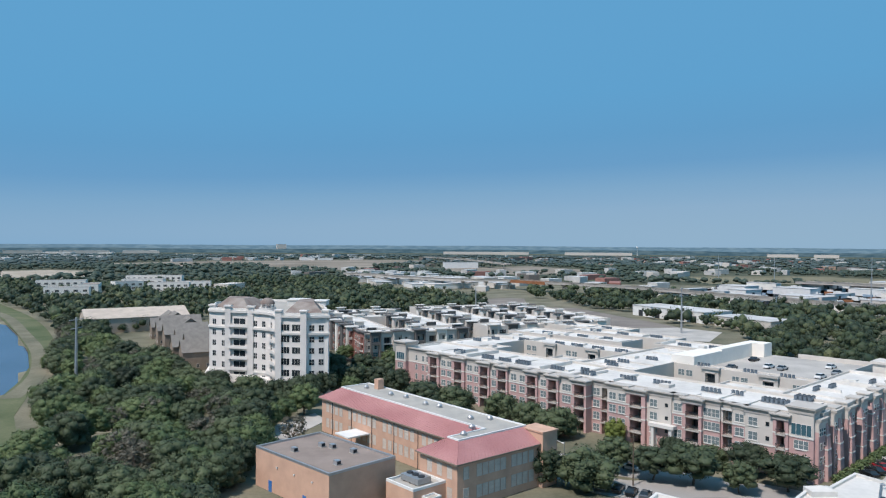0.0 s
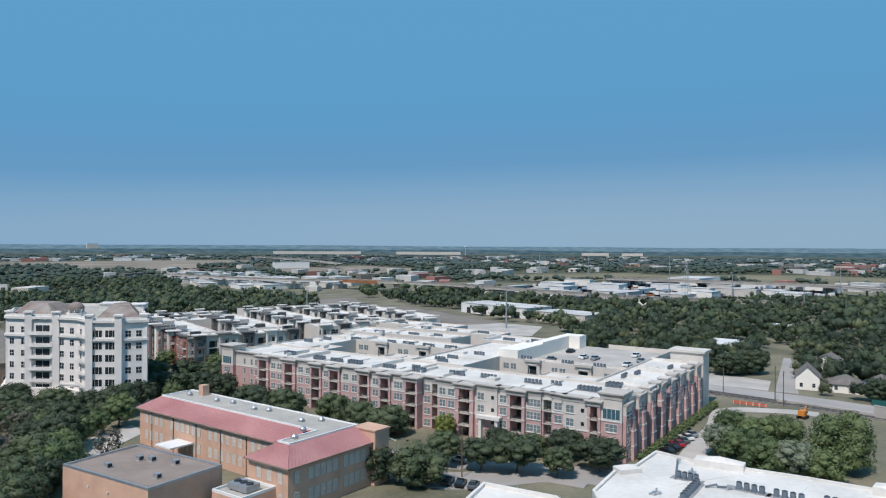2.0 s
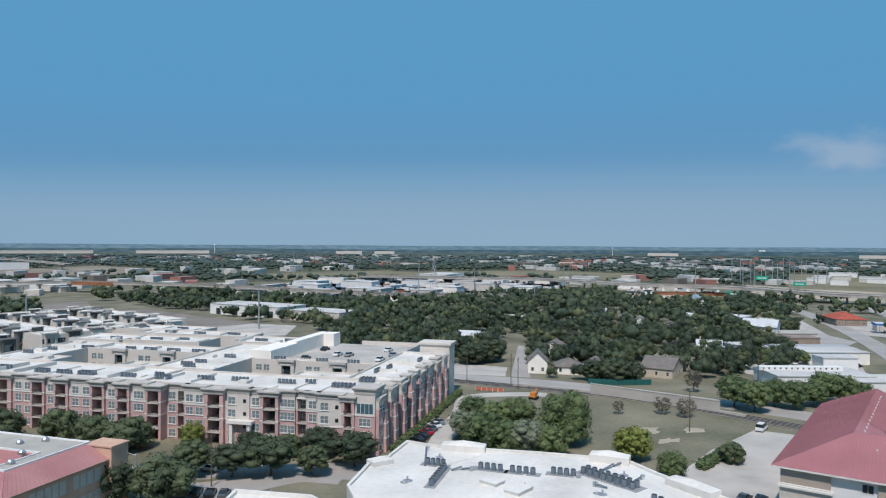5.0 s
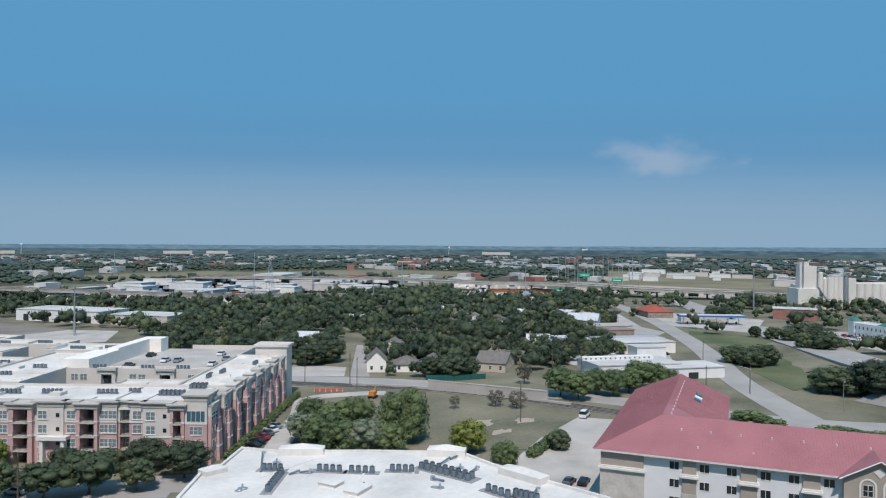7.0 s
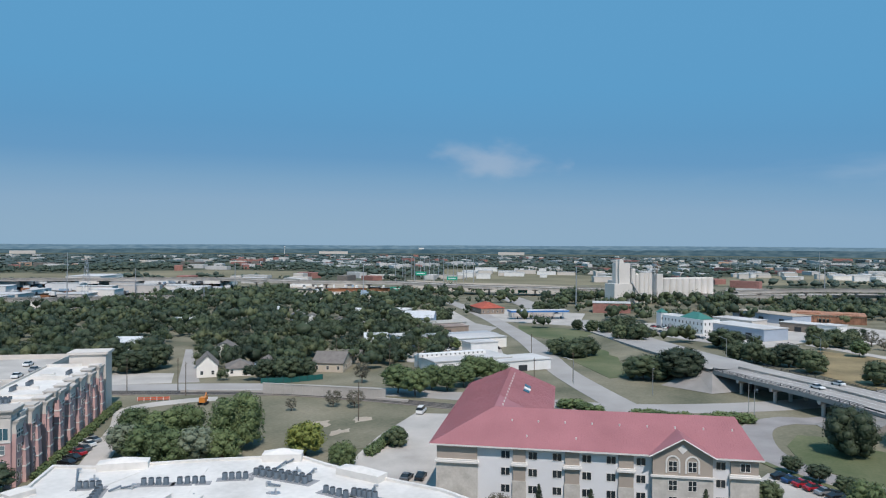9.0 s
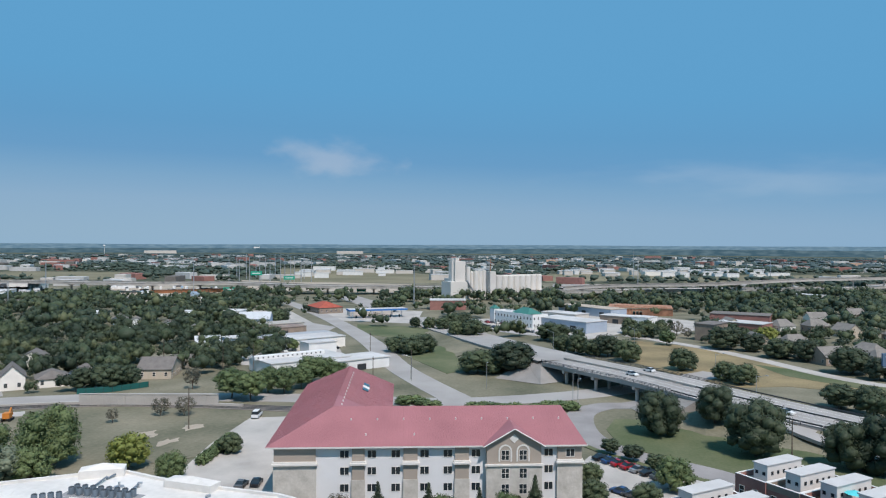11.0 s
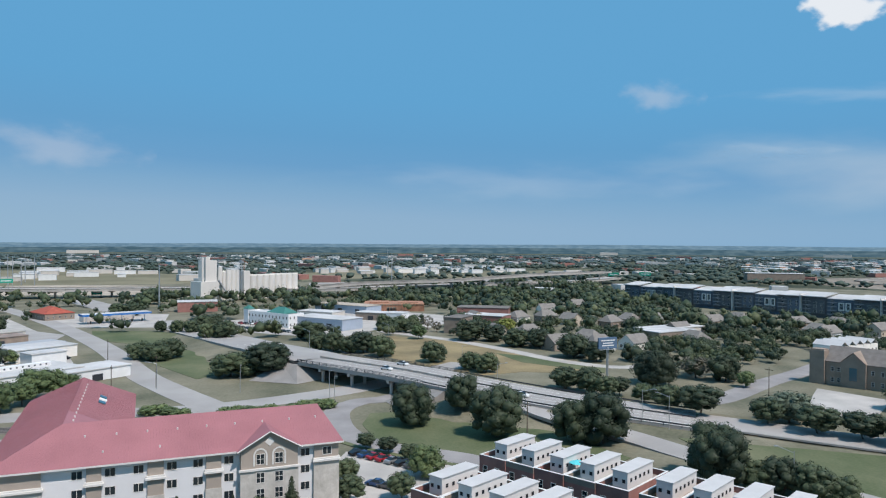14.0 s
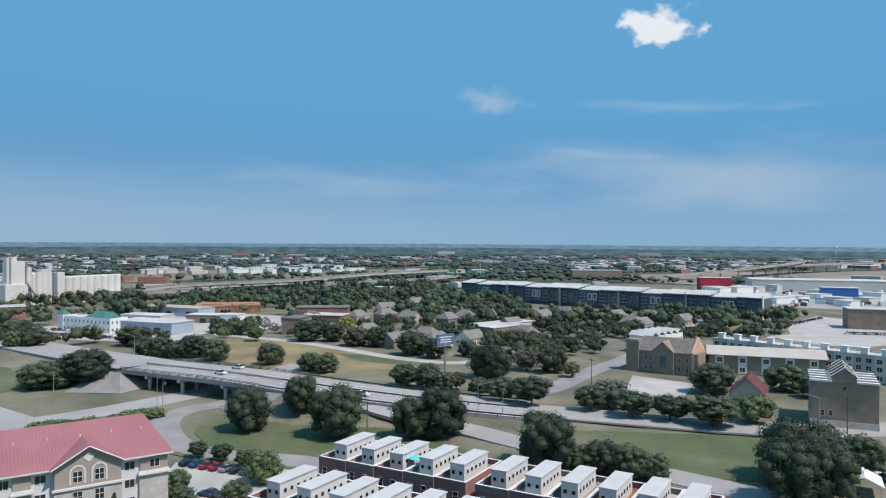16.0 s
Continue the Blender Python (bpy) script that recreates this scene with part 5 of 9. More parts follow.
for i in (4, 8, 13):
    l, r, u, n = sides[min(i, len(sides) - 1)]
    part("pier_cap", Form().tube(l + Vector((0, 0, -1.7)), r + Vector((0, 0, -1.7)), 0.7, n=6), CONCRETE, bridge)
    for s in (0.08, 0.36, 0.64, 0.92):
        p = l.lerp(r, s)
        part("pier", Form().tube((p.x, p.y, 0), (p.x, p.y, p.z - 1.2), 0.6, n=10), CONCRETE, bridge)
for k, tip in ((0, 1), (-1, -1)):
    l, r, u, n = sides[k]
    w = u * tip
    w = Vector((w.x, w.y, 0))
    z = Vector((0, 0, -1.2))
    foot = [Vector((q.x, q.y, 0.1)) for q in (l + w * 9 + n * 8, r + w * 9 - n * 8, r - n * 15 - w * 9, l + n * 15 - w * 9)]
    a, b = l + z + n * 0.3, r + z - n * 0.3
    c, d = b - w * 9, a - w * 9
    ab = Form().face(foot[0], foot[1], b, a).face(foot[1], foot[2], c, b).face(foot[3], foot[0], a, d).face(a, b, c, d).face(foot[2], foot[3], d, c)
    part("abutment", ab, mat("grey_slope_paving", (0.25, 0.24, 0.225), 0.9, 0.15, 0.2, 3), bridge, "sloped concrete abutment")
reserve([(238, 65), (208, 28), (272, -22), (302, 15)])

# ---------------------------------------------------------------- cars


def make_car(paint, kind="car"):
    """A car 4.5 m long (a van or pickup if said so), nose to +x, on its wheels."""
    van = kind == "van"
    c = thing("van" if van else "car", {"van": "white passenger van with dark windows"}.get(kind, "parked car with dark windows"), "van" if van else "car", pose(0, 0, 0), "parked cars")
    L, W, H = (5.6, 2.0, 2.1) if van else (4.5, 1.8, 1.45)
    x = L / 2
    prof = ([(-x, 0.35), (x, 0.35), (x, 0.95), (x - 0.9, 1.15), (x - 1.5, 1.25), (-x, 1.25)] if van else [(-x, 0.32), (x, 0.32), (x - 0.05, 0.68), (x - 0.4, 0.80), (x - 1.25, 0.92), (-x + 0.6, 0.95), (-x + 0.05, 0.85)])
    cab = ([(-x + 0.02, 1.25), (x - 1.35, 1.25), (x - 1.9, 2.0), (x - 2.3, 2.1), (-x + 0.12, 2.1)] if van else [(-x + 0.55, 0.93), (x - 1.2, 0.92), (x - 1.9, 1.40), (x - 2.5, 1.46), (-x + 1.25, 1.42)])

    def loft(poly, w0, w1, z0, z1):
        f = Form()
        left = [(px, (w0 + (w1 - w0) * (pz - z0) / max(0.01, z1 - z0)) / 2, pz) for px, pz in poly]
        right = [(px, -py, pz) for px, py, pz in left]
        f.face(*left[::-1]).face(*right)
        for i in range(len(poly)):
            j = (i + 1) % len(poly)
            f.face(left[i], left[j], right[j], right[i])
        return f

    part("body", loft(prof, W, W * 0.97, 0.3, 1.0), paint, c)
    part("glasshouse", loft(cab, W * 0.95, W * 0.74, cab[0][1], cab[-1][1]), GLASS, c)
    top = [p for p in cab if p[1] > cab[0][1] + 0.4]
    rx = [p[0] for p in top]
    part("roof_panel", Form().box(min(rx) + 0.05, -W * 0.36, H - 0.03, max(rx) - (0.5 if not van else 0.3), W * 0.36, H + 0.04), paint, c)
    for sx in (-x + 0.85, x - 0.85):
        for sy in (-1, 1):
            part("wheel", Form().tube((sx, sy * (W / 2 - 0.2), 0.33), (sx, sy * (W / 2 + 0.02), 0.33), 0.33, n=12), RUBBER, c)
    for sy in (-1, 1):
        part("headlight", Form().box(x - 0.08, sy * 0.62 - 0.16, 0.58, x + 0.01, sy * 0.62 + 0.16, 0.72), TRIMW, c)
    return c


PAINTS = {"white": mat("car_white", (0.70, 0.70, 0.69), 0.3, 0.03, spec=0.5), "silver": mat("car_silver", (0.38, 0.39, 0.40), 0.3, 0.05, metal=0.5), "black": mat("car_black", (0.012, 0.013, 0.016), 0.25, 0.1, spec=0.5),
          "red": mat("car_red", (0.33, 0.015, 0.025), 0.3, 0.05, spec=0.5), "blue": mat("car_blue", (0.02, 0.06, 0.16), 0.3, 0.05, spec=0.5), "grey": mat("car_grey", (0.09, 0.095, 0.10), 0.3, 0.05, spec=0.5)}
CAR_LABEL = {"white": "white parked car with dark windows", "silver": "silver parked car with dark windows", "black": "black parked car with dark windows", "red": "red parked car with dark windows", "blue": "dark blue parked car with dark windows", "grey": "dark grey parked car with dark windows"}
CARS = {}


def park(color, x, y, turn, z=0.1, kind="car"):
    at = pose(x, y, z, 0, 0, turn)
    key = (color, kind)
    if key not in CARS:
        CARS[key] = make_car(PAINTS[color], kind)
        if kind == "car":
            CARS[key]["label"] = CAR_LABEL[color]
        CARS[key].matrix_world = at
        return CARS[key]
    return copy_thing(CARS[key], at)


park("white", *(177.4, 116.8), 20, 0.12, "van")
park("black", *(150.7, 105.9), 160, 0.12)
park("black", *(127.7, 84.1), 20, 0.12)
park("grey", *(125.6, 86.3), 15, 0.12)
for i, c in enumerate(("black", "blue", "red", "red", "silver", "black", "grey")):
    p, q = (169.6, 19.0), (160.4, 5.7)
    s = i / 6
    park(c, p[0] + (q[0] - p[0]) * s, p[1] + (q[1] - p[1]) * s, math.degrees(math.atan2(q[1] - p[1], q[0] - p[0])) + 78)
park("blue", *(147.8, 12.8), 62)
park("grey", *(146.2, 10.3), 62)
for i, c in enumerate(("black", "black", "red", "grey", "white", "silver")):
    p, q = (92.7, 155.9), (106.6, 168.3)
    s = i / 5
    park(c, p[0] + (q[0] - p[0]) * s, p[1] + (q[1] - p[1]) * s, 100, 0.13)
for i, c in enumerate(("silver", "black", "black", "grey")):
    p, q = (33.5, 147.4), (40.3, 142.0)
    s = i / 3
    park(c, p[0] + (q[0] - p[0]) * s, p[1] + (q[1] - p[1]) * s, 62, 0.12)
park("white", *(42.0, 159.5), 130, 0.12)
park("silver", *(42.5, 163.6), 130, 0.12)
for x, y, c in ((88, 54, "grey"), (95, 64, "white"), (99, 64, "silver"), (108, 78, "white"), (112, 58, "white"), (86, 74, "black"), (113, 68, "silver")):
    p = m_apt @ Vector((x, y, 0))
    park(c, p.x, p.y, 40, 12.32)
# moving traffic stands still on the main road
for (x, y), c, turn, z in (((249.2, 18.1), "white", 232, 5.35), ((259.1, 13.1), "white", 50, 6.03), ((212.5, -7.7), "silver", 236, 4.7), ((197.3, -40.5), "white", 205, 0.9), ((215.3, -25.0), "white", 230, 3.2)):
    park(c, x, y, turn, near_line(x, y, MAIN)[1] + 0.06)
for i in range(26):
    p, q = (((422.7, 123.6), (398.9, 83.4)), ((439.8, 121.2), (423.1, 78.1)))[i % 2]
    s = (i // 2) / 12
    park(("silver", "white", "black", "grey", "blue", "red")[(i * 5) % 6], p[0] + (q[0] - p[0]) * s, p[1] + (q[1] - p[1]) * s, 40)
for i in range(22):
    p, q = (((380.6, -298.0), (419.7, -359.6)), ((344.6, -313.9), (336.4, -331.1)))[i % 2]
    s = (i // 2) / 10
    park(("silver", "white", "black", "grey", "blue", "white")[(i * 5) % 6], p[0] + (q[0] - p[0]) * s, p[1] + (q[1] - p[1]) * s, 60)
for i, c in enumerate(("white", "grey", "blue", "silver")):
    park(c, *[a + i * b for a, b in zip((132.7, -127.9), (-5.2, 1.2))], 160)

# ---------------------------------------------------------------- houses
HOUSE_WALLS = [WHITEPAINT, CREAM, mat("tan_siding", (0.50, 0.43, 0.34), 0.85, 0.1), mat("blue_siding", (0.30, 0.40, 0.50), 0.8, 0.1), DARKBRICK]
TANROOF_WALL = mat("tan_wall", (0.46, 0.40, 0.33), 0.9, 0.12, 0.2, 3)
HOUSE_WINDOW = window_mesh("window", 1.1, 1.5, TRIMW, GLASS, 0, 1)
HOUSE_ROOFS = [SHINGLE, mat("tan_shingle", (0.215, 0.20, 0.18), 0.95, 0.18, 0.5, 8), mat("silver_roof", (0.52, 0.54, 0.55), 0.5, 0.1), mat("dark_red_shingle", (0.13, 0.05, 0.052), 0.95, 0.2, 0.5, 8), mat("red_tile", (0.36, 0.09, 0.06), 0.9, 0.2, 0.4, 5)]


def house(x, y, turn, wall=0, roof=0, w=9.0, d=11.0, h=3.2, rise=2.6, label="", hip=0.0, porch=True):
    b = thing("house", label or "small wooden house with a pitched shingle roof", "house", pose(x, y, 0, 0, 0, turn), "neighbourhood houses")
    wm = HOUSE_WALLS[wall]
    f = Form().box(-w / 2, -d / 2, 0, w / 2, d / 2, h)
    if not hip:
        f.face((-w / 2, -d / 2, h), (w / 2, -d / 2, h), (0, -d / 2, h + rise)).face((w / 2, d / 2, h), (-w / 2, d / 2, h), (0, d / 2, h + rise))
    part("wall", f, wm, b)
    part("roof", gable_form(-w / 2, -d / 2, w / 2, d / 2, h, rise, axis="y", hip=hip), HOUSE_ROOFS[roof], b)
    for p, q in (((-w / 2, -d / 2), (w / 2, -d / 2)), ((w / 2, -d / 2), (w / 2, d / 2)), ((w / 2, d / 2), (-w / 2, d / 2)), ((-w / 2, d / 2), (-w / 2, -d / 2))):
        if x < 250 or (b.matrix_world.to_3x3() @ Vector((q[1] - p[1], p[0] - q[0], 0))).dot(Vector((-x, -y, 0))) > 0:
            windows(b, p, q, HOUSE_WINDOW, (1.0,), spread(dist2(p, q), 3.6, 1.8))
    if porch:
        part("porch", Form().box(-w * 0.35, -d / 2 - 2.0, 2.5, w * 0.35, -d / 2, 2.7), HOUSE_ROOFS[roof], b)
        for s in (-1, 1):
            part("post", Form().box(s * w * 0.32 - 0.08, -d / 2 - 1.9, 0, s * w * 0.32 + 0.08, -d / 2 - 1.74, 2.5), TRIMW, b)
        part("door", Form().box(-0.5, -d / 2 - 0.06, 0.1, 0.5, -d / 2, 2.2), DARKBRICK, b)
    reserve(world_poly(pose(x, y, 0, 0, 0, turn), [(-w / 2, -d / 2), (w / 2, -d / 2), (w / 2, d / 2), (-w / 2, d / 2)]), 6.0 if x > 300 and y < 0 else 2.5)
    return b


house(*(184.3, 218.0), 140, 1, 0, 7.5, 11, 4.6, 3.6, "narrow white gabled wooden house with a steep roof")
house(*(193.3, 210.2), 140, 1, 0, 10, 11, 3.0, 2.4, "white bungalow with a grey hipped roof", 4.0)
house(*(204.3, 208.1), 120, 3, 0, 8, 9, 3.0, 2.2)
house(*(220.4, 187.3), 25, 2, 0, 15, 12, 3.6, 3.4, "tan house with a broad grey gabled roof", 0, False)
house(*(238.9, 192.0), 25, 2, 0, 7, 8, 3.0, 2.0)
h_pts = ((281.6, 352.6), (223.0, 251.9), (326.4, 370.0), (341.5, 307.0), (386.9, 309.8), (333.2, 277.7), (285.9, 215.5), (351.2, 328.5), (362.5, 363.8), (213.4, 290.3), (209.2, 300.7), (320.1, 249.3))
for i, (x, y) in enumerate(h_pts):
    house(x, y, 40 + 90 * (i % 2), (0, 1, 3, 0, 2)[i % 5], (2, 0, 2, 1)[i % 4], 9, 11)
s_pts = ((381.9, -30.9), (382.6, -47.5), (341.7, -56.1), (360.9, -74.8), (515.0, -76.7), (466.8, -69.2), (446.7, -81.7), (458.6, -50.3), (449.4, -132.0), (448.6, -118.4), (343.1, -93.3), (435.0, -103.5), (457.1, -22.5), (340.5, -75.7), (554.7, -105.7))
for i, (x, y) in enumerate(s_pts):
    house(x, y, 20 + 90 * (i % 3 == 0) + 7 * (i % 4), (2, 1, 4)[i % 3], 1, 9.5, 12, 3.8, 3.5, "suburban house with a steep grey-brown shingle roof", 3.0 if i % 2 else 0.0, False)
s2_pts = ((441.2, -168.1), (456.6, -190.2), (433.1, -215.9), (394.0, -207.5), (384.8, -208.1), (429.4, -238.2), (400.3, -245.1), (358.9, -127.4), (398.0, -132.6))
for i, (x, y) in enumerate(s2_pts):
    house(x, y, 30 + 90 * (i % 2), (2, 0, 4)[i % 3], 1, 9.5, 12, 3.8, 3.5, "suburban house with a steep grey-brown shingle roof", 3.0 if i % 2 else 0.0, False)
# houses beside the condominium, under brown roofs
for i in range(9):
    house(-143 + 6.1 * i + 3.0 * (i % 2), 378 - 11.4 * i + 1.6 * (i % 2), -62, 4, 1, 9.6, 19, 6.2 + 1.1 * ((i * 2) % 3), 4.2, "tall brick house with steep brown shingle roofs", 0, False)
for i in range(4):
    house(-152 + 8.2 * i, 402 - 13.5 * i, 28, 4, 1, 11, 13, 7.5 + 0.8 * (i % 2), 4.0, "tall brick house with steep brown shingle roofs", 0, False)
part_big = thing("apartment_building", "long low building with a broad pale brown roof", "building", pose(*(-176, 412), 0, 0, 0, 33))
part("wall", Form().box(-27, -13, 0, 27, 13, 8).face((-27, 13, 8), (-27, -13, 8), (-27, 0, 12.2)), TANROOF_WALL, part_big)
part("roof", gable_form(-27, -13, 27, 13, 8, 4.4), mat("pale_brown_roof", (0.50, 0.43, 0.36), 0.95, 0.15, 0.3, 4), part_big)
shed = thing("shed", "small shed with a grey metal gable roof among trees", "shed", pose(*(-56.8, 140.7), 0, 0, 0, 60))
part("wall", Form().box(-3.6, -3, 0, 3.6, 3, 2.6), CREAM, shed)
part("roof", gable_form(-3.6, -3, 3.6, 3, 2.6, 1.3), mat("blue_grey_roof", (0.26, 0.30, 0.34), 0.5, 0.1), shed)
reserve(world_poly(shed.matrix_world, [(-5, -4), (5, -4), (5, 4), (-5, 4)]), 2)

# ---------------------------------------------------------------- flat sheds, offices, warehouses


def shed_block(x, y, w, d, h, turn, wall, roof, label, name="warehouse", doors=True, group="warehouses"):
    b = thing(name, label, "building", pose(x, y, 0, 0, 0, turn), group)
    part("wall", Form().box(-w / 2, -d / 2, 0, w / 2, d / 2, h), wall, b)
    part("roof", Form().box(-w / 2 - 0.3, -d / 2 - 0.3, h, w / 2 + 0.3, d / 2 + 0.3, h + 0.35), roof, b)
    if doors:
        n = max(1, int(w / 14))
        for i in range(n):
            px = -w / 2 + (i + 0.5) * w / n
            part("door", Form().box(px - 2, -d / 2 - 0.1, 0, px + 2, -d / 2, h * 0.6), DARKMETAL, b)
    reserve(world_poly(b.matrix_world, [(-w / 2, -d / 2), (w / 2, -d / 2), (w / 2, d / 2), (-w / 2, d / 2)]), 2)
    return b


TANROOF = mat("tan_roof", (0.42, 0.36, 0.29), 0.85, 0.15, 0.1, 1)
LIGHTROOF = mat("pale_roof", (0.52, 0.51, 0.49), 0.7, 0.22, 0.05, 0.6)
shed_block(252, 146, 34, 20, 4.6, -33, WHITEPAINT, LIGHTROOF, "long low white building with a pale roof")
shed_block(262, 128, 26, 14, 4.0, -33, WHITEPAINT, LIGHTROOF, "white low building with a pale roof")
clere = thing("roof_monitor", "white roof monitor with a row of windows", "roof", pose(250, 150, 4.95, 0, 0, -33))
part("wall", Form().box(-15, -1.5, 0, 15, 1.5, 1.3), WHITEPAINT, clere)
for i in range(14):
    part("window", PENT_SIDE, None, clere, at=pose(-13.5 + i * 2.05, -1.5, 0.4))
shed_block(*(307.7, 171.3), 26, 16, 5, -33, CREAM, LIGHTROOF, "cream shop building with a flat roof")
shed_block(*(356.3, 220.1), 24, 14, 4.5, -33, STUCCO, GRAVELROOF, "low grey workshop with a flat roof")
shed_block(*(298.3, 207.2), 12, 10, 4, -33, HOUSE_WALLS[3], LIGHTROOF, "small pale blue metal workshop")
house(*(370.4, 245.0), 25, 3, 2, 15, 18, 5.0, 3.5, "pale blue metal-roofed hall", 0, False)
shed_block(*(408.7, 286.8), 18, 12, 4.5, 20, WHITEPAINT, LIGHTROOF, "low white building with a flat roof")
# filling station with a blue canopy
gs = thing("filling_station", "filling station with a long blue-edged canopy on posts", "filling station", pose(*(445.0, 199.5), 0, 0, 0, -50))
part("canopy", Form().box(-20, -5, 4.8, 20, 5, 5.9), BLUEPAINT, gs, "blue canopy edge")
part("canopy_roof", Form().box(-19.8, -4.8, 5.9, 19.8, 4.8, 6.0), LIGHTROOF, gs)
for i in range(6):
    part("post", Form().box(-17 + i * 6.8, -0.3, 0, -16.5 + i * 6.8, 0.3, 4.8), WHITEPAINT, gs)
    part("pump", Form().box(-15 + i * 6.0, -1.5, 0, -14.2 + i * 6.0, -0.9, 1.8), DARKMETAL, gs)
part("shop", Form().box(-16, 9, 0, 14, 19, 4.6), STUCCO, gs)
reserve(world_poly(gs.matrix_world, [(-20, -6), (20, -6), (20, 19), (-20, 19)]), 4)
house(*(464.5, 249.2), -40, 4, 4, 18, 24, 4.2, 3.6, "restaurant with a red hipped roof", 9, False)
shed_block(*(522.0, 175.0), 27, 18, 7.0, -70, REDBRICK, LIGHTROOF, "two-storey red brick office", "office_building")
# white office with a green hipped roof
off = thing("office_building", "white two-storey office with a green metal roof", "building", pose(*(436.0, 100.0), 0, 0, 0, -127))
flat_block(off, [(-20, -6), (20, -6), (20, 6), (-20, 6)], 0, 7.6, WHITEPAINT, LIGHTROOF, 0.5)
part("hipped_roof", gable_form(0, -5.4, 15, 5.4, 8.1, 3.2, hip=5), mat("green_metal_roof", (0.05, 0.18, 0.15), 0.5, 0.1), off)
part("corner_tower", Form().box(-20.4, -6.4, 0, -16, -2, 9.4), WHITEPAINT, off)
part("tower_roof", gable_form(-20.4, -6.4, -16, -2, 9.4, 1.8, hip=2.2), bpy.data.materials["green_metal_roof"], off, "green hipped tower cap")
for p, q in (((-20, -6), (20, -6)), ((-20, 6), (-20, -6)), ((20, -6), (20, 6))):
    windows(off, p, q, W_SINGLE, (1.0, 4.9), spread(dist2(p, q), 3.0))
PALEBLUE = mat("pale_blue_siding", (0.36, 0.42, 0.50), 0.7, 0.08, 0.3, 3)
shed_block(*(424.0, 66.0), 39, 18, 6.2, -123, PALEBLUE, LIGHTROOF, "long pale blue warehouse with a flat white roof")
shed_block(*(482.0, 79.0), 29, 14, 4.2, -119, STUCCO, LIGHTROOF, "low beige stucco shops with a flat roof")
shed_block(*(520.0, 66.1), 50, 16, 5.6, -126, PALEBLUE, TANROOF, "long blue-grey warehouse with a tan roof")
shed_block(*(470.0, 42.0), 22, 12, 4.8, -112, DARKBRICK, LIGHTROOF, "low dark shop with a flat roof")
shed_block(*(461.0, 26.5), 11, 12, 5.4, -112, WHITEPAINT, LIGHTROOF, "white-walled end of a shop", doors=False)
TIMBER = mat("new_timber", (0.36, 0.19, 0.12), 0.85, 0.3, 0.3, 3)
site = thing("building_frame", "long orange timber building frame under construction", "building site", pose(539.1, 33.8, 0, 0, 0, -86))
for k in range(20):
    x = -21.5 + k * 2.26
    part("stud_bay", Form().box(x, -13, 0, x + 0.5, -12.6, 5.2).box(x, 12.6, 0, x + 0.5, 13, 5.2).box(x, -13, 4.9, x + 0.5, 13, 5.2), TIMBER, site)
part("wall_sheathing", Form().box(-21.5, -12.5, 3.0, 21.5, -12.3, 4.6).box(-21.5, -12.5, 0, -6, -12.3, 3.2).box(2, -12.5, 0, 21.5, -12.3, 3.2), TIMBER, site)
part("deck", Form().box(-22, -13.2, 5.2, 22, 13.2, 5.6), TIMBER, site)
part("upper_frame", Form().box(-18, -8, 5.6, -4, 8, 6.3).box(2, -8, 5.6, 18, 8, 6.1), TIMBER, site)
reserve(world_poly(site.matrix_world, [(-23, -14), (23, -14), (23, 14), (-23, 14)]), 4)
for p, w, d, h, turn, wl in (((406.8, -11.0), 10, 18, 8.6, -115, DARKBRICK), ((452.0, -30.0), 26, 16, 5.4, -116, REDBRICK), ((482.0, -30.0), 34, 18, 7.5, -100, REDBRICK), ((382.5, -121.8), 28, 14, 4.5, -60, DARKBRICK), ((395.9, -126.8), 40, 14, 4.6, -60, STUCCO)):
    shed_block(*p, w, d, h, turn, wl, LIGHTROOF if h < 6 else SHINGLE, "low brick building with a flat roof", "community_building", False, "low brick buildings")
sheet("parking_lot", [(400, 104), (384, 50), (450.3, 20), (500, 60), (488.1, 94.1), (456.5, 137.4)], CONCRETE, "pale concrete car park", "car park", 0.07)
sheet("field", [(387.4, 28.3), (376.6, 5.5), (357.6, -19.0), (312.7, -48.4), (293.7, -68.0), (276, -62), (281, -33.4), (272, -14.8), (300, 12), (322.4, 26.8)], DRYGRASS, "dry tan grass lot", "field", 0.05, False)
sheet("lawn", [(328.7, -25.1), (312.2, -50.9), (293.7, -68.0), (279.0, -64.5), (303.0, -34.9)], LAWN, "green grass patch", "lawn", 0.08, False)
strip("road", smooth_line([(407.3, 33.2), (374.5, -3.6), (342.6, -28.5), (307.7, -51.7), (292.0, -72.9), (300, -90)]), 7, CONCRETE, "pale concrete back lane", z=0.09)
sheet("lawn", [(183, 16), (198, 21), (211, 20), (214, 6), (205, -8), (192, -30), (168, -45), (152, -30), (167, -8), (177, 5)], LAWN, "mown green lawn under oaks", "lawn", 0.07, False)
sheet("lawn", [(186, -62), (160, -68), (138, -88), (128, -110), (150, -130), (166, -118)], LAWN, "mown grass verge", "lawn", 0.07, False)
strip("lawn", smooth_line([(180, 24), (174.6, 18), (170.4, 11.5), (166, 4), (161, -6)]), 1.8, LAWN, "narrow grass verge with young trees", "lawn", 0.15, 0.12, False)

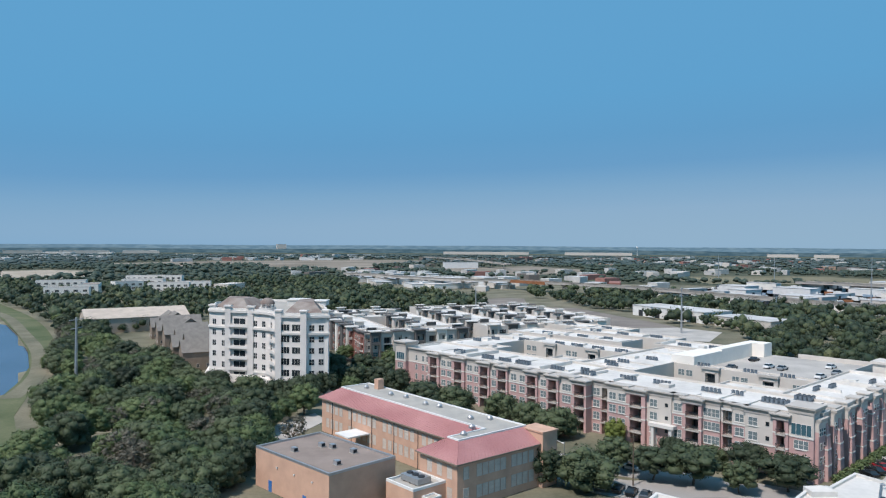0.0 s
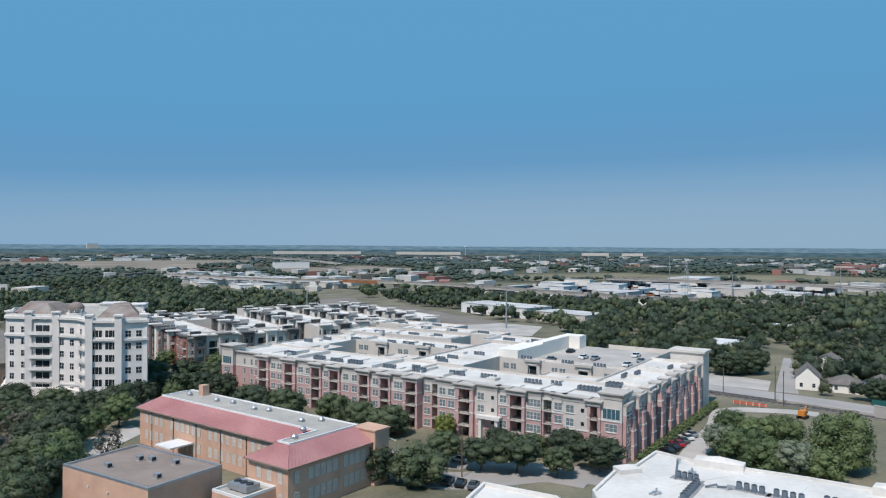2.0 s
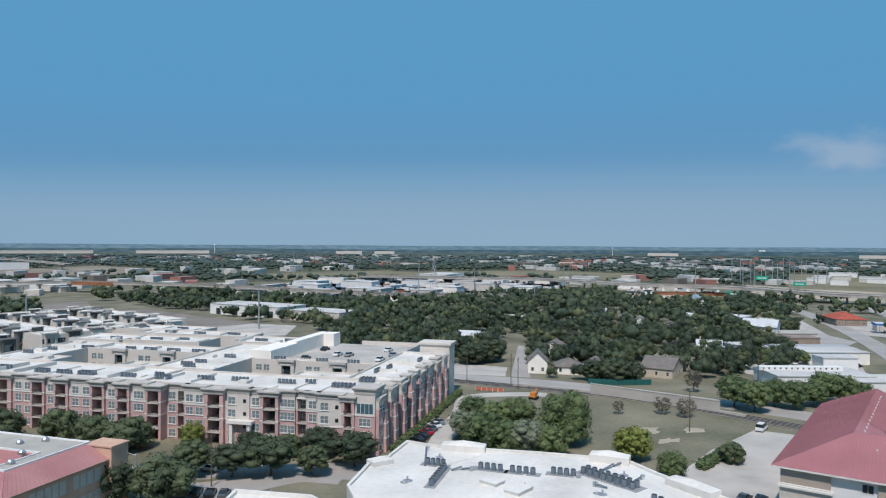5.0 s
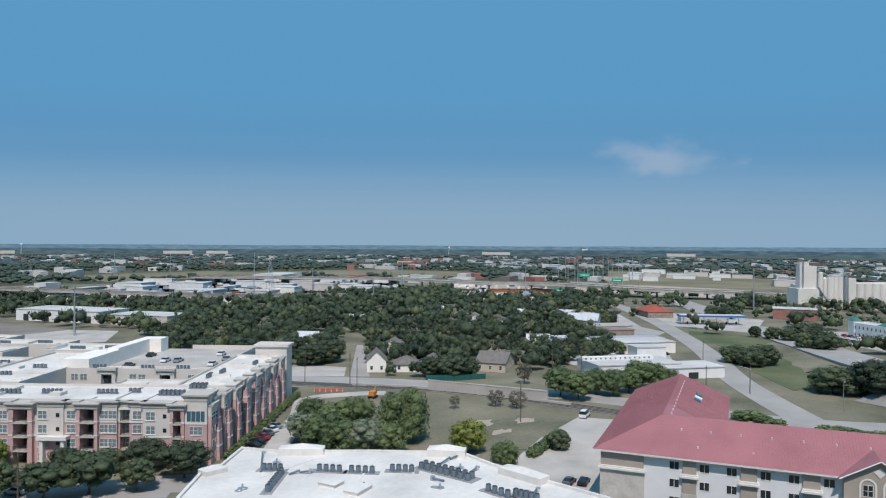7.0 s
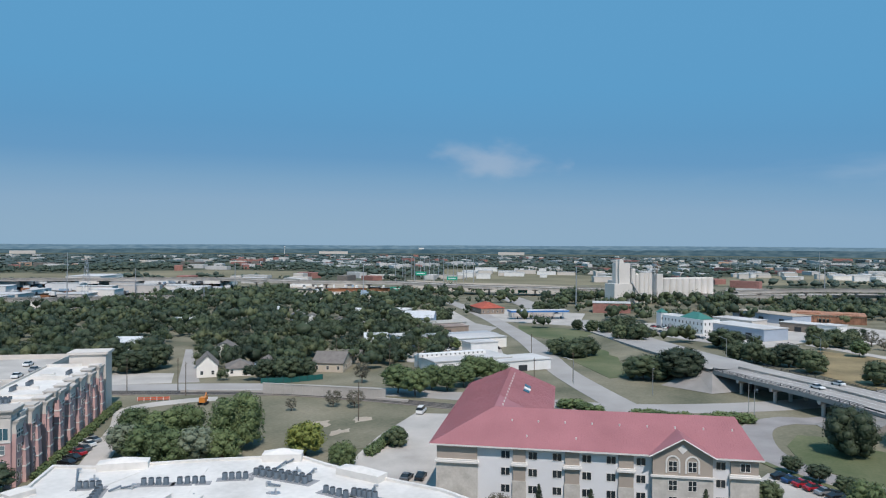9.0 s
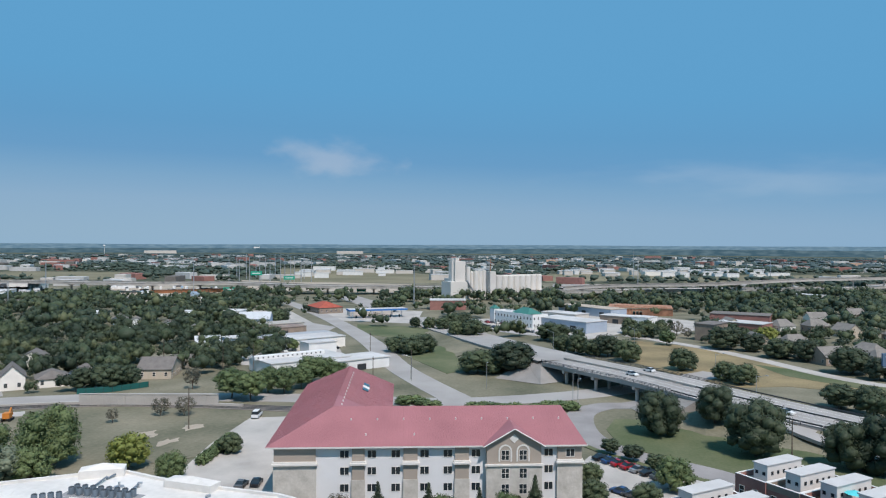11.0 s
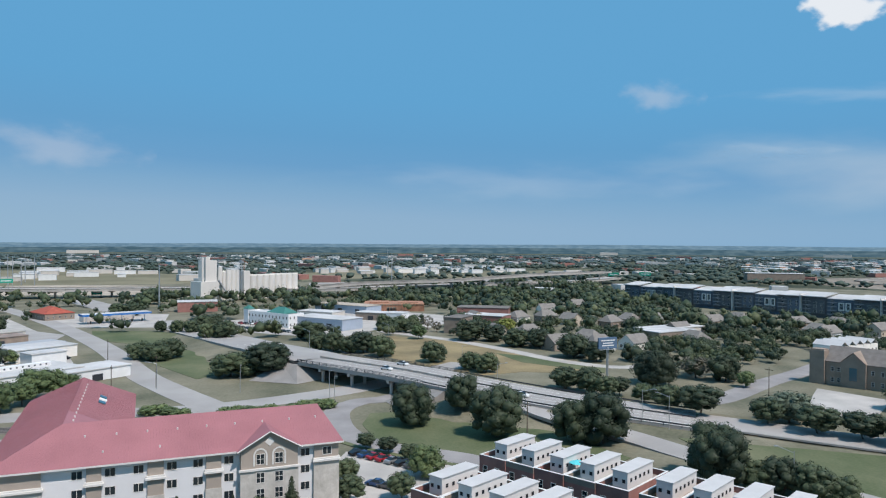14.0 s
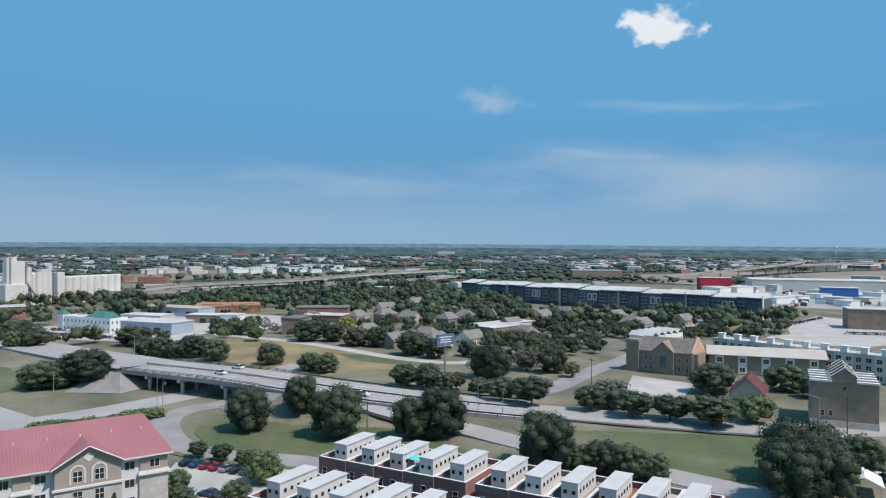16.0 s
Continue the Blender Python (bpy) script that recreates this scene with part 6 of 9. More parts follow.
# ---------------------------------------------------------------- church, halls and terrace on the main road
ch0, ch1 = (262.7, -136.5), (243.1, -155.0)
m_ch = along(ch0, (ch0[0] + (ch1[0] - ch0[0]), ch1[1]))
CL = dist2(ch0, ch1)
church = thing("church", "brown brick church with grey roof, corner tower and arched window", "church", m_ch)
part("wall", Form().box(0, 0, 0, CL, 16, 8.5), DARKBRICK, church)
part("roof", gable_form(4, 0, CL - 2, 16, 8.5, 4.6, over=0.3), SHINGLE, church)
part("tower", Form().box(-0.5, -1, 0, 4.5, 4, 12).box(-0.2, -0.7, 12, 4.2, 3.7, 12.5), DARKBRICK, church)
part("end_wall", Form().box(CL - 2.4, -0.4, 0, CL - 1.6, 16.4, 9).face((CL - 2.4, -0.4, 9), (CL - 1.6, -0.4, 9), (CL - 1.6, 8, 14.2), (CL - 2.4, 8, 14.2)).face((CL - 1.6, 16.4, 9), (CL - 2.4, 16.4, 9), (CL - 2.4, 8, 14.2), (CL - 1.6, 8, 14.2)).face((CL - 2.4, 16.4, 9), (CL - 2.4, -0.4, 9), (CL - 2.4, 8, 14.2)).face((CL - 1.6, -0.4, 9), (CL - 1.6, 16.4, 9), (CL - 1.6, 8, 14.2)), TANBRICK, church)
gx = CL * 0.52
part("gable_bay", Form().box(gx - 4, -1.2, 0, gx + 4, 2, 8.8).face((gx - 4, -1.2, 8.8), (gx + 4, -1.2, 8.8), (gx, -1.2, 12.2)).face((gx - 4.3, -1.5, 8.6), (gx, -1.5, 12.5), (gx, 8, 12.5), (gx - 4.3, 2, 8.6)).face((gx, -1.5, 12.5), (gx + 4.3, -1.5, 8.6), (gx + 4.3, 2, 8.6), (gx, 8, 12.5)), DARKBRICK, church)
part("arched_window", Form().box(gx - 1.2, -1.3, 2.5, gx + 1.2, -1.19, 6.0).prism([(gx - 1.2, -1.3), (gx + 1.2, -1.3), (gx + 1.2, -1.19), (gx - 1.2, -1.19)], 6.0, 7.0), BLUEGLASS, church)
windows(church, (0, 0), (CL, 0), W_SINGLE, (1.2, 5.0), [7, 9, CL - 4, CL - 7])
reserve(world_poly(m_ch, [(0, -2), (CL, -2), (CL, 17), (0, 17)]), 3)
sheet("parking_lot", [(251.0, -132.4), (231.4, -146.4), (203.6, -123.0), (218.8, -111.4)], CONCRETE, "pale church car park", "car park", 0.07)
f0, f1 = (250.8, -164.6), (229.6, -199.9)
m_fh = along(f0, f1)
FL = dist2(f0, f1)
fh = thing("apartment_building", "long brick building with a shallow pale roof and tall windows", "building", m_fh)
part("wall", Form().box(0, 0, 0, FL, 13, 7.6), DARKBRICK, fh)
part("roof", gable_form(0, 0, FL, 13, 7.6, 2.4, over=0.8), mat("cream_roof", (0.47, 0.43, 0.375), 0.8, 0.1, 0.2, 3), fh)
for x in spread(FL, 7.5, 4):
    part("window_bay", Form().box(x - 1.6, -0.15, 0.3, x + 1.6, 0, 7.2), TRIMW, fh)
    windows(fh, (0, -0.15), (FL, -0.15), W_DOUBLE, (1.0, 4.6), [x])
reserve(world_poly(m_fh, [(0, -1), (FL, -1), (FL, 14), (0, 14)]), 2)
g0 = (172.5, -145.2)
g1 = (g0[0] - 0.62 * 16.5, g0[1] - 0.785 * 16.5)
m_gh = along(g0, g1)
GL = dist2(g0, g1)
gh = thing("brick_hall", "tall brown brick hall with stepped white-capped gable parapets", "building", m_gh)
part("wall", Form().box(0, 0, 0, GL, 18, 12.4), DARKBRICK, gh)
part("plinth", Form().box(-0.15, -0.15, 0, GL + 0.15, 18.1, 1.8), STONE, gh)
for i in range(5):
    y = i * 4.2
    part("gable_parapet", Form().prism([(GL * 0.32, y - 0.3), (GL * 0.68, y - 0.3), (GL * 0.68, y + 0.5), (GL * 0.32, y + 0.5)], 12.4, 14.2).face((GL * 0.32, y - 0.3, 14.2), (GL * 0.68, y - 0.3, 14.2), (GL * 0.5, y - 0.3, 16.4)).face((GL * 0.68, y + 0.5, 14.2), (GL * 0.32, y + 0.5, 14.2), (GL * 0.5, y + 0.5, 16.4)), DARKBRICK, gh)
    part("coping", Form().face((GL * 0.30, y - 0.5, 14.1), (GL * 0.5, y - 0.5, 16.6), (GL * 0.5, y + 0.7, 16.6), (GL * 0.30, y + 0.7, 14.1)).face((GL * 0.5, y - 0.5, 16.6), (GL * 0.70, y - 0.5, 14.1), (GL * 0.70, y + 0.7, 14.1), (GL * 0.5, y + 0.7, 16.6)).box(-0.3, y - 0.5, 12.4, GL * 0.32, y + 0.7, 12.9).box(GL * 0.68, y - 0.5, 12.4, GL + 0.3, y + 0.7, 12.9), TRIMW, gh)
windows(gh, (0, 0), (GL, 0), W_SINGLE, (3.0,), [3, 5])
windows(gh, (0, 0), (GL, 0), W_SMALL, (10.6,), [GL / 2])
reserve(world_poly(m_gh, [(0, 0), (GL, 0), (GL, 18), (0, 18)]), 2)
house(*(198.5, -144.5), -131, 2, 3, 10, 14, 4.6, 4.6, "house with a steep dark red gabled roof")
kiosk = thing("kiosk", "small square pavilion with a red pyramid roof", "pavilion", pose(*(225.6, -175.7), 0))
part("wall", Form().box(-1.8, -1.8, 0, 1.8, 1.8, 4.2), CREAM, kiosk)
part("roof", gable_form(-1.8, -1.8, 1.8, 1.8, 4.2, 2.2, hip=2.1), mat("brick_red_roof", (0.25, 0.09, 0.06), 0.9, 0.2), kiosk)
# terrace of white-capped town houses behind
t0, t1 = (276.2, -183.3), (216.9, -214.0)
TL = dist2(t0, t1)
m_t = along(t0, t1)
for i in range(int(TL / 7) + 4):
    b = thing("town_house", "grey town house with white chimney caps on a flat roof", "house", m_t @ pose(i * 7 + 3.5, 0, 0), "rear terrace")
    flat_block(b, [(-3.5, 0), (3.5, 0), (3.5, 11), (-3.5, 11)], 0, 9.6, STUCCO if i % 2 else CORNICE, LIGHTROOF, 0.5)
    part("chimney_cap", Form().box(-1.2, 0.2, 9.6, 1.2, 2.2, 12.2).box(-1.5, 0, 12.2, 1.5, 2.4, 12.5), WHITEPAINT, b)
    windows(b, (-3.5, 0), (3.5, 0), W_DOUBLE, (1.0, 4.2, 7.0), [1.8, 5.2])
reserve(world_poly(m_t, [(0, -1), (TL + 25, -1), (TL + 25, 12), (0, 12)]), 2)
for i in range(5):
    p = (298.6, -168.6)
    b = thing("town_house", "pale town house with a sawtooth parapet", "house", pose(p[0] + 5.5 * i * 0.5, p[1] - 5.5 * i * 0.87, 0, 0, 0, -60), "sawtooth terrace")
    part("wall", Form().box(-2.7, 0, 0, 2.7, 12, 8), CREAM, b)
    part("roof", gable_form(-2.7, 0, 2.7, 12, 8, 1.8, over=0.2, axis="y"), LIGHTROOF, b)
    windows(b, (-2.7, 0), (2.7, 0), W_SINGLE, (1.0, 4.6), [1.4, 4.0])

# long dark apartment row
r0, r1 = (635.3, -164.0), (420.5, -317.0)
RL = dist2(r0, r1)
m_r = along(r0, r1)
SLATE = mat("slate_panel", (0.12, 0.125, 0.135), 0.7, 0.2, 0.3, 3)
NAVY = mat("blue_panel", (0.12, 0.145, 0.185), 0.6, 0.2, 0.3, 3)
n_r = 15
w = RL / n_r
PALESLAB = mat("balcony_edge", (0.30, 0.31, 0.33), 0.7, 0.15, 0.4, 3)
for i in range(n_r):
    b = thing("apartment_building", "five-storey slate apartment unit with blue bays and a raked pale roof", "building", m_r @ pose(i * w, 0, 0), "slate apartment row")
    out, up = ((-2.4, 0.9), (-0.6, 0.0), (-2.4, 0.7))[i % 3]
    part("wall", Form().box(0, 0, 3.0, w, 16, 13.4 + up).box(0, 1.2, 0, w, 16, 3.0), (SLATE, NAVY, SLATE)[i % 3], b)
    z0, z1 = 13.6 + up, 16.2 + up
    part("roof", Form().face((0, out, z0 + 0.35), (w - 0.5, out, z0 + 0.35), (w - 0.5, 16, z1), (0, 16, z1)).face((0, out, z0), (0, 16, z1 - 0.35), (w - 0.5, 16, z1 - 0.35), (w - 0.5, out, z0)).box(0, out - 0.06, z0 - 0.1, w - 0.5, out, z0 + 0.4), LIGHTROOF, b)
    for z in (3.0, 5.7, 8.4, 11.1):
        part("balcony", Form().box(0.4, -1.3, z - 0.12, w * 0.36, 0, z + 0.14).box(0.4, -1.3, z + 0.14, w * 0.36, -1.22, z + 0.55), PALESLAB, b)
    part("bay", Form().box(w * 0.42, -1.0, 3, w * 0.92, 0, 12.4), (NAVY, SLATE)[i % 2], b)
    if i % 3 == 1:
        for x0, x1 in ((0.44, 0.66), (0.70, 0.90)):
            surround = Form().box(w * x0, -1.25, 6.0, w * x1, -1.0, 6.7).box(w * x0, -1.25, 10.8, w * x1, -1.0, 11.5).box(w * x0, -1.25, 6.7, w * x0 + 0.7, -1.0, 10.8).box(w * x1 - 0.7, -1.25, 6.7, w * x1, -1.0, 10.8)
            part("window_surround", surround, TRIMW, b, "white framed window surround")
    windows(b, (0, 0), (w, 0), W_DOUBLE, (3.5, 6.2, 8.9, 11.2), [w * 0.19])
    windows(b, (0, -1.0), (w, -1.0), W_DOUBLE, (3.6, 7.0, 9.3), [w * 0.55, w * 0.8])
    if i % 3 == 2:
        part("fin", Form().box(w - 0.5, -2.6, 0, w - 0.02, 16, 16.2), TRIMW, b, "white wall between two blocks")
reserve(world_poly(m_r, [(0, -2), (RL, -2), (RL, 17), (0, 17)]), 3)

# billboard on one post
bb = thing("billboard", "blue-grey billboard on a single steel post", "billboard", pose(*(270.2, -63.3), 0, 0, 0, -65))
part("post", Form().tube((0, 0, 0), (0, 0, 11.5), 0.45, n=10), STEEL, bb)
part("panel", Form().box(-4.2, -0.35, 10.8, 4.2, 0.35, 15.0), mat("billboard_face", (0.10, 0.16, 0.24), 0.5, 0.15), bb)
part("catwalk", Form().box(-4.3, -1.2, 10.5, 4.3, -0.35, 10.6), STEEL, bb)
for z, w in ((13.9, 3.2), (12.9, 2.4), (12.0, 2.8)):
    part("lettering", Form().box(-w, -0.39, z - 0.2, w, -0.35, z + 0.2), WHITEPAINT, bb, "white unreadable lettering bars")

# ---------------------------------------------------------------- railway beside the field
strip("rail_bed", smooth_line([(92, 290), (120, 252), (143, 220), (164, 189), (177, 166), (185, 136), (190, 110), (196, 80)]), 6.5, mat("ballast", (0.20, 0.18, 0.16), 0.95, 0.25, 0.5, 4), "brown gravel railway bed", "railway", 0.16)
for k, off_m in enumerate((-2.2, -0.75, 0.75, 2.2)):
    line = smooth_line([(92, 290), (120, 252), (143, 220), (164, 189), (177, 166), (185, 136), (190, 110), (196, 80)])
    pts = []
    for i, p in enumerate(line):
        a, b = Vector(line[max(i - 1, 0)]), Vector(line[min(i + 1, len(line) - 1)])
        u = (b - a).normalized()
        pts.append((p[0] - u.y * off_m, p[1] + u.x * off_m, 0))
    strip("rail", pts, 0.15, DARKMETAL, "dark steel rail", "railway", 0.32, 0.16, False)
wall_line = smooth_line([(158, 200), (172, 178), (181, 152), (187, 128)])
strip("kerb_wall", wall_line, 0.8, CONCRETE, "low concrete wall along the railway", "wall", 0.9, 0.9, False)
fence = thing("fence", "dark green mesh fence in front of gardens", "fence", pose(0, 0, 0))
for p, q in (((183.5, 189.1), (190.7, 181.3)), ((190.7, 181.3), (201.6, 176.1))):
    m = along(p, q)
    part("panel", Form().box(0, -0.05, 0, dist2(p, q), 0.05, 1.9), TEALPAINT, fence, at=m)
    for i in range(5):
        part("post", Form().tube((dist2(p, q) * i / 4, -0.08, 0), (dist2(p, q) * i / 4, -0.08, 2.0), 0.06, n=6), DARKMETAL, fence, at=m)
for i in range(5):
    p = (142.4, 199.2)
    q = (147.5, 193.4)
    bar = thing("barrier", "orange and white road barrier", "barrier", pose(p[0] + (q[0] - p[0]) * i / 4, p[1] + (q[1] - p[1]) * i / 4, 0.1, 0, 0, -40), "road barriers")
    part("board", Form().box(-1.1, -0.05, 0.7, 1.1, 0.05, 1.1).box(-1.1, -0.05, 0.2, 1.1, 0.05, 0.5), mat("barrier_orange", (0.55, 0.10, 0.05), 0.6, 0.1), bar)
    part("leg", Form().box(-0.9, -0.3, 0, -0.8, 0.3, 1.1).box(0.8, -0.3, 0, 0.9, 0.3, 1.1), WHITEPAINT, bar)
ex = thing("excavator", "small orange excavator on tracks", "excavator", pose(*(150.0, 179.2), 0.1, 0, 0, 30))
part("tracks", Form().box(-1.6, -1.2, 0, 1.6, -0.7, 0.7).box(-1.6, 0.7, 0, 1.6, 1.2, 0.7), RUBBER, ex)
part("cab", Form().box(-1.3, -0.9, 0.7, 0.9, 0.9, 2.2), mat("machine_orange", (0.55, 0.20, 0.04), 0.5, 0.1), ex)
part("arm", Form().tube((0.8, 0, 1.6), (2.6, 0, 3.0), 0.2, n=6).tube((2.6, 0, 3.0), (3.8, 0, 0.8), 0.16, n=6), mat("arm_orange", (0.55, 0.20, 0.04), 0.5, 0.1), ex)

# ---------------------------------------------------------------- lamps, poles, pylons


def street_lamp(x, y, h, turn, z=0.0, arm=3.0):
    l = thing("street_lamp", "grey steel street lamp with a long arm", "street lamp", pose(x, y, z, 0, 0, turn), "street lamps")
    part("pole", Form().tube((0, 0, 0), (0, 0, h), 0.11, 0.07, 8), STEEL, l)
    part("arm", Form().tube((0, 0, h - 0.4), (arm, 0, h + 0.5), 0.06, n=6), STEEL, l)
    part("head", Form().box(arm - 0.1, -0.18, h + 0.42, arm + 0.75, 0.18, h + 0.58), STEEL, l)


for (x, y), turn in (((231.2, 35.1), 200), ((349.2, 51.2), 60), ((302.4, 54.3), 60), ((143.1, -71.0), 60), ((362.5, 25.3), 60), ((290.2, -9.4), 240), ((246.0, -20.0), 240), ((196.4, -55.7), 240), ((240.3, 66.2), 200), ((244.0, 95.5), 120), ((221.5, 32.1), 200), ((170.3, -146.3), 60), ((25.4, 149.2), 150), ((190.9, -61.3), 60)):
    street_lamp(x, y, 9.0, turn, land(x, y))


def utility_pole(x, y, h, turn=0, z=0.0):
    p = thing("utility_pole", "brown wooden utility pole with a cross-arm", "utility pole", pose(x, y, z, 0, 0, turn), "utility poles")
    part("pole", Form().tube((0, 0, 0), (0, 0, h), 0.16, 0.11, 7), BARK, p)
    part("cross_arm", Form().box(-1.3, -0.07, h - 0.9, 1.3, 0.07, h - 0.72), BARK, p)


for x, y in ((39.7, 149.0), (155.4, 194.1), (159.1, 202.7), (159.8, 126.3), (227.0, 103.1), (286.5, 131.5), (246.9, 96.8), (149.9, 217.0), (229.4, -105.5), (235.0, 197.8), (237.2, 157.8), (227.8, 164.8), (161.2, -147.1), (177.5, -21.9)):
    utility_pole(x, y, 11, 40, land(x, y))


def steel_pole(x, y, h, label="tall grey steel transmission pole", arms=True):
    p = thing("transmission_pole", label, "pole", pose(x, y, 0, 0, 0, 40), "tall poles")
    part("pole", Form().tube((0, 0, 0), (0, 0, h), 0.6, 0.3, 10), STEEL, p)
    if arms:
        part("arm", Form().tube((-2.4, 0, h - 1.2), (2.4, 0, h - 0.6), 0.12, n=5).tube((-2.0, 0, h - 4.2), (2.0, 0, h - 3.6), 0.12, n=5), STEEL, p)


for (x, y), h in (((-128.2, 252.0), 23.5), ((22.8, 496.1), 20), ((135.3, 407.7), 26), ((404.6, 483.0), 20), ((581.1, 454.1), 30), ((338.8, 569.6), 26), ((525.6, 204.0), 33), ((237.5, 512.6), 14), ((435.2, 617.1), 24)):
    steel_pole(x, y, h, arms=h != 20)
for (x, y), h in (((390.4, 1020.3), 36), ((460.6, 1001.0), 34), ((609.1, 1022.8), 34), ((1034.0, 74.3), 42), ((929.4, 61.4), 36), ((1095.4, -105.8), 30), ((511.4, 563.8), 30), ((962.8, -275.1), 26)):
    steel_pole(x, y, h, "very tall grey highway light mast", False)
pyl = thing("pylon", "grey lattice transmission tower", "pylon", pose(*(335.4, 537.2), 0, 0, 0, 30))
PZ = 36
for sx in (-1, 1):
    for sy in (-1, 1):
        part("leg", Form().tube((sx * 3.2, sy * 3.2, 0), (sx * 0.6, sy * 0.6, PZ), 0.22, 0.14, 5), STEEL, pyl)
for i in range(7):
    z0, z1 = PZ * i / 7, PZ * (i + 1) / 7
    w0, w1 = 3.2 - 2.6 * i / 7, 3.2 - 2.6 * (i + 1) / 7
    part("brace", Form().tube((-w0, -w0, z0), (w1, -w1, z1), 0.12, n=4).tube((w0, -w0, z0), (-w1, -w1, z1), 0.12, n=4).tube((-w0, w0, z0), (w1, w1, z1), 0.12, n=4).tube((-w0, -w0, z0), (-w1, w1, z1), 0.12, n=4), STEEL, pyl)
part("arm", Form().tube((-4, 0, PZ - 3), (4, 0, PZ - 2.4), 0.18, n=5).tube((-3, 0, PZ - 7), (3, 0, PZ - 6.4), 0.18, n=5), STEEL, pyl)
for i in range(17):
    p, q = (788.9, 562.0), (817.2, 458.0)
    s = (i // 2) / 8
    x, y = p[0] + (q[0] - p[0]) * s + (60 if i % 2 else 0), p[1] + (q[1] - p[1]) * s + (30 if i % 2 else 0)
    steel_pole(x, y, 34 - 3 * (i % 3), "tall slim pole of a practice range net", False)

# ---------------------------------------------------------------- viaducts and far highways


def viaduct(label, line, width, gap=38, beams=CONCRETE, n=5):
    v = thing("viaduct", label, "bridge", pose(line[0][0], line[0][1], 0))
    o = Vector((line[0][0], line[0][1], 0))
    pts = [Vector(p) - o for p in smooth_line(line, n)]
    deck, side, left, right = Form(), [Form(), Form()], [], []
    for i, p in enumerate(pts):
        u = (pts[min(i + 1, len(pts) - 1)] - pts[max(i - 1, 0)]).xy.normalized()
        w = Vector((-u.y, u.x, 0)) * width / 2
        left.append(p + w)
        right.append(p - w)
    d, t = Vector((0, 0, -1.6)), Vector((0, 0, 1.0))
    for i in range(len(pts) - 1):
        a, b, c, e = right[i], right[i + 1], left[i + 1], left[i]
        deck.face(a, b, c, e).face(a + d, b + d, b, a).face(c + d, e + d, e, c).face(e + d, c + d, b + d, a + d)
        side[0].face(a, b, b + t, a + t).face(b, a, a + t, b + t)
        side[1].face(e, c, c + t, e + t).face(c, e, e + t, c + t)
    part("deck", deck, beams, v)
    for s in side:
        part("parapet", s, CONCRETE, v)
    run = gap / 2
    for a, b in zip(pts, pts[1:]):
        L = (b - a).length
        while run < L:
            p = a.lerp(b, run / L)
            if p.z > 3:
                part("pier", Form().tube((p.x, p.y, 0), (p.x, p.y, p.z - 1.5), 1.0, n=8).box(p.x - 2.2, p.y - 2.2, p.z - 3.0, p.x + 2.2, p.y + 2.2, p.z - 1.5), CONCRETE, v)
            run += gap
        run -= L
    reserve([tuple((q + o).xy) for q in right] + [tuple((q + o).xy) for q in reversed(left)], -4)
    return v


def z3(p, z):
    return (p[0], p[1], z)


long_viaduct = viaduct("long concrete viaduct on single piers above the trees", [(-128.0, 960.0, 10.0), (0.2, 812.2, 10), (78.3, 796.2, 10), (110.8, 753.5, 10), (164.6, 698.4, 10), (203.0, 646.0, 9.5), (233.7, 595.1, 9), (261.7, 555.5, 8.5), (285.2, 526.4, 8), (321.6, 525.7, 6.5), (366.7, 512.1, 5.5), (427.5, 481.4, 4.5)], 11, 26)
for p, q in zip([(78.3, 796.2)], [(110.8, 753.5)]):
    part("girder", Form().box(0, -6.0, -2.6, dist2(p, q), -5.6, 0.6).box(0, 5.6, -2.6, dist2(p, q), 6.0, 0.6), RUST, long_viaduct, "rust-brown steel girder", at=along((p[0] - (-128.0, 960.0)[0], p[1] - (-128.0, 960.0)[1]), (q[0] - (-128.0, 960.0)[0], q[1] - (-128.0, 960.0)[1]), 10.0))
viaduct("elevated concrete freeway with many piers", [z3((414.0, 833.4), 8), z3((506.8, 701.1), 9), z3((558.1, 641.7), 9), z3((576.2, 512.7), 9), z3((618.8, 440.8), 9), z3((626.6, 343.4), 8), z3((668.1, 241.9), 7), z3((669.4, 107.6), 7), z3((719.8, 36.9), 7), z3((766.6, -40.4), 7), z3((813.6, -132.0), 7), z3((933.7, -227.6), 7)], 24, 45)
viaduct("slim concrete flyover curving above the freeway", [z3((662.0, 111.8), 10), z3((690.7, 62.0), 12), z3((730.2, -17.5), 13), z3((817.4, -108.0), 15), z3((889.1, -209.1), 16)], 10, 40)
viaduct("far concrete flyover at the freeway junction", [z3((910.3, -530.6), 6), z3((972.4, -681.2), 12), z3((1057.6, -838.0), 18), z3((1165.9, -960.5), 20)], 12, 50)
viaduct("far elevated freeway across the plain", [z3((1012.4, -729.5), 14), z3((1155.1, -988.4), 15), z3((1233.3, -1214.4), 16), z3((1325.8, -1586.7), 16)], 26, 50)
viaduct("far highway bridge over the woods", [z3((-43.5, 1917.1), 14), z3((58.2, 1610.8), 14), z3((128.7, 1413.6), 10)], 14, 60)

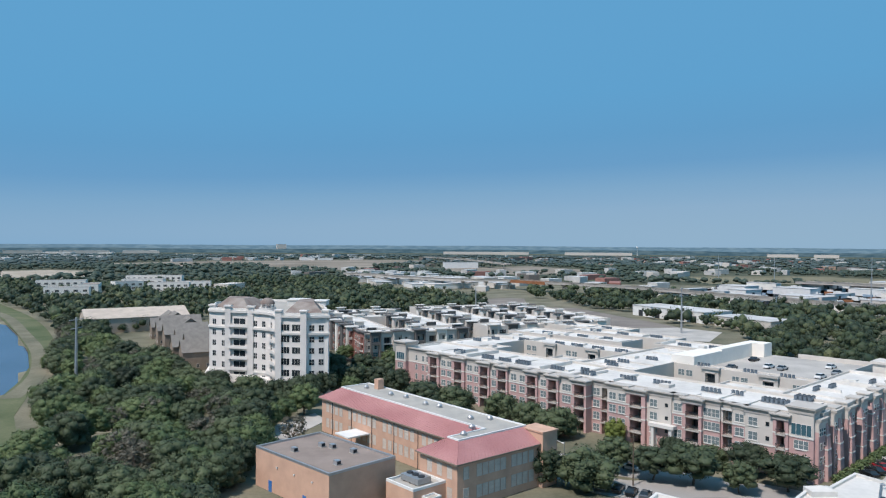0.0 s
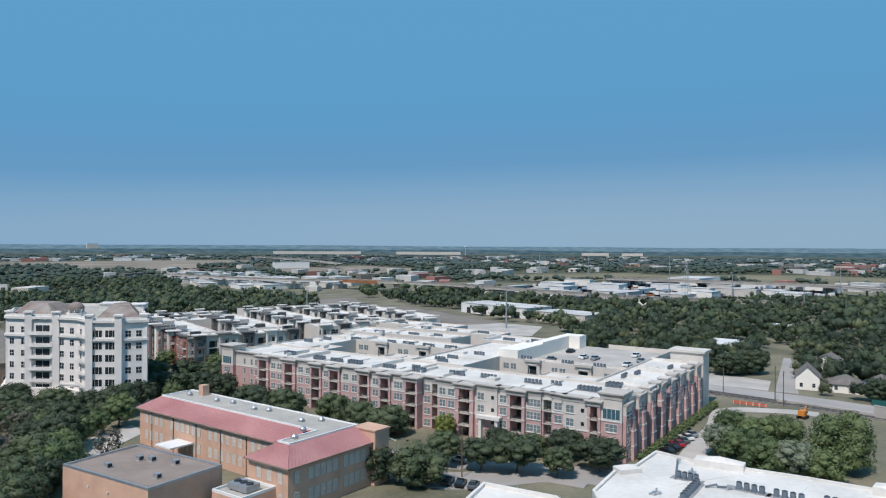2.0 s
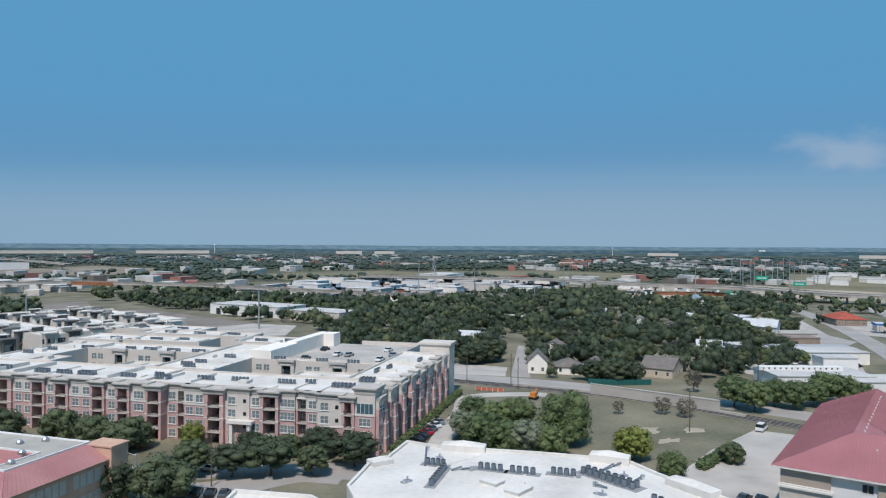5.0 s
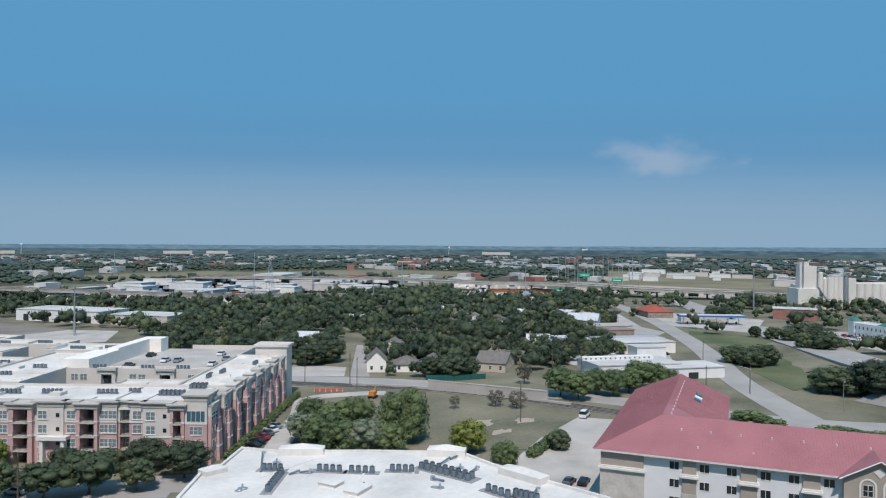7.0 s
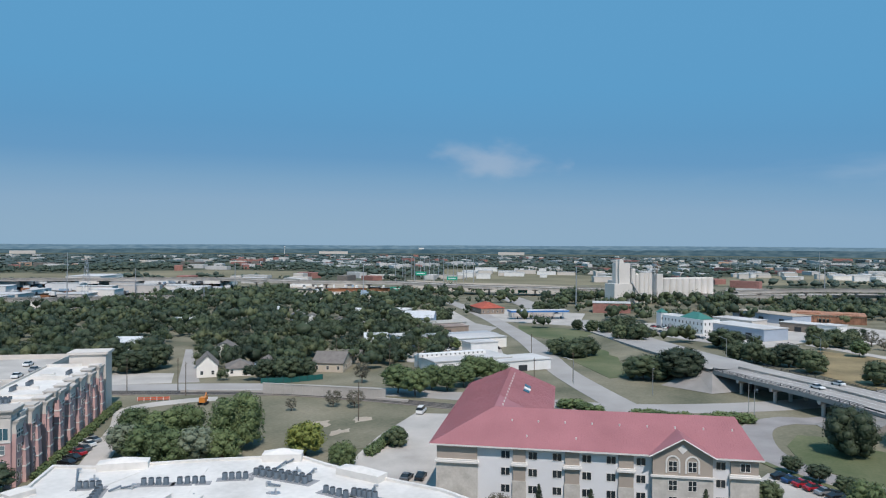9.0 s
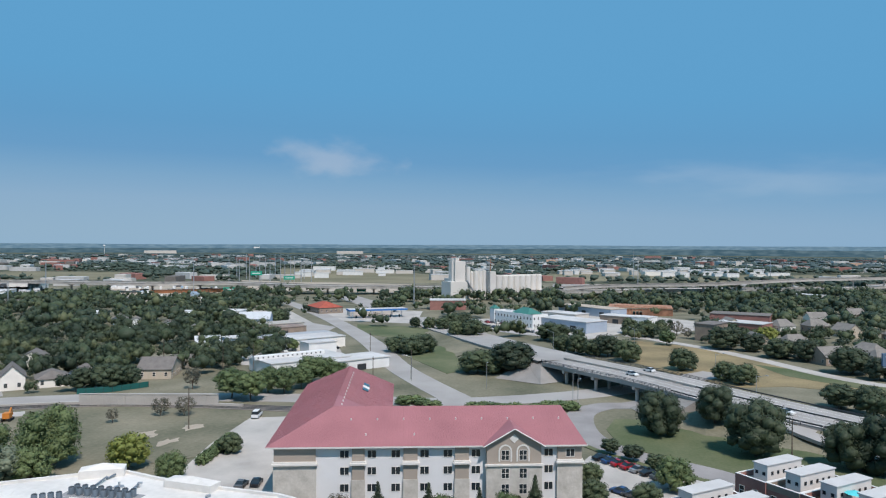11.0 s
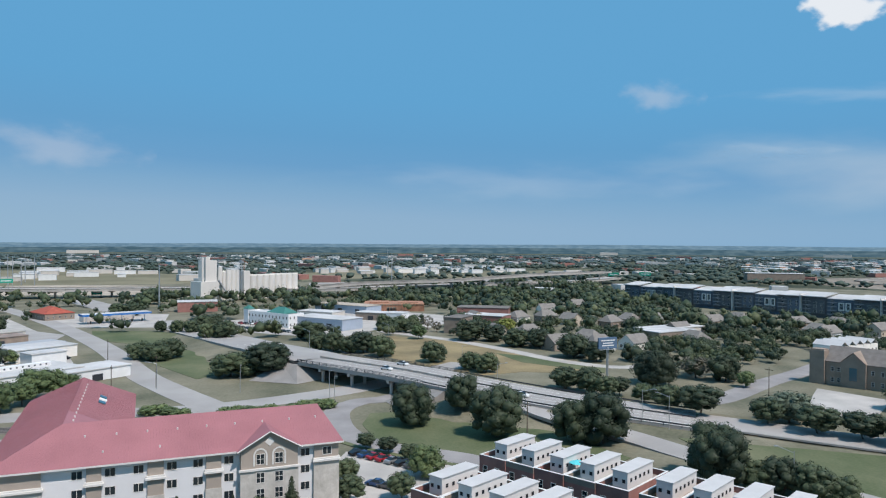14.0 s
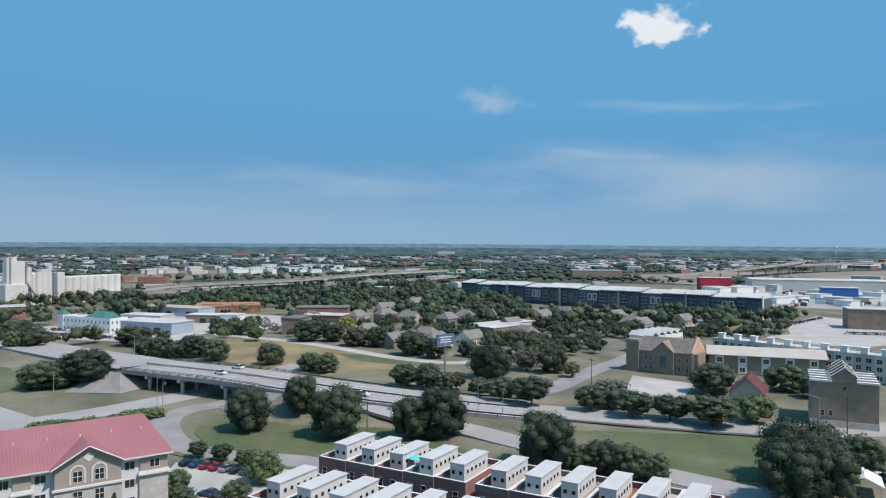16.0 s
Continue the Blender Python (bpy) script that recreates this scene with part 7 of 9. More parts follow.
# construction ground, yards and far fields
ring_in, ring_out = [[(r * math.cos(2 * math.pi * k / 180), r * math.sin(2 * math.pi * k / 180)) for k in range(180)] for r in (940, 4880)]
f = Form()
for k in range(180):
    a, b, c, d = ring_in[k], ring_out[k], ring_out[(k + 1) % 180], ring_in[(k + 1) % 180]
    f.face((*a, -0.2), (*d, -0.2), (*d, 0.015), (*a, 0.015)).face((*a, 0.015), (*b, 0.015), (*c, 0.015), (*d, 0.015))
tagged(new("scrubland", f.mesh("scrubland", mat("scrub", (0.060, 0.078, 0.048), 0.95, 0.35, 0.012, 0.15, tint=(0.115, 0.118, 0.075)))), "dark green scrub of the far plain", "ground", kind="structure")
sheet("yard", [(472.7, 446.8), (525.8, 374.4), (650.2, 447.9), (689.2, 558.6), (622.2, 606.2)], SOIL, "pale bare construction ground", "ground", 0.05)
sheet("field", [(691.7, 393.3), (640.2, 218.2), (786.7, 268.3), (799.2, 438.1)], SOIL, "pale graded slope beside the freeway", "ground", 0.05)
sheet("field", [(38.0, 652.4), (58.9, 663.6), (74.3, 657.4), (70.4, 603.4), (79.0, 572.7), (104.5, 562.2), (142.8, 438.1), (136.4, 385), (90.8, 378), (44.3, 462.9), (28.8, 524.4)], LOTGRAVEL, "bare grey-brown gravel lot", "field", 0.05)
sheet("yard", [(111.2, 427.8), (141.8, 435.0), (160, 412), (138.1, 372), (104, 380)], CONCRETE, "pale concrete yard beside a gravel lot", "yard", 0.06)
sheet("field", [(-763.0, 1666.5), (-580.3, 1927.9), (-242.6, 2150.6), (0.3, 2070.6), (-139.5, 1537.0), (-135.3, 1340.5), (-312.5, 1311.9), (-397.6, 1565.9), (-644.9, 1408.7)], TANLAND, "dry tan fields far away", "field", 0.05)
sheet("field", [(-41.9, 1480.4), (82.6, 1508.0), (189.3, 1625.9), (279.4, 1418.5), (225.0, 1187.6), (112.7, 1179.9), (33.2, 1165.4), (-29.1, 1315.4)], TANLAND, "bare tan ground far away", "field", 0.05)
sheet("field", [(460.1, 1112.1), (568.7, 1153.5), (650.1, 1101.5), (899.8, 1050.4), (946.8, 861.7), (773.4, 703.7), (676.3, 801.3), (557.9, 912.3), (457.9, 928.6), (387.2, 935.8)], MEADOW, "dry meadow strip beside the freeway", "field", 0.05)
sheet("field", [(369.6, 1131.8), (471.7, 1164.8), (637.0, 1166.2), (522.4, 956.2), (345.4, 924.3), (328.8, 1006.7)], MEADOW, "dry meadow strip", "field", 0.045)
sheet("yard", [(188.6, 633.8), (308.5, 515.9), (532.2, 585.0), (657.2, 732.8), (484.8, 904.0), (307.2, 838.1)], CONCRETE, "pale concrete industrial yard", "yard", 0.05)
sheet("field", [(1078.5, -547.3), (1172.3, -809.6), (1256.2, -1237.3), (827.3, -815.0), (852.3, -597.2), (797.7, -511.5), (908.1, -486.3)], TANLAND, "dry railway land", "field", 0.05)
sheet("yard", [(535.6, -343.5), (465.8, -459.2), (716.5, -705.9), (767.0, -484.3)], ROADGREY, "grey concrete yard of warehouses", "yard", 0.05)
sheet("parking_lot", [(393.3, -312.2), (436.7, -371.8), (416.9, -375.1), (374.0, -368.9), (301.9, -297.8), (298, -278.4), (312.2, -264.3), (345.5, -262), (350.3, -281.7)], CONCRETE, "pale car park", "car park", 0.06)
sheet("field", [(-733.2, 1192.9), (-681.3, 1252.2), (-576.3, 1217.2), (-506.5, 1019.1), (-516.2, 909.5), (-548.4, 892.2)], SOIL, "pale sand quarry", "field", 0.05)
sheet("field", [(1223.2, 755.4), (1202.6, 599.6), (1091.1, 376.8), (862.5, 297.8), (793.6, 490.0)], MEADOW, "dry plain beyond the freeway", "field", 0.05)
sheet("field", [(1167.9, 223.4), (1339.4, 138.7), (1347.2, 2.6), (1091.7, 2.0), (938.8, 179.5)], MEADOW, "dry meadow beyond the freeway", "field", 0.05)
sheet("field", [(1147.8, 8.5), (1277.2, -67.4), (1436.8, -331.2), (1261.7, -290.9), (1063.3, -88.8), (1006.6, 7.5)], MEADOW, "dry meadow beyond the freeway", "field", 0.045)
for k in range(4):
    b = thing("steel_beam_stack", "stacks of long rusty steel bridge beams", "beam stack", pose(*(564.8, 443.4), 0, 0, 0, 125), "beam stacks")
    b.matrix_world = pose(590 + 12 * k, 478 - 9 * k, 0, 0, 0, 128)
    for j in range(4):
        part("beam", Form().box(-26, j * 2.6, 0, 26, j * 2.6 + 0.9, 2.6).box(-26, j * 2.6 - 0.3, 2.6, 26, j * 2.6 + 1.2, 2.8), RUST, b)
for p, w, h, z in (((586.6, 414.3), 16, 4, 3), ((697.7, 418.7), 12, 4, 9), ((646.8, 306.8), 9, 4, 2), ((774.8, 511.8), 14, 5, 9), ((991.0, -239.8), 14, 5, 6), ((1010.3, -288.7), 16, 5, 6)):
    s = thing("highway_sign", "green highway sign on posts", "sign", pose(p[0], p[1], 0, 0, 0, math.degrees(math.atan2(p[1], p[0])) - 90), "highway signs")
    part("panel", Form().box(-w / 2, -0.1, z, w / 2, 0.1, z + h), SIGNGREEN, s)
    for x in (-w / 2 + 0.6, w / 2 - 0.6):
        part("post", Form().tube((x, 0.3, 0), (x, 0.3, z + h), 0.25, n=6), STEEL, s)
    part("lettering", Form().box(-w * 0.35, -0.14, z + h * 0.4, w * 0.35, -0.1, z + h * 0.6), WHITEPAINT, s)

rnd = random.Random(5)


def shed_field(poly, n, sizes, seed, mats, label, turn, group="industrial sheds", joined=None):
    """Sheds set at random, but square to one another, in an outline."""
    r = random.Random(seed)
    xs, ys = [p[0] for p in poly], [p[1] for p in poly]
    done = []
    for _ in range(n * 40):
        if len(done) >= n:
            break
        x, y = r.uniform(min(xs), max(xs)), r.uniform(min(ys), max(ys))
        w, d, h = r.uniform(*sizes), r.uniform(*sizes) * 0.6, r.uniform(4, 7.5)
        if not inside(x, y, poly) or any(math.hypot(x - a, y - b) < (w + c) * 0.55 for a, b, c in done):
            continue
        done.append((x, y, w))
        if joined is not None:
            joined.append((x, y, w, d, h, turn + 90 * r.randrange(2), r.choice(mats)))
            continue
        shed_block(x, y, w, d, h, turn + 90 * r.randrange(2), r.choice(mats), LIGHTROOF, label, doors=w > 22, group=group)


shed_field([(192.5, 647.2), (320.5, 535.9), (545.0, 599.1), (638.5, 711.9), (462.6, 862.5), (298.9, 815.2)], 34, (14, 46), 3, [WHITEPAINT, STUCCO, CREAM, CREAM], "pale industrial shed with a white roof", 35)
shed_field([(556.5, -356.9), (482.7, -475.8), (697.7, -687.4), (746.9, -471.6)], 22, (12, 32), 4, [WHITEPAINT, STUCCO, CREAM], "pale industrial shed with a white roof", 20)
shed_field([(-92.5, 821.0), (72.7, 795.9), (85.4, 936.3), (-107.8, 956.7)], 14, (16, 40), 6, [WHITEPAINT, STUCCO], "pale industrial shed with a white roof", 20)
FAR = []      # buildings too far off to count
shed_field([(-1659.1, 3049.2), (-1441.1, 3147.4), (-904.9, 1976.5), (-993.5, 1616.4), (-1246.3, 2027.6)], 26, (20, 90), 40, [WHITEPAINT, STUCCO, CREAM], "low building far away", 10, joined=FAR)
shed_field([(-742.6, 2345.0), (-269.9, 2392.7), (-234.6, 2080.4), (-627.2, 1980.7)], 14, (20, 70), 41, [WHITEPAINT, STUCCO], "low building far away", 17, joined=FAR)
shed_field([(-159.5, 1184.7), (0.3, 1122.5), (0.3, 788.9), (-103.1, 915.3)], 22, (14, 60), 42, [WHITEPAINT, WHITEPAINT, STUCCO], "low building far away", 24, joined=FAR)
shed_field([(0.3, 1031.6), (89.4, 979.1), (72.7, 795.7), (0.3, 809.0)], 12, (14, 50), 43, [WHITEPAINT, STUCCO, CREAM], "low building far away", 31, joined=FAR)
shed_field([(2839.1, 1004.9), (2737.9, 664.2), (2186.7, 530.4), (1882.9, 666.3)], 14, (16, 60), 44, [WHITEPAINT], "low building far away", 10, joined=FAR)
shed_field([(1268.2, 224.8), (1446.3, 9.4), (1252.1, 8.1), (1102.6, 195.4)], 18, (12, 34), 45, [WHITEPAINT, STUCCO], "low building far away", 17, joined=FAR)
shed_field([(1338.6, 69.0), (1513.4, -173.4), (1223.0, -140.2), (1152.2, 59.4)], 20, (12, 40), 46, [WHITEPAINT, WHITEPAINT, CREAM], "low building far away", 24, joined=FAR)
shed_field([(1760.2, -732.5), (2002.4, -1205.3), (1654.1, -1092.7), (1243.6, -551.2)], 40, (16, 70), 47, [STUCCO, REDBRICK, WHITEPAINT, TANBRICK], "low building far away", 31, joined=FAR)
shed_field([(1502.4, 1378.3), (1726.5, 1356.0), (1082.4, 823.1), (1057.8, 941.2)], 36, (14, 46), 48, [WHITEPAINT, STUCCO, REDBRICK], "low building far away", 10, joined=FAR)
shed_field([(1566.7, -913.0), (2016.4, -1985.7), (1387.0, -1366.0), (1133.3, -682.4)], 44, (16, 60), 49, [STUCCO, REDBRICK, WHITEPAINT], "low building far away", 17, joined=FAR)
shed_field([(870, 560), (1180, 640), (1330, 560), (1100, 420), (900, 470)], 22, (14, 40), 50, [WHITEPAINT, STUCCO], "low building far away", 24, joined=FAR)
shed_field([(900, 330), (1300, 420), (1500, 260), (1100, 240)], 16, (14, 40), 51, [WHITEPAINT, STUCCO], "low building far away", 31, joined=FAR)
shed_field([(-300, 1900), (900, 2300), (2200, 1500), (1500, 1100), (500, 1500)], 26, (12, 40), 52, [WHITEPAINT, STUCCO, TANBRICK], "low building far away", 10, joined=FAR)
shed_field([(1500, 500), (2300, 300), (2300, -700), (1500, -300)], 22, (12, 40), 53, [WHITEPAINT, STUCCO, TANBRICK], "low building far away", 17, joined=FAR)
for wall_mat in (WHITEPAINT, STUCCO, CREAM, REDBRICK, TANBRICK):
    f, g = Form(), Form()
    for x, y, w, d, h, turn, m in FAR:
        if m is wall_mat:
            t = pose(x, y, 0, 0, 0, turn)
            f.box(-w / 2, -d / 2, 0, w / 2, d / 2, h, t)
            g.box(-w / 2 - 0.3, -d / 2 - 0.3, h, w / 2 + 0.3, d / 2 + 0.3, h + 0.4, t)
    if f.f:
        tagged(new("far_buildings", f.mesh("far_buildings", wall_mat)), "low buildings scattered over the far plain", "building", kind="stuff")
        tagged(new("far_roofs", g.mesh("far_roofs", LIGHTROOF)), "pale flat roofs of far buildings", "roof", kind="stuff")
for x, y, w, d, h, turn, m in FAR:
    reserve(world_poly(pose(x, y, 0, 0, 0, turn), [(-w / 2, -d / 2), (w / 2, -d / 2), (w / 2, d / 2), (-w / 2, d / 2)]), 8)
shed_block(*(161.8, 490.3), 64, 26, 7, -62, WHITEPAINT, LIGHTROOF, "long white warehouse among trees")
shed_block(*(188.4, 435.6), 40, 22, 6, -62, STUCCO, LIGHTROOF, "pale warehouse with a flat roof")
shed_block(*(526.0, 823.9), 70, 40, 9, 35, CREAM, LIGHTROOF, "large cream warehouse with pale roof")
# apartment houses beyond the river woods
for (x, y), w, tn in (((-315.2, 605.5), 34, 20), ((-320.7, 655.6), 30, 110), ((-375.2, 710.0), 44, 20), ((-306.2, 698.7), 26, 40), ((-309.3, 745.7), 40, 10), ((-260.1, 685.7), 36, 15), ((-242.5, 704.8), 30, 15), ((-327.9, 821.8), 60, 10)):
    b = thing("apartment_building", "white three-storey apartment house far beyond the woods", "building", pose(x, y, 0, 0, 0, tn), "far apartment houses")
    flat_block(b, [(-w / 2, -8), (w / 2, -8), (w / 2, 8), (-w / 2, 8)], 0, 11, CREAM, BROWNROOF, 0.8, 0.4, TRIMW)
    windows(b, (-w / 2, -8), (w / 2, -8), W_WIDE, (1.0, 4.4, 7.8), spread(w, 6, 3))
    windows(b, (-w / 2, 8), (-w / 2, -8), W_WIDE, (1.0, 4.4, 7.8), [4, 11])
    reserve(world_poly(b.matrix_world, [(-w / 2, -8), (w / 2, -8), (w / 2, 8), (-w / 2, 8)]), 6)
for (x, y), w, d, h, wl, lb in (((948.8, -441.3), 70, 26, 13, DARKBRICK, "brown brick hall with a white curved roof"), ((705.6, -469.3), 34, 18, 14, mat("red_panel", (0.38, 0.03, 0.05), 0.6, 0.1), "tall red metal-clad building"), ((584.0, -521.6), 30, 16, 10, BLUEPAINT, "bright blue metal-clad building"), ((687.9, -584.8), 140, 50, 12, STUCCO, "broad warehouse with a white roof"), ((363.3, -356.0), 40, 18, 12, DARKBRICK, "three-storey dark brick building"), ((35.8, 1462.6), 70, 16, 12, WHITEPAINT, "white and brick apartment row far away"), ((3394.9, 2243.6), 30, 20, 26, WHITEPAINT, "far white concrete tower block"), ((-1030, 4590), 60, 20, 39, STUCCO, "far orange brick tower building")):
    shed_block(x, y, w, d, h, math.degrees(math.atan2(y, x)) - 90 + 12, wl, LIGHTROOF, lb, "office_building", False, "far buildings")

sheet("lawn", [(402.3, 193.5), (402.8, 164.0), (384.4, 116.0), (363.8, 102.3), (346.4, 141.0), (364.6, 175.3)], LAWN, "mown lawn beside a street junction", "lawn", 0.045, False)
sheet("lawn", [(327.5, 145.3), (332.4, 117.5), (325.2, 95), (290, 76), (262, 88), (295.5, 117.6)], LAWN, "mown lawn with old oaks", "lawn", 0.045, False)
# long white warehouses and water towers near the horizon
for x, y, w in ((121, 3348, 236), (317, 3335, 157), (660, 3284, 206), (806, 3252, 92), (1428, 3030, 119), (-1688, 2894, 136), (-1491, 3000, 188), (-1294, 3090, 145), (1574, 2957, 91), (3261, -767, 79), (2930, -1623, 101), (2553, 2169, 130), (3004, 1484, 120)):
    shed_block(x, y, w, 40, 12.0, math.degrees(math.atan2(y, x)) - 90, STUCCO, LIGHTROOF, "long white warehouse near the horizon", doors=False, group="horizon warehouses")
for x, y, z in ((2298, 2227, 36), (833, 3090, 41), (2393, -2124, 46)):
    w = thing("water_tower", "white water tower on a slim stem, far away", "water tower", pose(x, y, 0), "water towers")
    part("stem", Form().tube((0, 0, 0), (0, 0, z - 6), 0.9, 0.8, 10), WHITEPAINT, w)
    part("tank", Form().tube((0, 0, z - 7), (0, 0, z - 4.5), 1.2, 4.2, 14).tube((0, 0, z - 4.5), (0, 0, z - 2), 4.2, 4.2, 14).tube((0, 0, z - 2), (0, 0, z), 4.2, 1.4, 14), WHITEPAINT, w)
# paved ground among the shops
sheet("parking_lot", [(416.0, 223.8), (418.9, 161.5), (497.6, 186.1), (493.1, 265.3)], CONCRETE, "pale concrete forecourt", "car park", 0.055)
sheet("parking_lot", [(428, 150), (392, 92), (378, 58), (400, 36), (479.4, 104.2), (449.7, 147.0)], ROADGREY, "worn concrete car park", "car park", 0.055)
sheet("parking_lot", [(469.9, 80.0), (426.2, 5.7), (486.1, -20.1), (548.7, 59.1)], CONCRETE, "pale concrete car park", "car park", 0.055)
sheet("yard", [(337.9, 240.5), (331.3, 184.8), (383.8, 198.6), (421.3, 261.8), (388.3, 276.5)], ROADGREY, "worn gravel yard of workshops", "yard", 0.055)

# lane markings and guard rails of the main road
marks = Form()
run_line = [Vector(p) for p in smooth_line(MAIN[3:9], 10)]
for off_m, dash in ((-7.2, True), (-3.7, True), (3.7, True), (7.2, True), (-10.4, False), (10.4, False), (-0.6, False), (0.6, False)):
    for i in range(len(run_line) - 1):
        a, b = run_line[i], run_line[i + 1]
        u = (b - a).normalized()
        n = Vector((-u.y, u.x, 0))
        L = (b - a).length
        s = 0.0
        while s < L:
            e = min(L, s + (3.0 if dash else L))
            p, q = a + u * s + n * off_m, a + u * e + n * off_m
            z = Vector((0, 0, 0.045))
            marks.face(p - n * 0.09 + z, q - n * 0.09 + z, q + n * 0.09 + z, p + n * 0.09 + z)
            s += 12.0 if dash else L
tagged(new("lane_markings", marks.mesh("lane_markings", PAINT)), "white painted lane lines on the road", "road marking", kind="stuff")
rails = thing("guard_rail", "dark steel guard rail along the main road", "guard rail", pose(0, 0, 0))
for off_m in (-11.1, 11.1, 0.0):
    f = Form()
    pts = [Vector(p) for p in smooth_line([(236, -2, 5.6)] + MAIN[6:9], 6)]
    for a, b in zip(pts, pts[1:]):
        u = (b - a).normalized()
        n = Vector((-u.y, u.x, 0)) * off_m
        f.box(0, -0.06, 0.35, (b - a).length, 0.06, 0.75, Matrix.Translation(a + n) @ u.to_track_quat("X", "Z").to_matrix().to_4x4())
        f.box(-0.08, -0.08, -0.3, 0.08, 0.08, 0.7, Matrix.Translation(a + n))
    part("rail", f, DARKMETAL, rails)

# parasols on the roof decks
for (x, y), c in (((125.3, -24.3), BLUEGLASS), ((124.3, -34.7), TEALPAINT), ((114.3, -7.2), BLUEGLASS)):
    p = thing("parasol", "small teal parasol on a roof deck", "parasol", pose(x, y, 9.98), "deck parasols")
    part("pole", Form().tube((0, 0, 0), (0, 0, 2.2), 0.04, n=6), STEEL, p)
    part("canopy", Form().tube((0, 0, 1.9), (0, 0, 2.4), 1.5, 0.05, 8), mat("teal_cloth", (0.10, 0.55, 0.58), 0.8, 0.05), p)

tent = thing("canopy", "white pitched canopy roof over parked cars", "canopy", pose(*(122.7, -116.0), 0, 0, 0, -40))
part("roof", gable_form(-3.5, -3, 3.5, 3, 2.6, 1.4), WHITEPAINT, tent)
for x, y in ((-3.3, -2.8), (3.3, -2.8), (3.3, 2.8), (-3.3, 2.8)):
    part("post", Form().tube((x, y, 0), (x, y, 2.7), 0.07, n=6), STEEL, tent)

# lorries, trailers and containers standing in the yards, too many to count
rng_box = random.Random(21)
for name, m, count in (("parked_trailers", WHITEPAINT, 260), ("parked_lorries", PAINTS["grey"], 110), ("parked_containers", HOUSE_WALLS[3], 60), ("stacked_goods", RUST, 40)):
    f = Form()
    for poly, share in (([(197.5, 645.5), (317.4, 530.8), (535.6, 592.9), (635.0, 713.0), (469.7, 875.9), (303.0, 826.5)], 0.6), ([(545.8, -350.1), (474.1, -467.3), (697.7, -687.4), (746.9, -471.6)], 0.25), ([(485.3, 451.9), (531.1, 378.2), (632.7, 439.5), (670.7, 543.6), (610.0, 585.4)], 0.15)):
        xs, ys = [p[0] for p in poly], [p[1] for p in poly]
        done = 0
        while done < count * share:
            x, y = rng_box.uniform(min(xs), max(xs)), rng_box.uniform(min(ys), max(ys))
            if inside(x, y, poly):
                w, d, h = rng_box.uniform(3, 9), rng_box.uniform(1.8, 2.6), rng_box.uniform(1.5, 3.6)
                f.box(-w / 2, -d / 2, 0.05, w / 2, d / 2, h, pose(x, y, 0, 0, 0, 35 + 90 * rng_box.randrange(2) + rng_box.uniform(-6, 6)))
                done += 1
    tagged(new(name, f.mesh(name, m)), "vehicles and goods standing in far industrial yards", "vehicles", kind="stuff")

# ---------------------------------------------------------------- wall beside the railway, street and bare patches
p, q = (171.4, 175.7), (185.3, 135.7)
wall_run = thing("retaining_wall", "long plain pale concrete retaining wall beside the railway", "wall", along(p, q))
n = 12
step = dist2(p, q) / n
for i in range(n):
    part("panel", Form().box(i * step + 0.02, 0, 0, (i + 1) * step - 0.02, 0.4, 3.4), CONCRETE, wall_run)
part("coping", Form().box(0, -0.1, 3.4, n * step, 0.5, 3.65), CONCRETE, wall_run)
sheet("street", [(168.1, 214.3), (173.2, 208.8), (224.4, 275.7), (222.3, 277.8)], ROADGREY, "pale concrete side street between gardens", "street", 0.06)
sheet("pavement", [(150.8, 232.6), (166.6, 215.8), (179.3, 230.7), (167.7, 250.6)], CONCRETE, "pale worn paved yard", "pavement", 0.06)
for (x, y), r, seed in (((150.6, 132.5), 4.5, 1), ((147.5, 123.1), 3.0, 2), ((161.9, 126.9), 3.5, 4)):
    rr = random.Random(seed)
    pts = [(x + r * rr.uniform(0.35, 1.0) * math.cos(k * 0.4488) * 1.6, y + r * rr.uniform(0.35, 1.0) * math.sin(k * 0.4488)) for k in range(14)]
    sheet("bare_patch", pts, SOIL, "patch of pale bare soil in a field", "ground", 0.07, False)

# ---------------------------------------------------------------- workshop yard behind the white building
sheet("yard", [(250.6, 172.4), (258.8, 127.4), (360.0, 189.2), (458.4, 273.2), (454.1, 312.3)], CONCRETE, "pale worn concrete yard of workshops", "yard", 0.05, False)
METALROOF = mat("grey_metal_roof", (0.36, 0.37, 0.38), 0.55, 0.2, 0.15, 1.2)
shed_block(*(314.9, 182.9), 34, 13, 4.4, -33, STUCCO, METALROOF, "long grey workshop with a metal roof")
shed_block(*(344.4, 212.4), 26, 12, 3.8, -33, DARKBRICK, BROWNROOF, "low workshop with a brown flat roof")
shed_block(*(302.7, 200.6), 11, 8, 3.2, -33, HOUSE_WALLS[2], METALROOF, "small tan workshop in a yard", doors=False)
shed_block(*(293.1, 160.6), 14, 9, 4.8, -33, WHITEPAINT, LIGHTROOF, "white workshop block beside a street", doors=False)
YARD = random.Random(77)
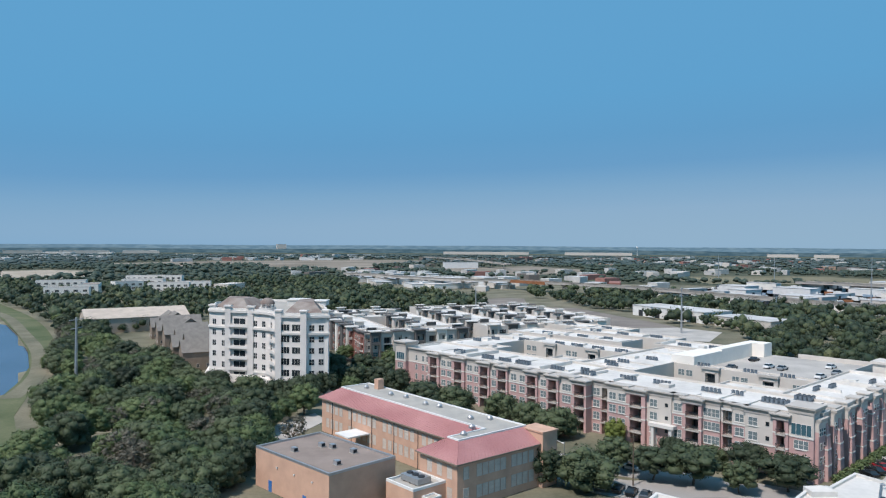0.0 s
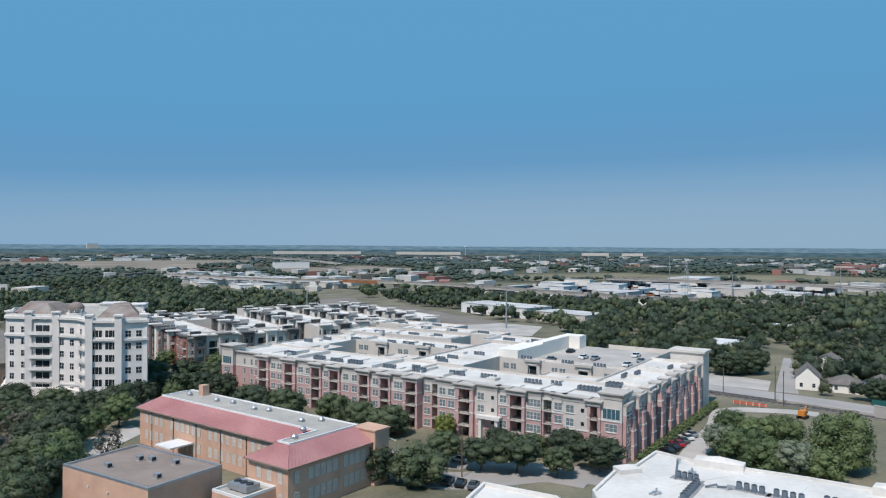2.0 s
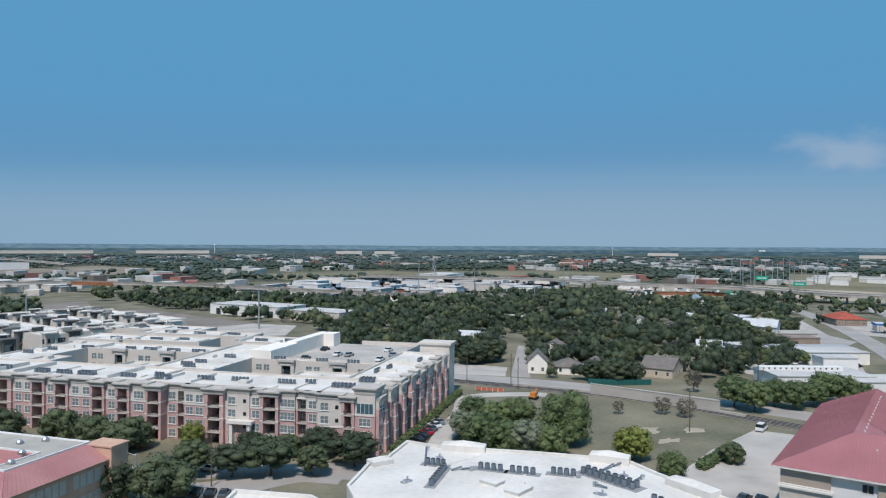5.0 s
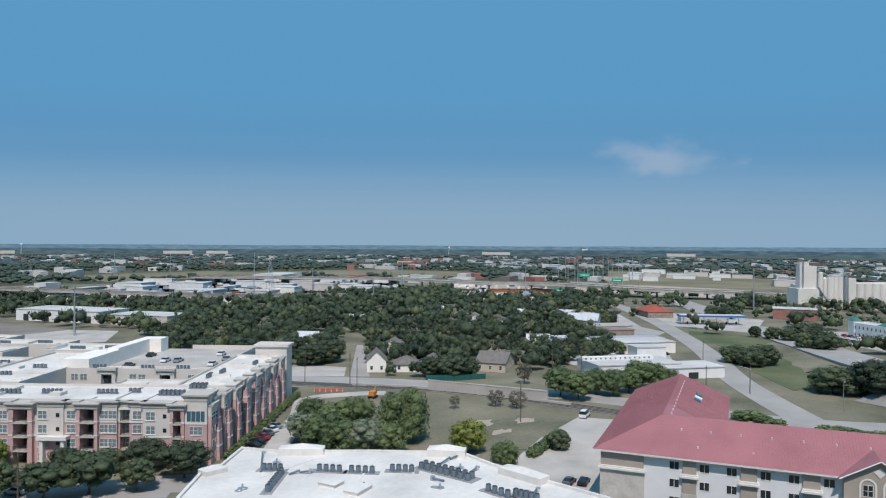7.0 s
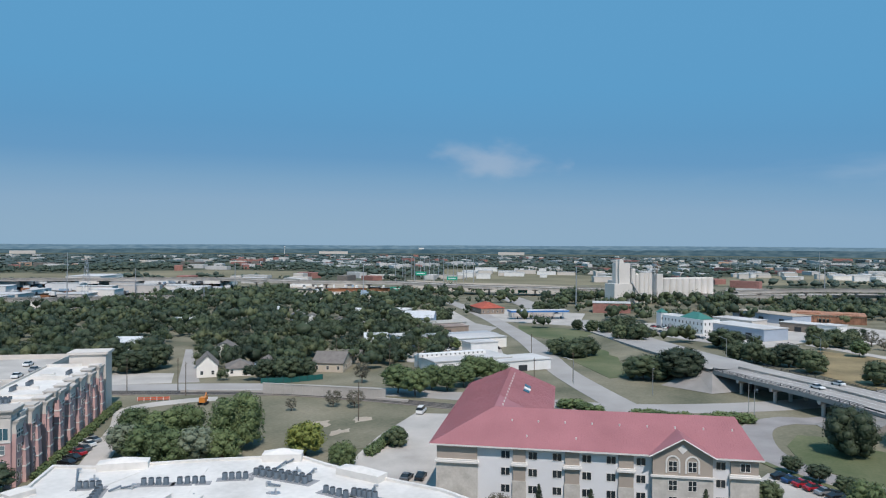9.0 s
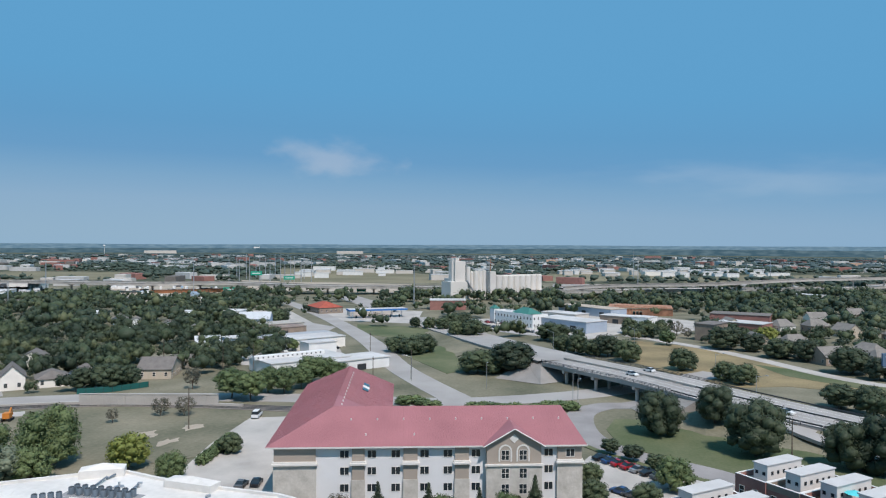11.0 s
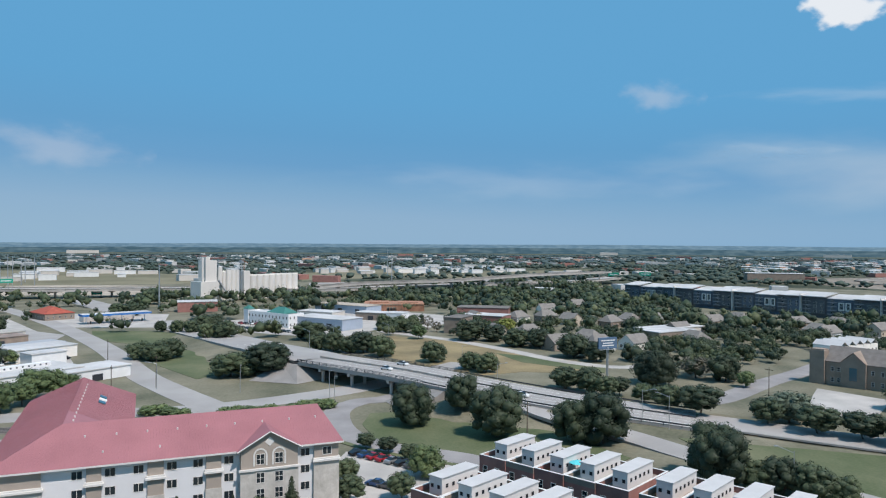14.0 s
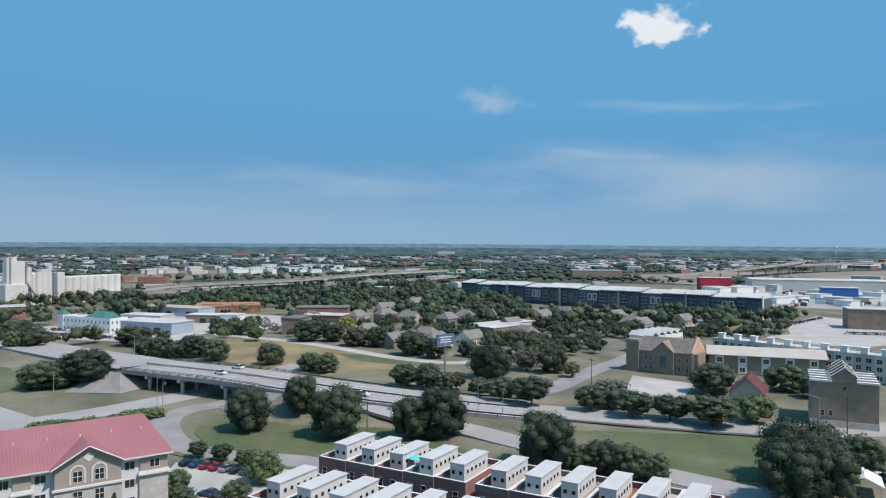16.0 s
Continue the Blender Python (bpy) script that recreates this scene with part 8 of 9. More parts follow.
for i in range(46):
    (x, y), (u, v) = (288.6, 193.6), (292.6, 148.9)
    k = YARD.random()
    px, py = x + (u - x) * k + YARD.uniform(-14, 14), y + (v - y) * k + YARD.uniform(-10, 10)
    if any(inside(px, py, q) for q in KEEP_OUT):
        continue
    if i % 3 == 0:
        park(("white", "silver", "grey", "black", "red", "blue")[i % 6], px, py, YARD.uniform(0, 180))
    else:
        w, d, h = YARD.uniform(0.8, 2.6), YARD.uniform(0.8, 2.0), YARD.uniform(0.6, 1.9)
        c = thing("storage_crate", "weathered crate standing in a workshop yard", "crate", pose(px, py, 0.05, 0, 0, YARD.uniform(0, 90)), "yard crates")
        part("box", Form().box(-w / 2, -d / 2, 0.1, w / 2, d / 2, h), YARD.choice((DARKMETAL, RUST, STEEL, WHITEPAINT, DARKBRICK)), c)
        part("lid", Form().box(-w / 2 - 0.05, -d / 2 - 0.05, h, w / 2 + 0.05, d / 2 + 0.05, h + 0.08), STEEL, c)
        part("skid", Form().box(-w / 2, -d / 3, 0, w / 2, -d / 3 + 0.15, 0.1), RUST, c)
        part("skid", Form().box(-w / 2, d / 3, 0, w / 2, d / 3 + 0.15, 0.1), RUST, c)
sheet("field", [(644.0, 443.0), (683.6, 266.8), (817.7, 319.2), (814.3, 560.1)], SOIL, "pale graded ground beside the freeway", "field", 0.04)
sheet("freeway", [(771.8, 139.6), (902.4, -63.9), (1001.2, -70.9), (891.5, 161.3)], ROADGREY, "wide pale concrete freeway far away", "road", 0.06)
sheet("yard", [(190.5, 640.4), (317.4, 530.8), (538.5, 592.0), (647.7, 722.2), (469.7, 875.9), (303.0, 826.5)], CONCRETE, "pale paved ground between industrial sheds", "yard", 0.05)

# ---------------------------------------------------------------- trees
def leaf_cards(centres, radii_xyz, counts, size, rng, up=0.25, loose=0.6, shell=0.7):
    """Leaf clumps as small three-cornered tufts spread through ellipsoids. Returns vertices and normals."""
    V, N = [], []
    for (cx, cy, cz), (rx, ry, rz), n in zip(centres, radii_xyz, counts):
        d = rng.normal(size=(n, 3))
        d[:, 2] = np.where(d[:, 2] < -0.5, -d[:, 2], d[:, 2])
        d /= np.linalg.norm(d, axis=1)[:, None]
        r = rng.uniform(shell, 1.1, (n, 1)) ** 0.7
        c = d * r * np.array([rx, ry, rz]) + np.array([cx, cy, cz])
        nrm = d + rng.normal(scale=loose, size=(n, 3)) + np.array([0, 0, up])
        nrm /= np.linalg.norm(nrm, axis=1)[:, None]
        t = np.cross(nrm, rng.normal(size=(n, 3)))
        t /= np.linalg.norm(t, axis=1)[:, None]
        b = np.cross(nrm, t)
        s = rng.uniform(0.55, 1.3, (n, 1)) * size
        soft = d * np.array([1 / rx, 1 / ry, 1 / rz]) * rx
        soft = soft / np.linalg.norm(soft, axis=1)[:, None] * 0.6 + nrm * 0.6
        N.append(np.repeat(soft / np.linalg.norm(soft, axis=1)[:, None], 3, axis=0))
        V.append(np.stack([c + t * s, c - t * s * 0.5 + b * s * rng.uniform(0.5, 1.1, (n, 1)), c - t * s * 0.5 - b * s * rng.uniform(0.5, 1.1, (n, 1))], 1))
    return np.concatenate(V).reshape(-1, 3), np.concatenate(N)


def ico(fine):
    """A unit ball of triangles: vertices and faces."""
    bm = bmesh.new()
    bmesh.ops.create_icosphere(bm, subdivisions=2 if fine else 1, radius=1.0)
    bm.verts.ensure_lookup_table()
    v = np.array([q.co[:] for q in bm.verts])
    f = np.array([[q.index for q in p.verts] for p in bm.faces])
    bm.free()
    return v, f


def leaf_mesh(name, leaves, c, r, rng, material, fine=False, fill=0.85):
    """Leaf clumps round lumpy inner masses at the centres c with the radii r."""
    Q, QN = leaves
    V0, F0 = ico(fine)
    m = len(c)
    lump = rng.uniform(0.56, 1.0, (m, len(V0), 1))
    T = (V0[None] * lump * np.array(r)[:, None] * fill + np.array(c)[:, None]).reshape(-1, 3)
    F = (F0[None] + (np.arange(m) * len(V0))[:, None, None] + len(Q)).reshape(-1, 3)
    nq, nt_ = len(Q) // 3, len(F)
    me = bpy.data.meshes.new(name)
    me.vertices.add(len(Q) + len(T))
    me.vertices.foreach_set("co", np.concatenate([Q, T]).astype(np.float32).ravel())
    me.loops.add(nq * 3 + nt_ * 3)
    me.loops.foreach_set("vertex_index", np.concatenate([np.arange(nq * 3), F.ravel()]).astype(np.int32))
    me.polygons.add(nq + nt_)
    me.polygons.foreach_set("loop_start", (np.arange(nq + nt_) * 3).astype(np.int32))
    me.update(calc_edges=True)
    TN = V0[None] / np.array(r)[:, None] * np.array(r)[:, None, :1]
    TN = (TN / np.linalg.norm(TN, axis=2)[:, :, None]).reshape(-1, 3)
    me.normals_split_custom_set_from_vertices(np.concatenate([QN, TN]).tolist())
    me.materials.append(material)
    return me


TREE_LABEL = {"oak": "broad live oak with a dense dark green crown", "elm": "leafy green street tree with an uneven crown",
              "dry": "half-bare tree with thin grey-brown foliage", "yellow": "small tree with yellow-green leaves", "conifer": "small dark pointed conifer", "pale": "airy tree with pale grey-green leaves", "shrub": "low rounded green shrub", "great_oak": "very broad old oak with a dense dark crown", "tall_elm": "tall broad green tree at the edge of a field", "big_oak": "large round oak with a dense dark crown", "street_oak": "dark green street oak on a bare trunk", "bush": "broad bushy tree with foliage to the ground"}


def make_tree(kind, height, spread_r, leaf, seed, cards=1300, size=0.30, trunk_h=0.28):
    rng = np.random.default_rng(seed)
    t = thing("tree" if kind != "shrub" else "shrub", TREE_LABEL[kind], "tree" if kind != "shrub" else "shrub", pose(0, 0, 0))
    tr = Form()
    top = height * (trunk_h + 0.25)
    r = 0.028 * height
    bend = rng.normal(scale=0.25, size=2)
    tr.tube((0, 0, -0.2), (bend[0], bend[1], top * 0.5), r, r * 0.75, 8).tube((bend[0], bend[1], top * 0.5), (0, 0, top), r * 0.75, r * 0.4, 7)
    centres, rads, counts = [], [], []
    n_lobes = 36
    crown_mid = height * (1 + trunk_h) / 2
    crown_h = height * (1 - trunk_h) / 2
    for i in range(n_lobes):
        w = i * 2.4 + rng.uniform(-0.5, 0.5)
        e = -0.93 + 1.83 * (i + rng.uniform(0.1, 0.9)) / n_lobes
        k = math.sqrt(max(0.12, 1 - e * e * (0.5 if e < 0 and trunk_h < 0.1 else 1.0))) * rng.uniform(0.56, 0.80)
        c = (k * spread_r * math.cos(w), k * spread_r * math.sin(w), crown_mid + e * crown_h * rng.uniform(0.66, 0.88))
        centres.append(c)
        s = rng.uniform(0.26, 0.42)
        rads.append((spread_r * s, spread_r * s, crown_h * s))
        counts.append(int(cards * 0.86 / n_lobes * (s / 0.34) ** 2))
        if i % 3 == 0:
            tr.tube((bend[0], bend[1], top * rng.uniform(0.45, 0.8)), (c[0] * 0.8, c[1] * 0.8, c[2] - crown_h * 0.1), r * 0.4, r * 0.1, 5, cap=False)
    if kind == "conifer":
        centres, rads, counts = [], [], []
        for i in range(9):
            q = (i + 0.5) / 9
            w = spread_r * (1.0 - 0.88 * q)
            for j in range(4 if i < 6 else 1):
                a = i * 1.1 + j * 1.57
                k = 0.5 if i < 6 else 0.0
                centres.append((w * k * math.cos(a), w * k * math.sin(a), height * (0.06 + 0.9 * q)))
                rads.append((w * 0.62, w * 0.62, height * 0.07))
                counts.append(int(cards / 27))
    centres.append((0, 0, crown_mid))
    rads.append((spread_r * (0.80 if kind != "conifer" else 0.3), spread_r * (0.80 if kind != "conifer" else 0.3), crown_h * 0.88))
    counts.append(int(cards * 0.14))
    if kind == "dry":
        centres, rads, counts = centres[:-1], [tuple(0.7 * q for q in p) for p in rads[:-1]], counts[:-1]
    part("trunk", tr, BARK, t)
    part("crown", leaf_mesh("crown", leaf_cards(centres, rads, counts, size, rng), centres, rads, rng, leaf, False, 0.55 if kind == "dry" else 0.94 if "oak" in kind else 0.84), None, t)
    return t


TREES = {"oak": [make_tree("oak", 7.7, 4.8, LEAF[0], 11, 3400, 0.20, 0.04), make_tree("oak", 7.2, 4.6, LEAF[0], 12, 3300, 0.20, 0.04), make_tree("oak", 7.8, 4.6, LEAF_DARK, 13, 3300, 0.20, 0.06)],
         "elm": [make_tree("elm", 7.2, 3.9, LEAF[1], 21, 3000, 0.19, 0.16), make_tree("elm", 8.0, 4.4, LEAF[1], 22, 3200, 0.20, 0.14), make_tree("elm", 6.2, 3.6, LEAF[1], 23, 2600, 0.18, 0.2)],
         "dry": [make_tree("dry", 7.6, 3.6, LEAF[2], 31, 2000, 0.15, 0.15), make_tree("dry", 6.6, 3.8, LEAF[2], 32, 1900, 0.15, 0.12)],
         "yellow": [make_tree("yellow", 6.0, 2.7, LEAF[3], 41, 1900, 0.17, 0.06)],
         "pale": [make_tree("pale", 7.0, 4.0, LEAF_PALE, 45, 2600, 0.18, 0.1)],
         "bush": [make_tree("bush", 7.6, 4.6, LEAF[1], 61, 4200, 0.20, 0.0), make_tree("bush", 6.8, 4.2, LEAF[1], 62, 4000, 0.19, 0.0)],
         "street_oak": [make_tree("street_oak", 7.4, 4.4, LEAF[0], 81, 3000, 0.18, 0.20), make_tree("street_oak", 7.0, 4.2, LEAF_DARK, 82, 3000, 0.18, 0.22)],
         "great_oak": [make_tree("great_oak", 12.5, 8.2, LEAF_DARK, 71, 14000, 0.23, 0.0)],
         "tall_elm": [make_tree("tall_elm", 13.0, 6.2, LEAF[1], 72, 9000, 0.23, 0.04)],
         "big_oak": [make_tree("big_oak", 13.2, 6.6, LEAF_DARK, 73, 7000, 0.20, 0.0), make_tree("big_oak", 12.6, 6.9, LEAF_DARK, 74, 7000, 0.20, 0.0)],
         "conifer": [make_tree("conifer", 8.2, 2.3, LEAF_DARK, 91, 2600, 0.15, 0.04)],
         "shrub": [make_tree("shrub", 1.9, 1.4, LEAF[1], 51, 420, 0.14, 0.0)]}
used = set()
FILL = random.Random(7)


def plant(kind, x, y, scale=1.0, group="", z=None):
    """One tree with its foot at x, y."""
    first = FILL.choice(TREES[kind])
    h = land(x, y) if z is None else z
    s = scale * FILL.uniform(0.95, 1.06)
    tall = min(s, 1.1 + (s - 1.1) * 0.35)       # old trees grow broad rather than high
    m = pose(x, y, h - 0.1, 0, 0, FILL.uniform(0, 360)) @ Matrix.Diagonal((s, s, tall * FILL.uniform(0.92, 1.06), 1))
    if first not in used:
        used.add(first)
        first.matrix_world = m
        t = first
    else:
        t = copy_thing(first, Matrix())
        t.matrix_basis = m
    t["group"] = group or "trees"
    return t


KEEP_BOX = [(min(q[0] for q in p), max(q[0] for q in p), min(q[1] for q in p), max(q[1] for q in p), p) for p in KEEP_OUT]


def free(x, y):
    return not any(x0 <= x <= x1 and y0 <= y <= y1 and inside(x, y, p) for x0, x1, y0, y1, p in KEEP_BOX)


def grove(poly, n, kinds, scale=(0.8, 1.2), seed=1, gap=4.0, group="woodland trees"):
    """Up to n trees set at random in an outline, not on roads or in houses."""
    rnd = random.Random(seed)
    xs, ys = [p[0] for p in poly], [p[1] for p in poly]
    done = []
    for _ in range(n * 30):
        if len(done) >= n:
            break
        x, y = rnd.uniform(min(xs), max(xs)), rnd.uniform(min(ys), max(ys))
        if not inside(x, y, poly) or not free(x, y) or any((x - a) ** 2 + (y - b) ** 2 < gap * gap for a, b in done):
            continue
        done.append((x, y))
        plant(rnd.choice(kinds), x, y, rnd.uniform(*scale), group)


# riverside woods
WOOD_A = [(-231.0, 431.0), (-188.1, 348.3), (-156.3, 285.7), (-130.2, 242.2), (-117.5, 206.6), (-104.6, 184.4), (-91.9, 175.4), (-93.6, 163.9), (-92.7, 153.9), (-86, 125), (-45, 118), (-40, 150), (-36, 190), (-42, 228), (-88, 248), (-100, 280), (-150, 330), (-190, 400)]
grove(WOOD_A, 165, ["oak", "elm", "oak", "dry", "elm", "oak", "bush"], (0.8, 1.35), 2, 5.2)

# single trees along the streets and lawns
for x, y, s in [(21.1, 150.1, 1.07), (29.8, 146.8, 1.47), (-5.3, 209.4, 1.5), (3.9, 208.9, 1.35), (16.7, 203.2, 1.11), (23.0, 191.2, 1.11), (29.6, 185.8, 1.31), (53.5, 166.8, 0.73), (61.0, 160.7, 0.66)]:
    plant("oak", x, y, s, "street trees")
for x, y, s in [(38.1, 157.9, 1.0), (44.8, 152.7, 1.25), (52.2, 149.3, 1.42), (66.5, 156.1, 1.0), (70.2, 145.5, 1.36), (59.9, 144.7, 0.9)]:
    plant("street_oak", x, y, s, "street trees")
plant("yellow", 43.6, 180.8, 1.1, "street trees")
for x, y in [(-45.7, 192.5), (-43.9, 201.8), (-43.1, 231.3), (-35.1, 245.0), (-28.6, 255.1), (-27.5, 296.9), (-21.2, 290.4), (-15.9, 245.6), (-30.1, 236.0)]:
    plant('elm', x, y, 0.9, 'street trees')
for x, y, s in [(197.4, 7.1, 0.96), (207.9, -6.8, 0.86), (185.8, -15.2, 1.12), (181.8, -33.9, 0.9), (180.8, -41.4, 0.99), (153.6, -59.3, 0.96), (263.6, -105.3, 0.86), (120.2, -97.6, 0.95), (117.9, -104.0, 0.92), (149.5, -59.2, 0.92)]:
    plant("big_oak", x, y, s, "street trees")
for x, y, s in [(177.8, -131.4, 1.4), (252.2, -108.0, 0.78), (375.4, 10.7, 1.06), (283.8, 185.3, 0.77), (291.3, 173.1, 0.77), (196.8, 139.1, 1.47), (195.7, 131.2, 1.26), (207.6, 132.2, 1.03), (208.7, 126.6, 1.16), (217.8, 125.8, 1.2), (227.5, 127.1, 1.68), (229.9, 122.6, 1.09), (233.9, 119.2, 0.9)]:
    plant("elm", x, y, s, "street trees")
for x, y, s in [(154.0, 2.5, 0.95), (104.4, 143.3, 1.38), (105.4, 137.1, 1.22), (113.5, 129.3, 1.18), (116.9, 155.3, 1.43), (123.9, 154.4, 1.27), (116.8, 165.4, 1.11), (125.1, 103.6, 0.76)]:
    plant("bush", x, y, s, "street trees")
for x, y, s in [(174.6, 17.5, 0.55), (170.9, 12.1, 0.62), (164.3, 6.5, 0.62), (149.0, 19.0, 0.7), (137.8, 17.1, 0.75), (139.6, 7.1, 0.75)]:
    plant("street_oak", x, y, s, "car park trees")
for x, y, s in [(245.2, -43.2, 1.26), (238.2, -50.5, 1.02), (233.4, -54.8, 0.9), (236.7, -59.4, 0.91), (224.1, -64.1, 0.96), (212.4, -67.7, 1.31), (207.3, -75.3, 1.69), (197.6, -90.6, 1.13), (188.3, -99.8, 1.49), (183.7, -109.2, 1.41), (175.7, -116.9, 1.74)]:
    plant("street_oak", x, y, s, "street trees")
for x, y, s in [(269.5, -96.4, 1.96), (417.5, 6.7, 1.19), (406.2, 1.4, 0.98), (204.2, 160.0, 0.98), (169.6, 143.8, 0.79), (172.0, 137.4, 0.89), (158.2, 150.4, 0.59)]:
    plant("dry", x, y, s, "street trees")
for x, y, s in [(202.8, -99.2, 1.77), (103.8, 150.8, 1.25), (109.1, 133.0, 1.4)]:
    plant("pale", x, y, s, "street trees")
for x, y, s in [(130.3, -108.6, 1.21), (256.4, -77.7, 1.0)]:
    plant("great_oak", x, y, s, "street trees")
for x, y, s in [(215.2, -143.0, 1.55), (134.1, -127.0, 1.01), (145.0, -69.3, 0.97), (140.9, -74.2, 1.01), (138.5, -78.5, 0.8), (145.9, -65.0, 0.8), (214.5, -170.1, 1.47), (202.3, -171.5, 1.08), (267.6, 77.1, 1.77), (269.4, 71.2, 1.9), (267.3, 63.9, 1.88), (269.7, 60.5, 1.12), (369.4, 66.4, 2.0), (335.7, 55.9, 1.16), (331.1, 48.3, 1.25), (328.1, 40.7, 1.12), (328.4, 34.3, 1.39), (317.4, 24.9, 1.24), (302.9, 2.1, 1.28), (285.4, -12.4, 0.93), (279.2, -18.5, 1.14), (249.5, -43.9, 1.07), (242.2, -50.7, 1.09), (410.4, 130.3, 1.73), (363.1, 107.8, 1.41), (402.0, 132.2, 1.36), (416.7, 31.6, 1.08), (405.0, 22.2, 1.37), (441.5, 16.2, 0.78), (370.6, -15.5, 1.8), (368.3, -28.1, 1.49)]:
    plant("oak", x, y, s, "street trees")
for x, y, s in [(350.2, -37.6, 1.48), (344.3, -48.4, 1.41), (317.2, -59.3, 1.72), (306.0, -67.2, 1.27), (306.3, 126.9, 1.29), (302.1, 118.1, 1.42), (310.1, 115.1, 1.18), (400.0, 154.3, 0.83), (397.4, 144.1, 0.95), (393.2, 134.9, 0.94), (363.1, 117.0, 1.05), (364.6, 110.6, 1.17), (408.6, 128.6, 1.04), (395.7, 242.0, 1.12), (483.7, 214.7, 1.45), (486.7, 206.2, 1.27), (352.3, 244.2, 1.17), (322.1, 228.3, 0.96), (193.9, 185.6, 1.44), (200.1, 183.3, 1.02), (189.6, 192.3, 1.05), (390.1, 242.9, 1.26), (346.3, 235.5, 1.35), (352.3, 251.3, 1.39), (171.7, 245.5, 1.46), (182.1, 246.0, 1.49), (177.1, 266.2, 1.29), (144.9, 102.9, 0.68)]:
    plant("oak", x, y, s, "street trees")
for x, y, s in [(250.0, -222.0, 1.53), (404.4, -37.7, 2.1), (127.1, 116.4, 1.68)]:
    plant("yellow", x, y, s, "street trees")
for x, y, s in [(122.9, 134.9, 1.13)]:
    plant("tall_elm", x, y, s, "street trees")
for x, y in [(207.4, 83.6), (209.5, 81.5), (207.5, 77.5), (207.8, 61.3), (209.3, 58.5), (208.0, 54.9), (208.0, 51.6), (209.5, 48.7), (213.1, 42.9), (215.4, 39.9), (217.6, 36.9), (217.7, 33.5), (205.6, 73.5)]:
    plant("shrub", x, y, 2.2, "street shrubs")
for x, y in [(-49.4, 139.3), (-45.9, 143.5), (-51.6, 136.3), (-60.1, 136.1), (-67.2, 137.5), (-72.8, 135.9), (-79.6, 140.4), (-46.2, 154.0), (-82.2, 137.2)]:
    plant("oak", x, y, 1.1, "street trees")
for x, y in [(-67.6, 140.6), (-64.2, 150.7), (-77.2, 191.8), (-60.5, 196.0), (-58.0, 176.0)]:
    plant("dry", x, y, 1.3, "street trees")
for x, y in [(-35.8, 249.8), (-30.1, 243.3), (-29.0, 268.0), (-22.5, 243.5), (-20.2, 263.8), (-15.1, 239.1), (-41.9, 277.0), (-38.4, 235.8), (-42.9, 225.6)]:
    plant("oak", x, y, 1.15, "street trees")
for x, y in [(-28.6, 301.1), (-21.7, 297.1), (-41.2, 303.6)]:
    plant("elm", x, y, 1.1, "street trees")
for kind, x, k in (("dry", 12.5, 0.8), ("conifer", 19.5, 1.0), ("conifer", 28.5, 1.0), ("elm", 31.0, 0.75), ("conifer", 37.5, 0.85), ("elm", 42.5, 0.75), ("conifer", 47.5, 1.05), ("elm", 51.5, 0.6)):
    p = m_hot @ Vector((x, -4.5, 0))
    plant(kind, p.x, p.y, k, "trees before the hotel")
for y in range(4, 76, 4):
    p = m_apt @ Vector((AL + 3.2, y, 0))
    plant("shrub", p.x, p.y, 1.1, "hedge beside the apartments")
for i in range(12):
    p, q = (135.4, 103.5), (154.5, 109.4)
    plant("shrub", p[0] + (q[0] - p[0]) * i / 11, p[1] + (q[1] - p[1]) * i / 11, 1.3, "hedge beside the hotel lot")


# woods beyond, too many to count
def woods(name, spots, cards, size, seed, label, tall=(6.0, 10.0), leaf=None, lobes=3, fine=True, wide=1.0):
    """Many distant trees as one sheet of lumpy crowns with leaf clumps on them; spots are x, y, scale."""
    rng = np.random.default_rng(seed)
    c, r, n = [], [], []
    for x, y, s in spots:
        h = rng.uniform(*tall) * s
        w = h * rng.uniform(0.45, 0.62) * wide
        c.append((x, y, h * 0.56))
        r.append((w * 0.9, w * 0.9, h * 0.44))
        n.append(cards)
        for _ in range(lobes):
            a = rng.uniform(0, 6.28)
            k = rng.uniform(0.26, 0.58)
            c.append((x + w * 0.8 * math.cos(a), y + w * 0.8 * math.sin(a), h * rng.uniform(0.30, 0.86)))
            r.append((w * k, w * k, h * k * 0.55))
            n.append(cards // 3)
    Q, QN = leaf_cards(c, r, n, size, rng, 0.3, 0.6, 0.75)
    me = leaf_mesh(name, (Q, QN), c, r, rng, leaf, fine)
    return tagged(new(name, me), label, "woods", kind="stuff")


def scatter(test, r0, r1, a0, a1, area, seed):
    """Spots in a ring sector (bearings in degrees, counter-clockwise from +y)."""
    rnd = random.Random(seed)
    n = int(math.radians(a1 - a0) * (r1 * r1 - r0 * r0) / 2 / area)
    out = []
    for _ in range(n):
        r = math.sqrt(rnd.uniform(r0 * r0, r1 * r1))
        a = radians(rnd.uniform(a0, a1))
        x, y = -r * math.sin(a), r * math.cos(a)
        if test(x, y) and free(x, y):
            out.append((x, y, rnd.uniform(0.6, 1.35)))
    return out


def far_wood(x, y):
    v = noise.noise(Vector((x / 420, y / 420, 0.3))) + 0.5 * noise.noise(Vector((x / 130, y / 130, 4.0)))
    return v > -0.75


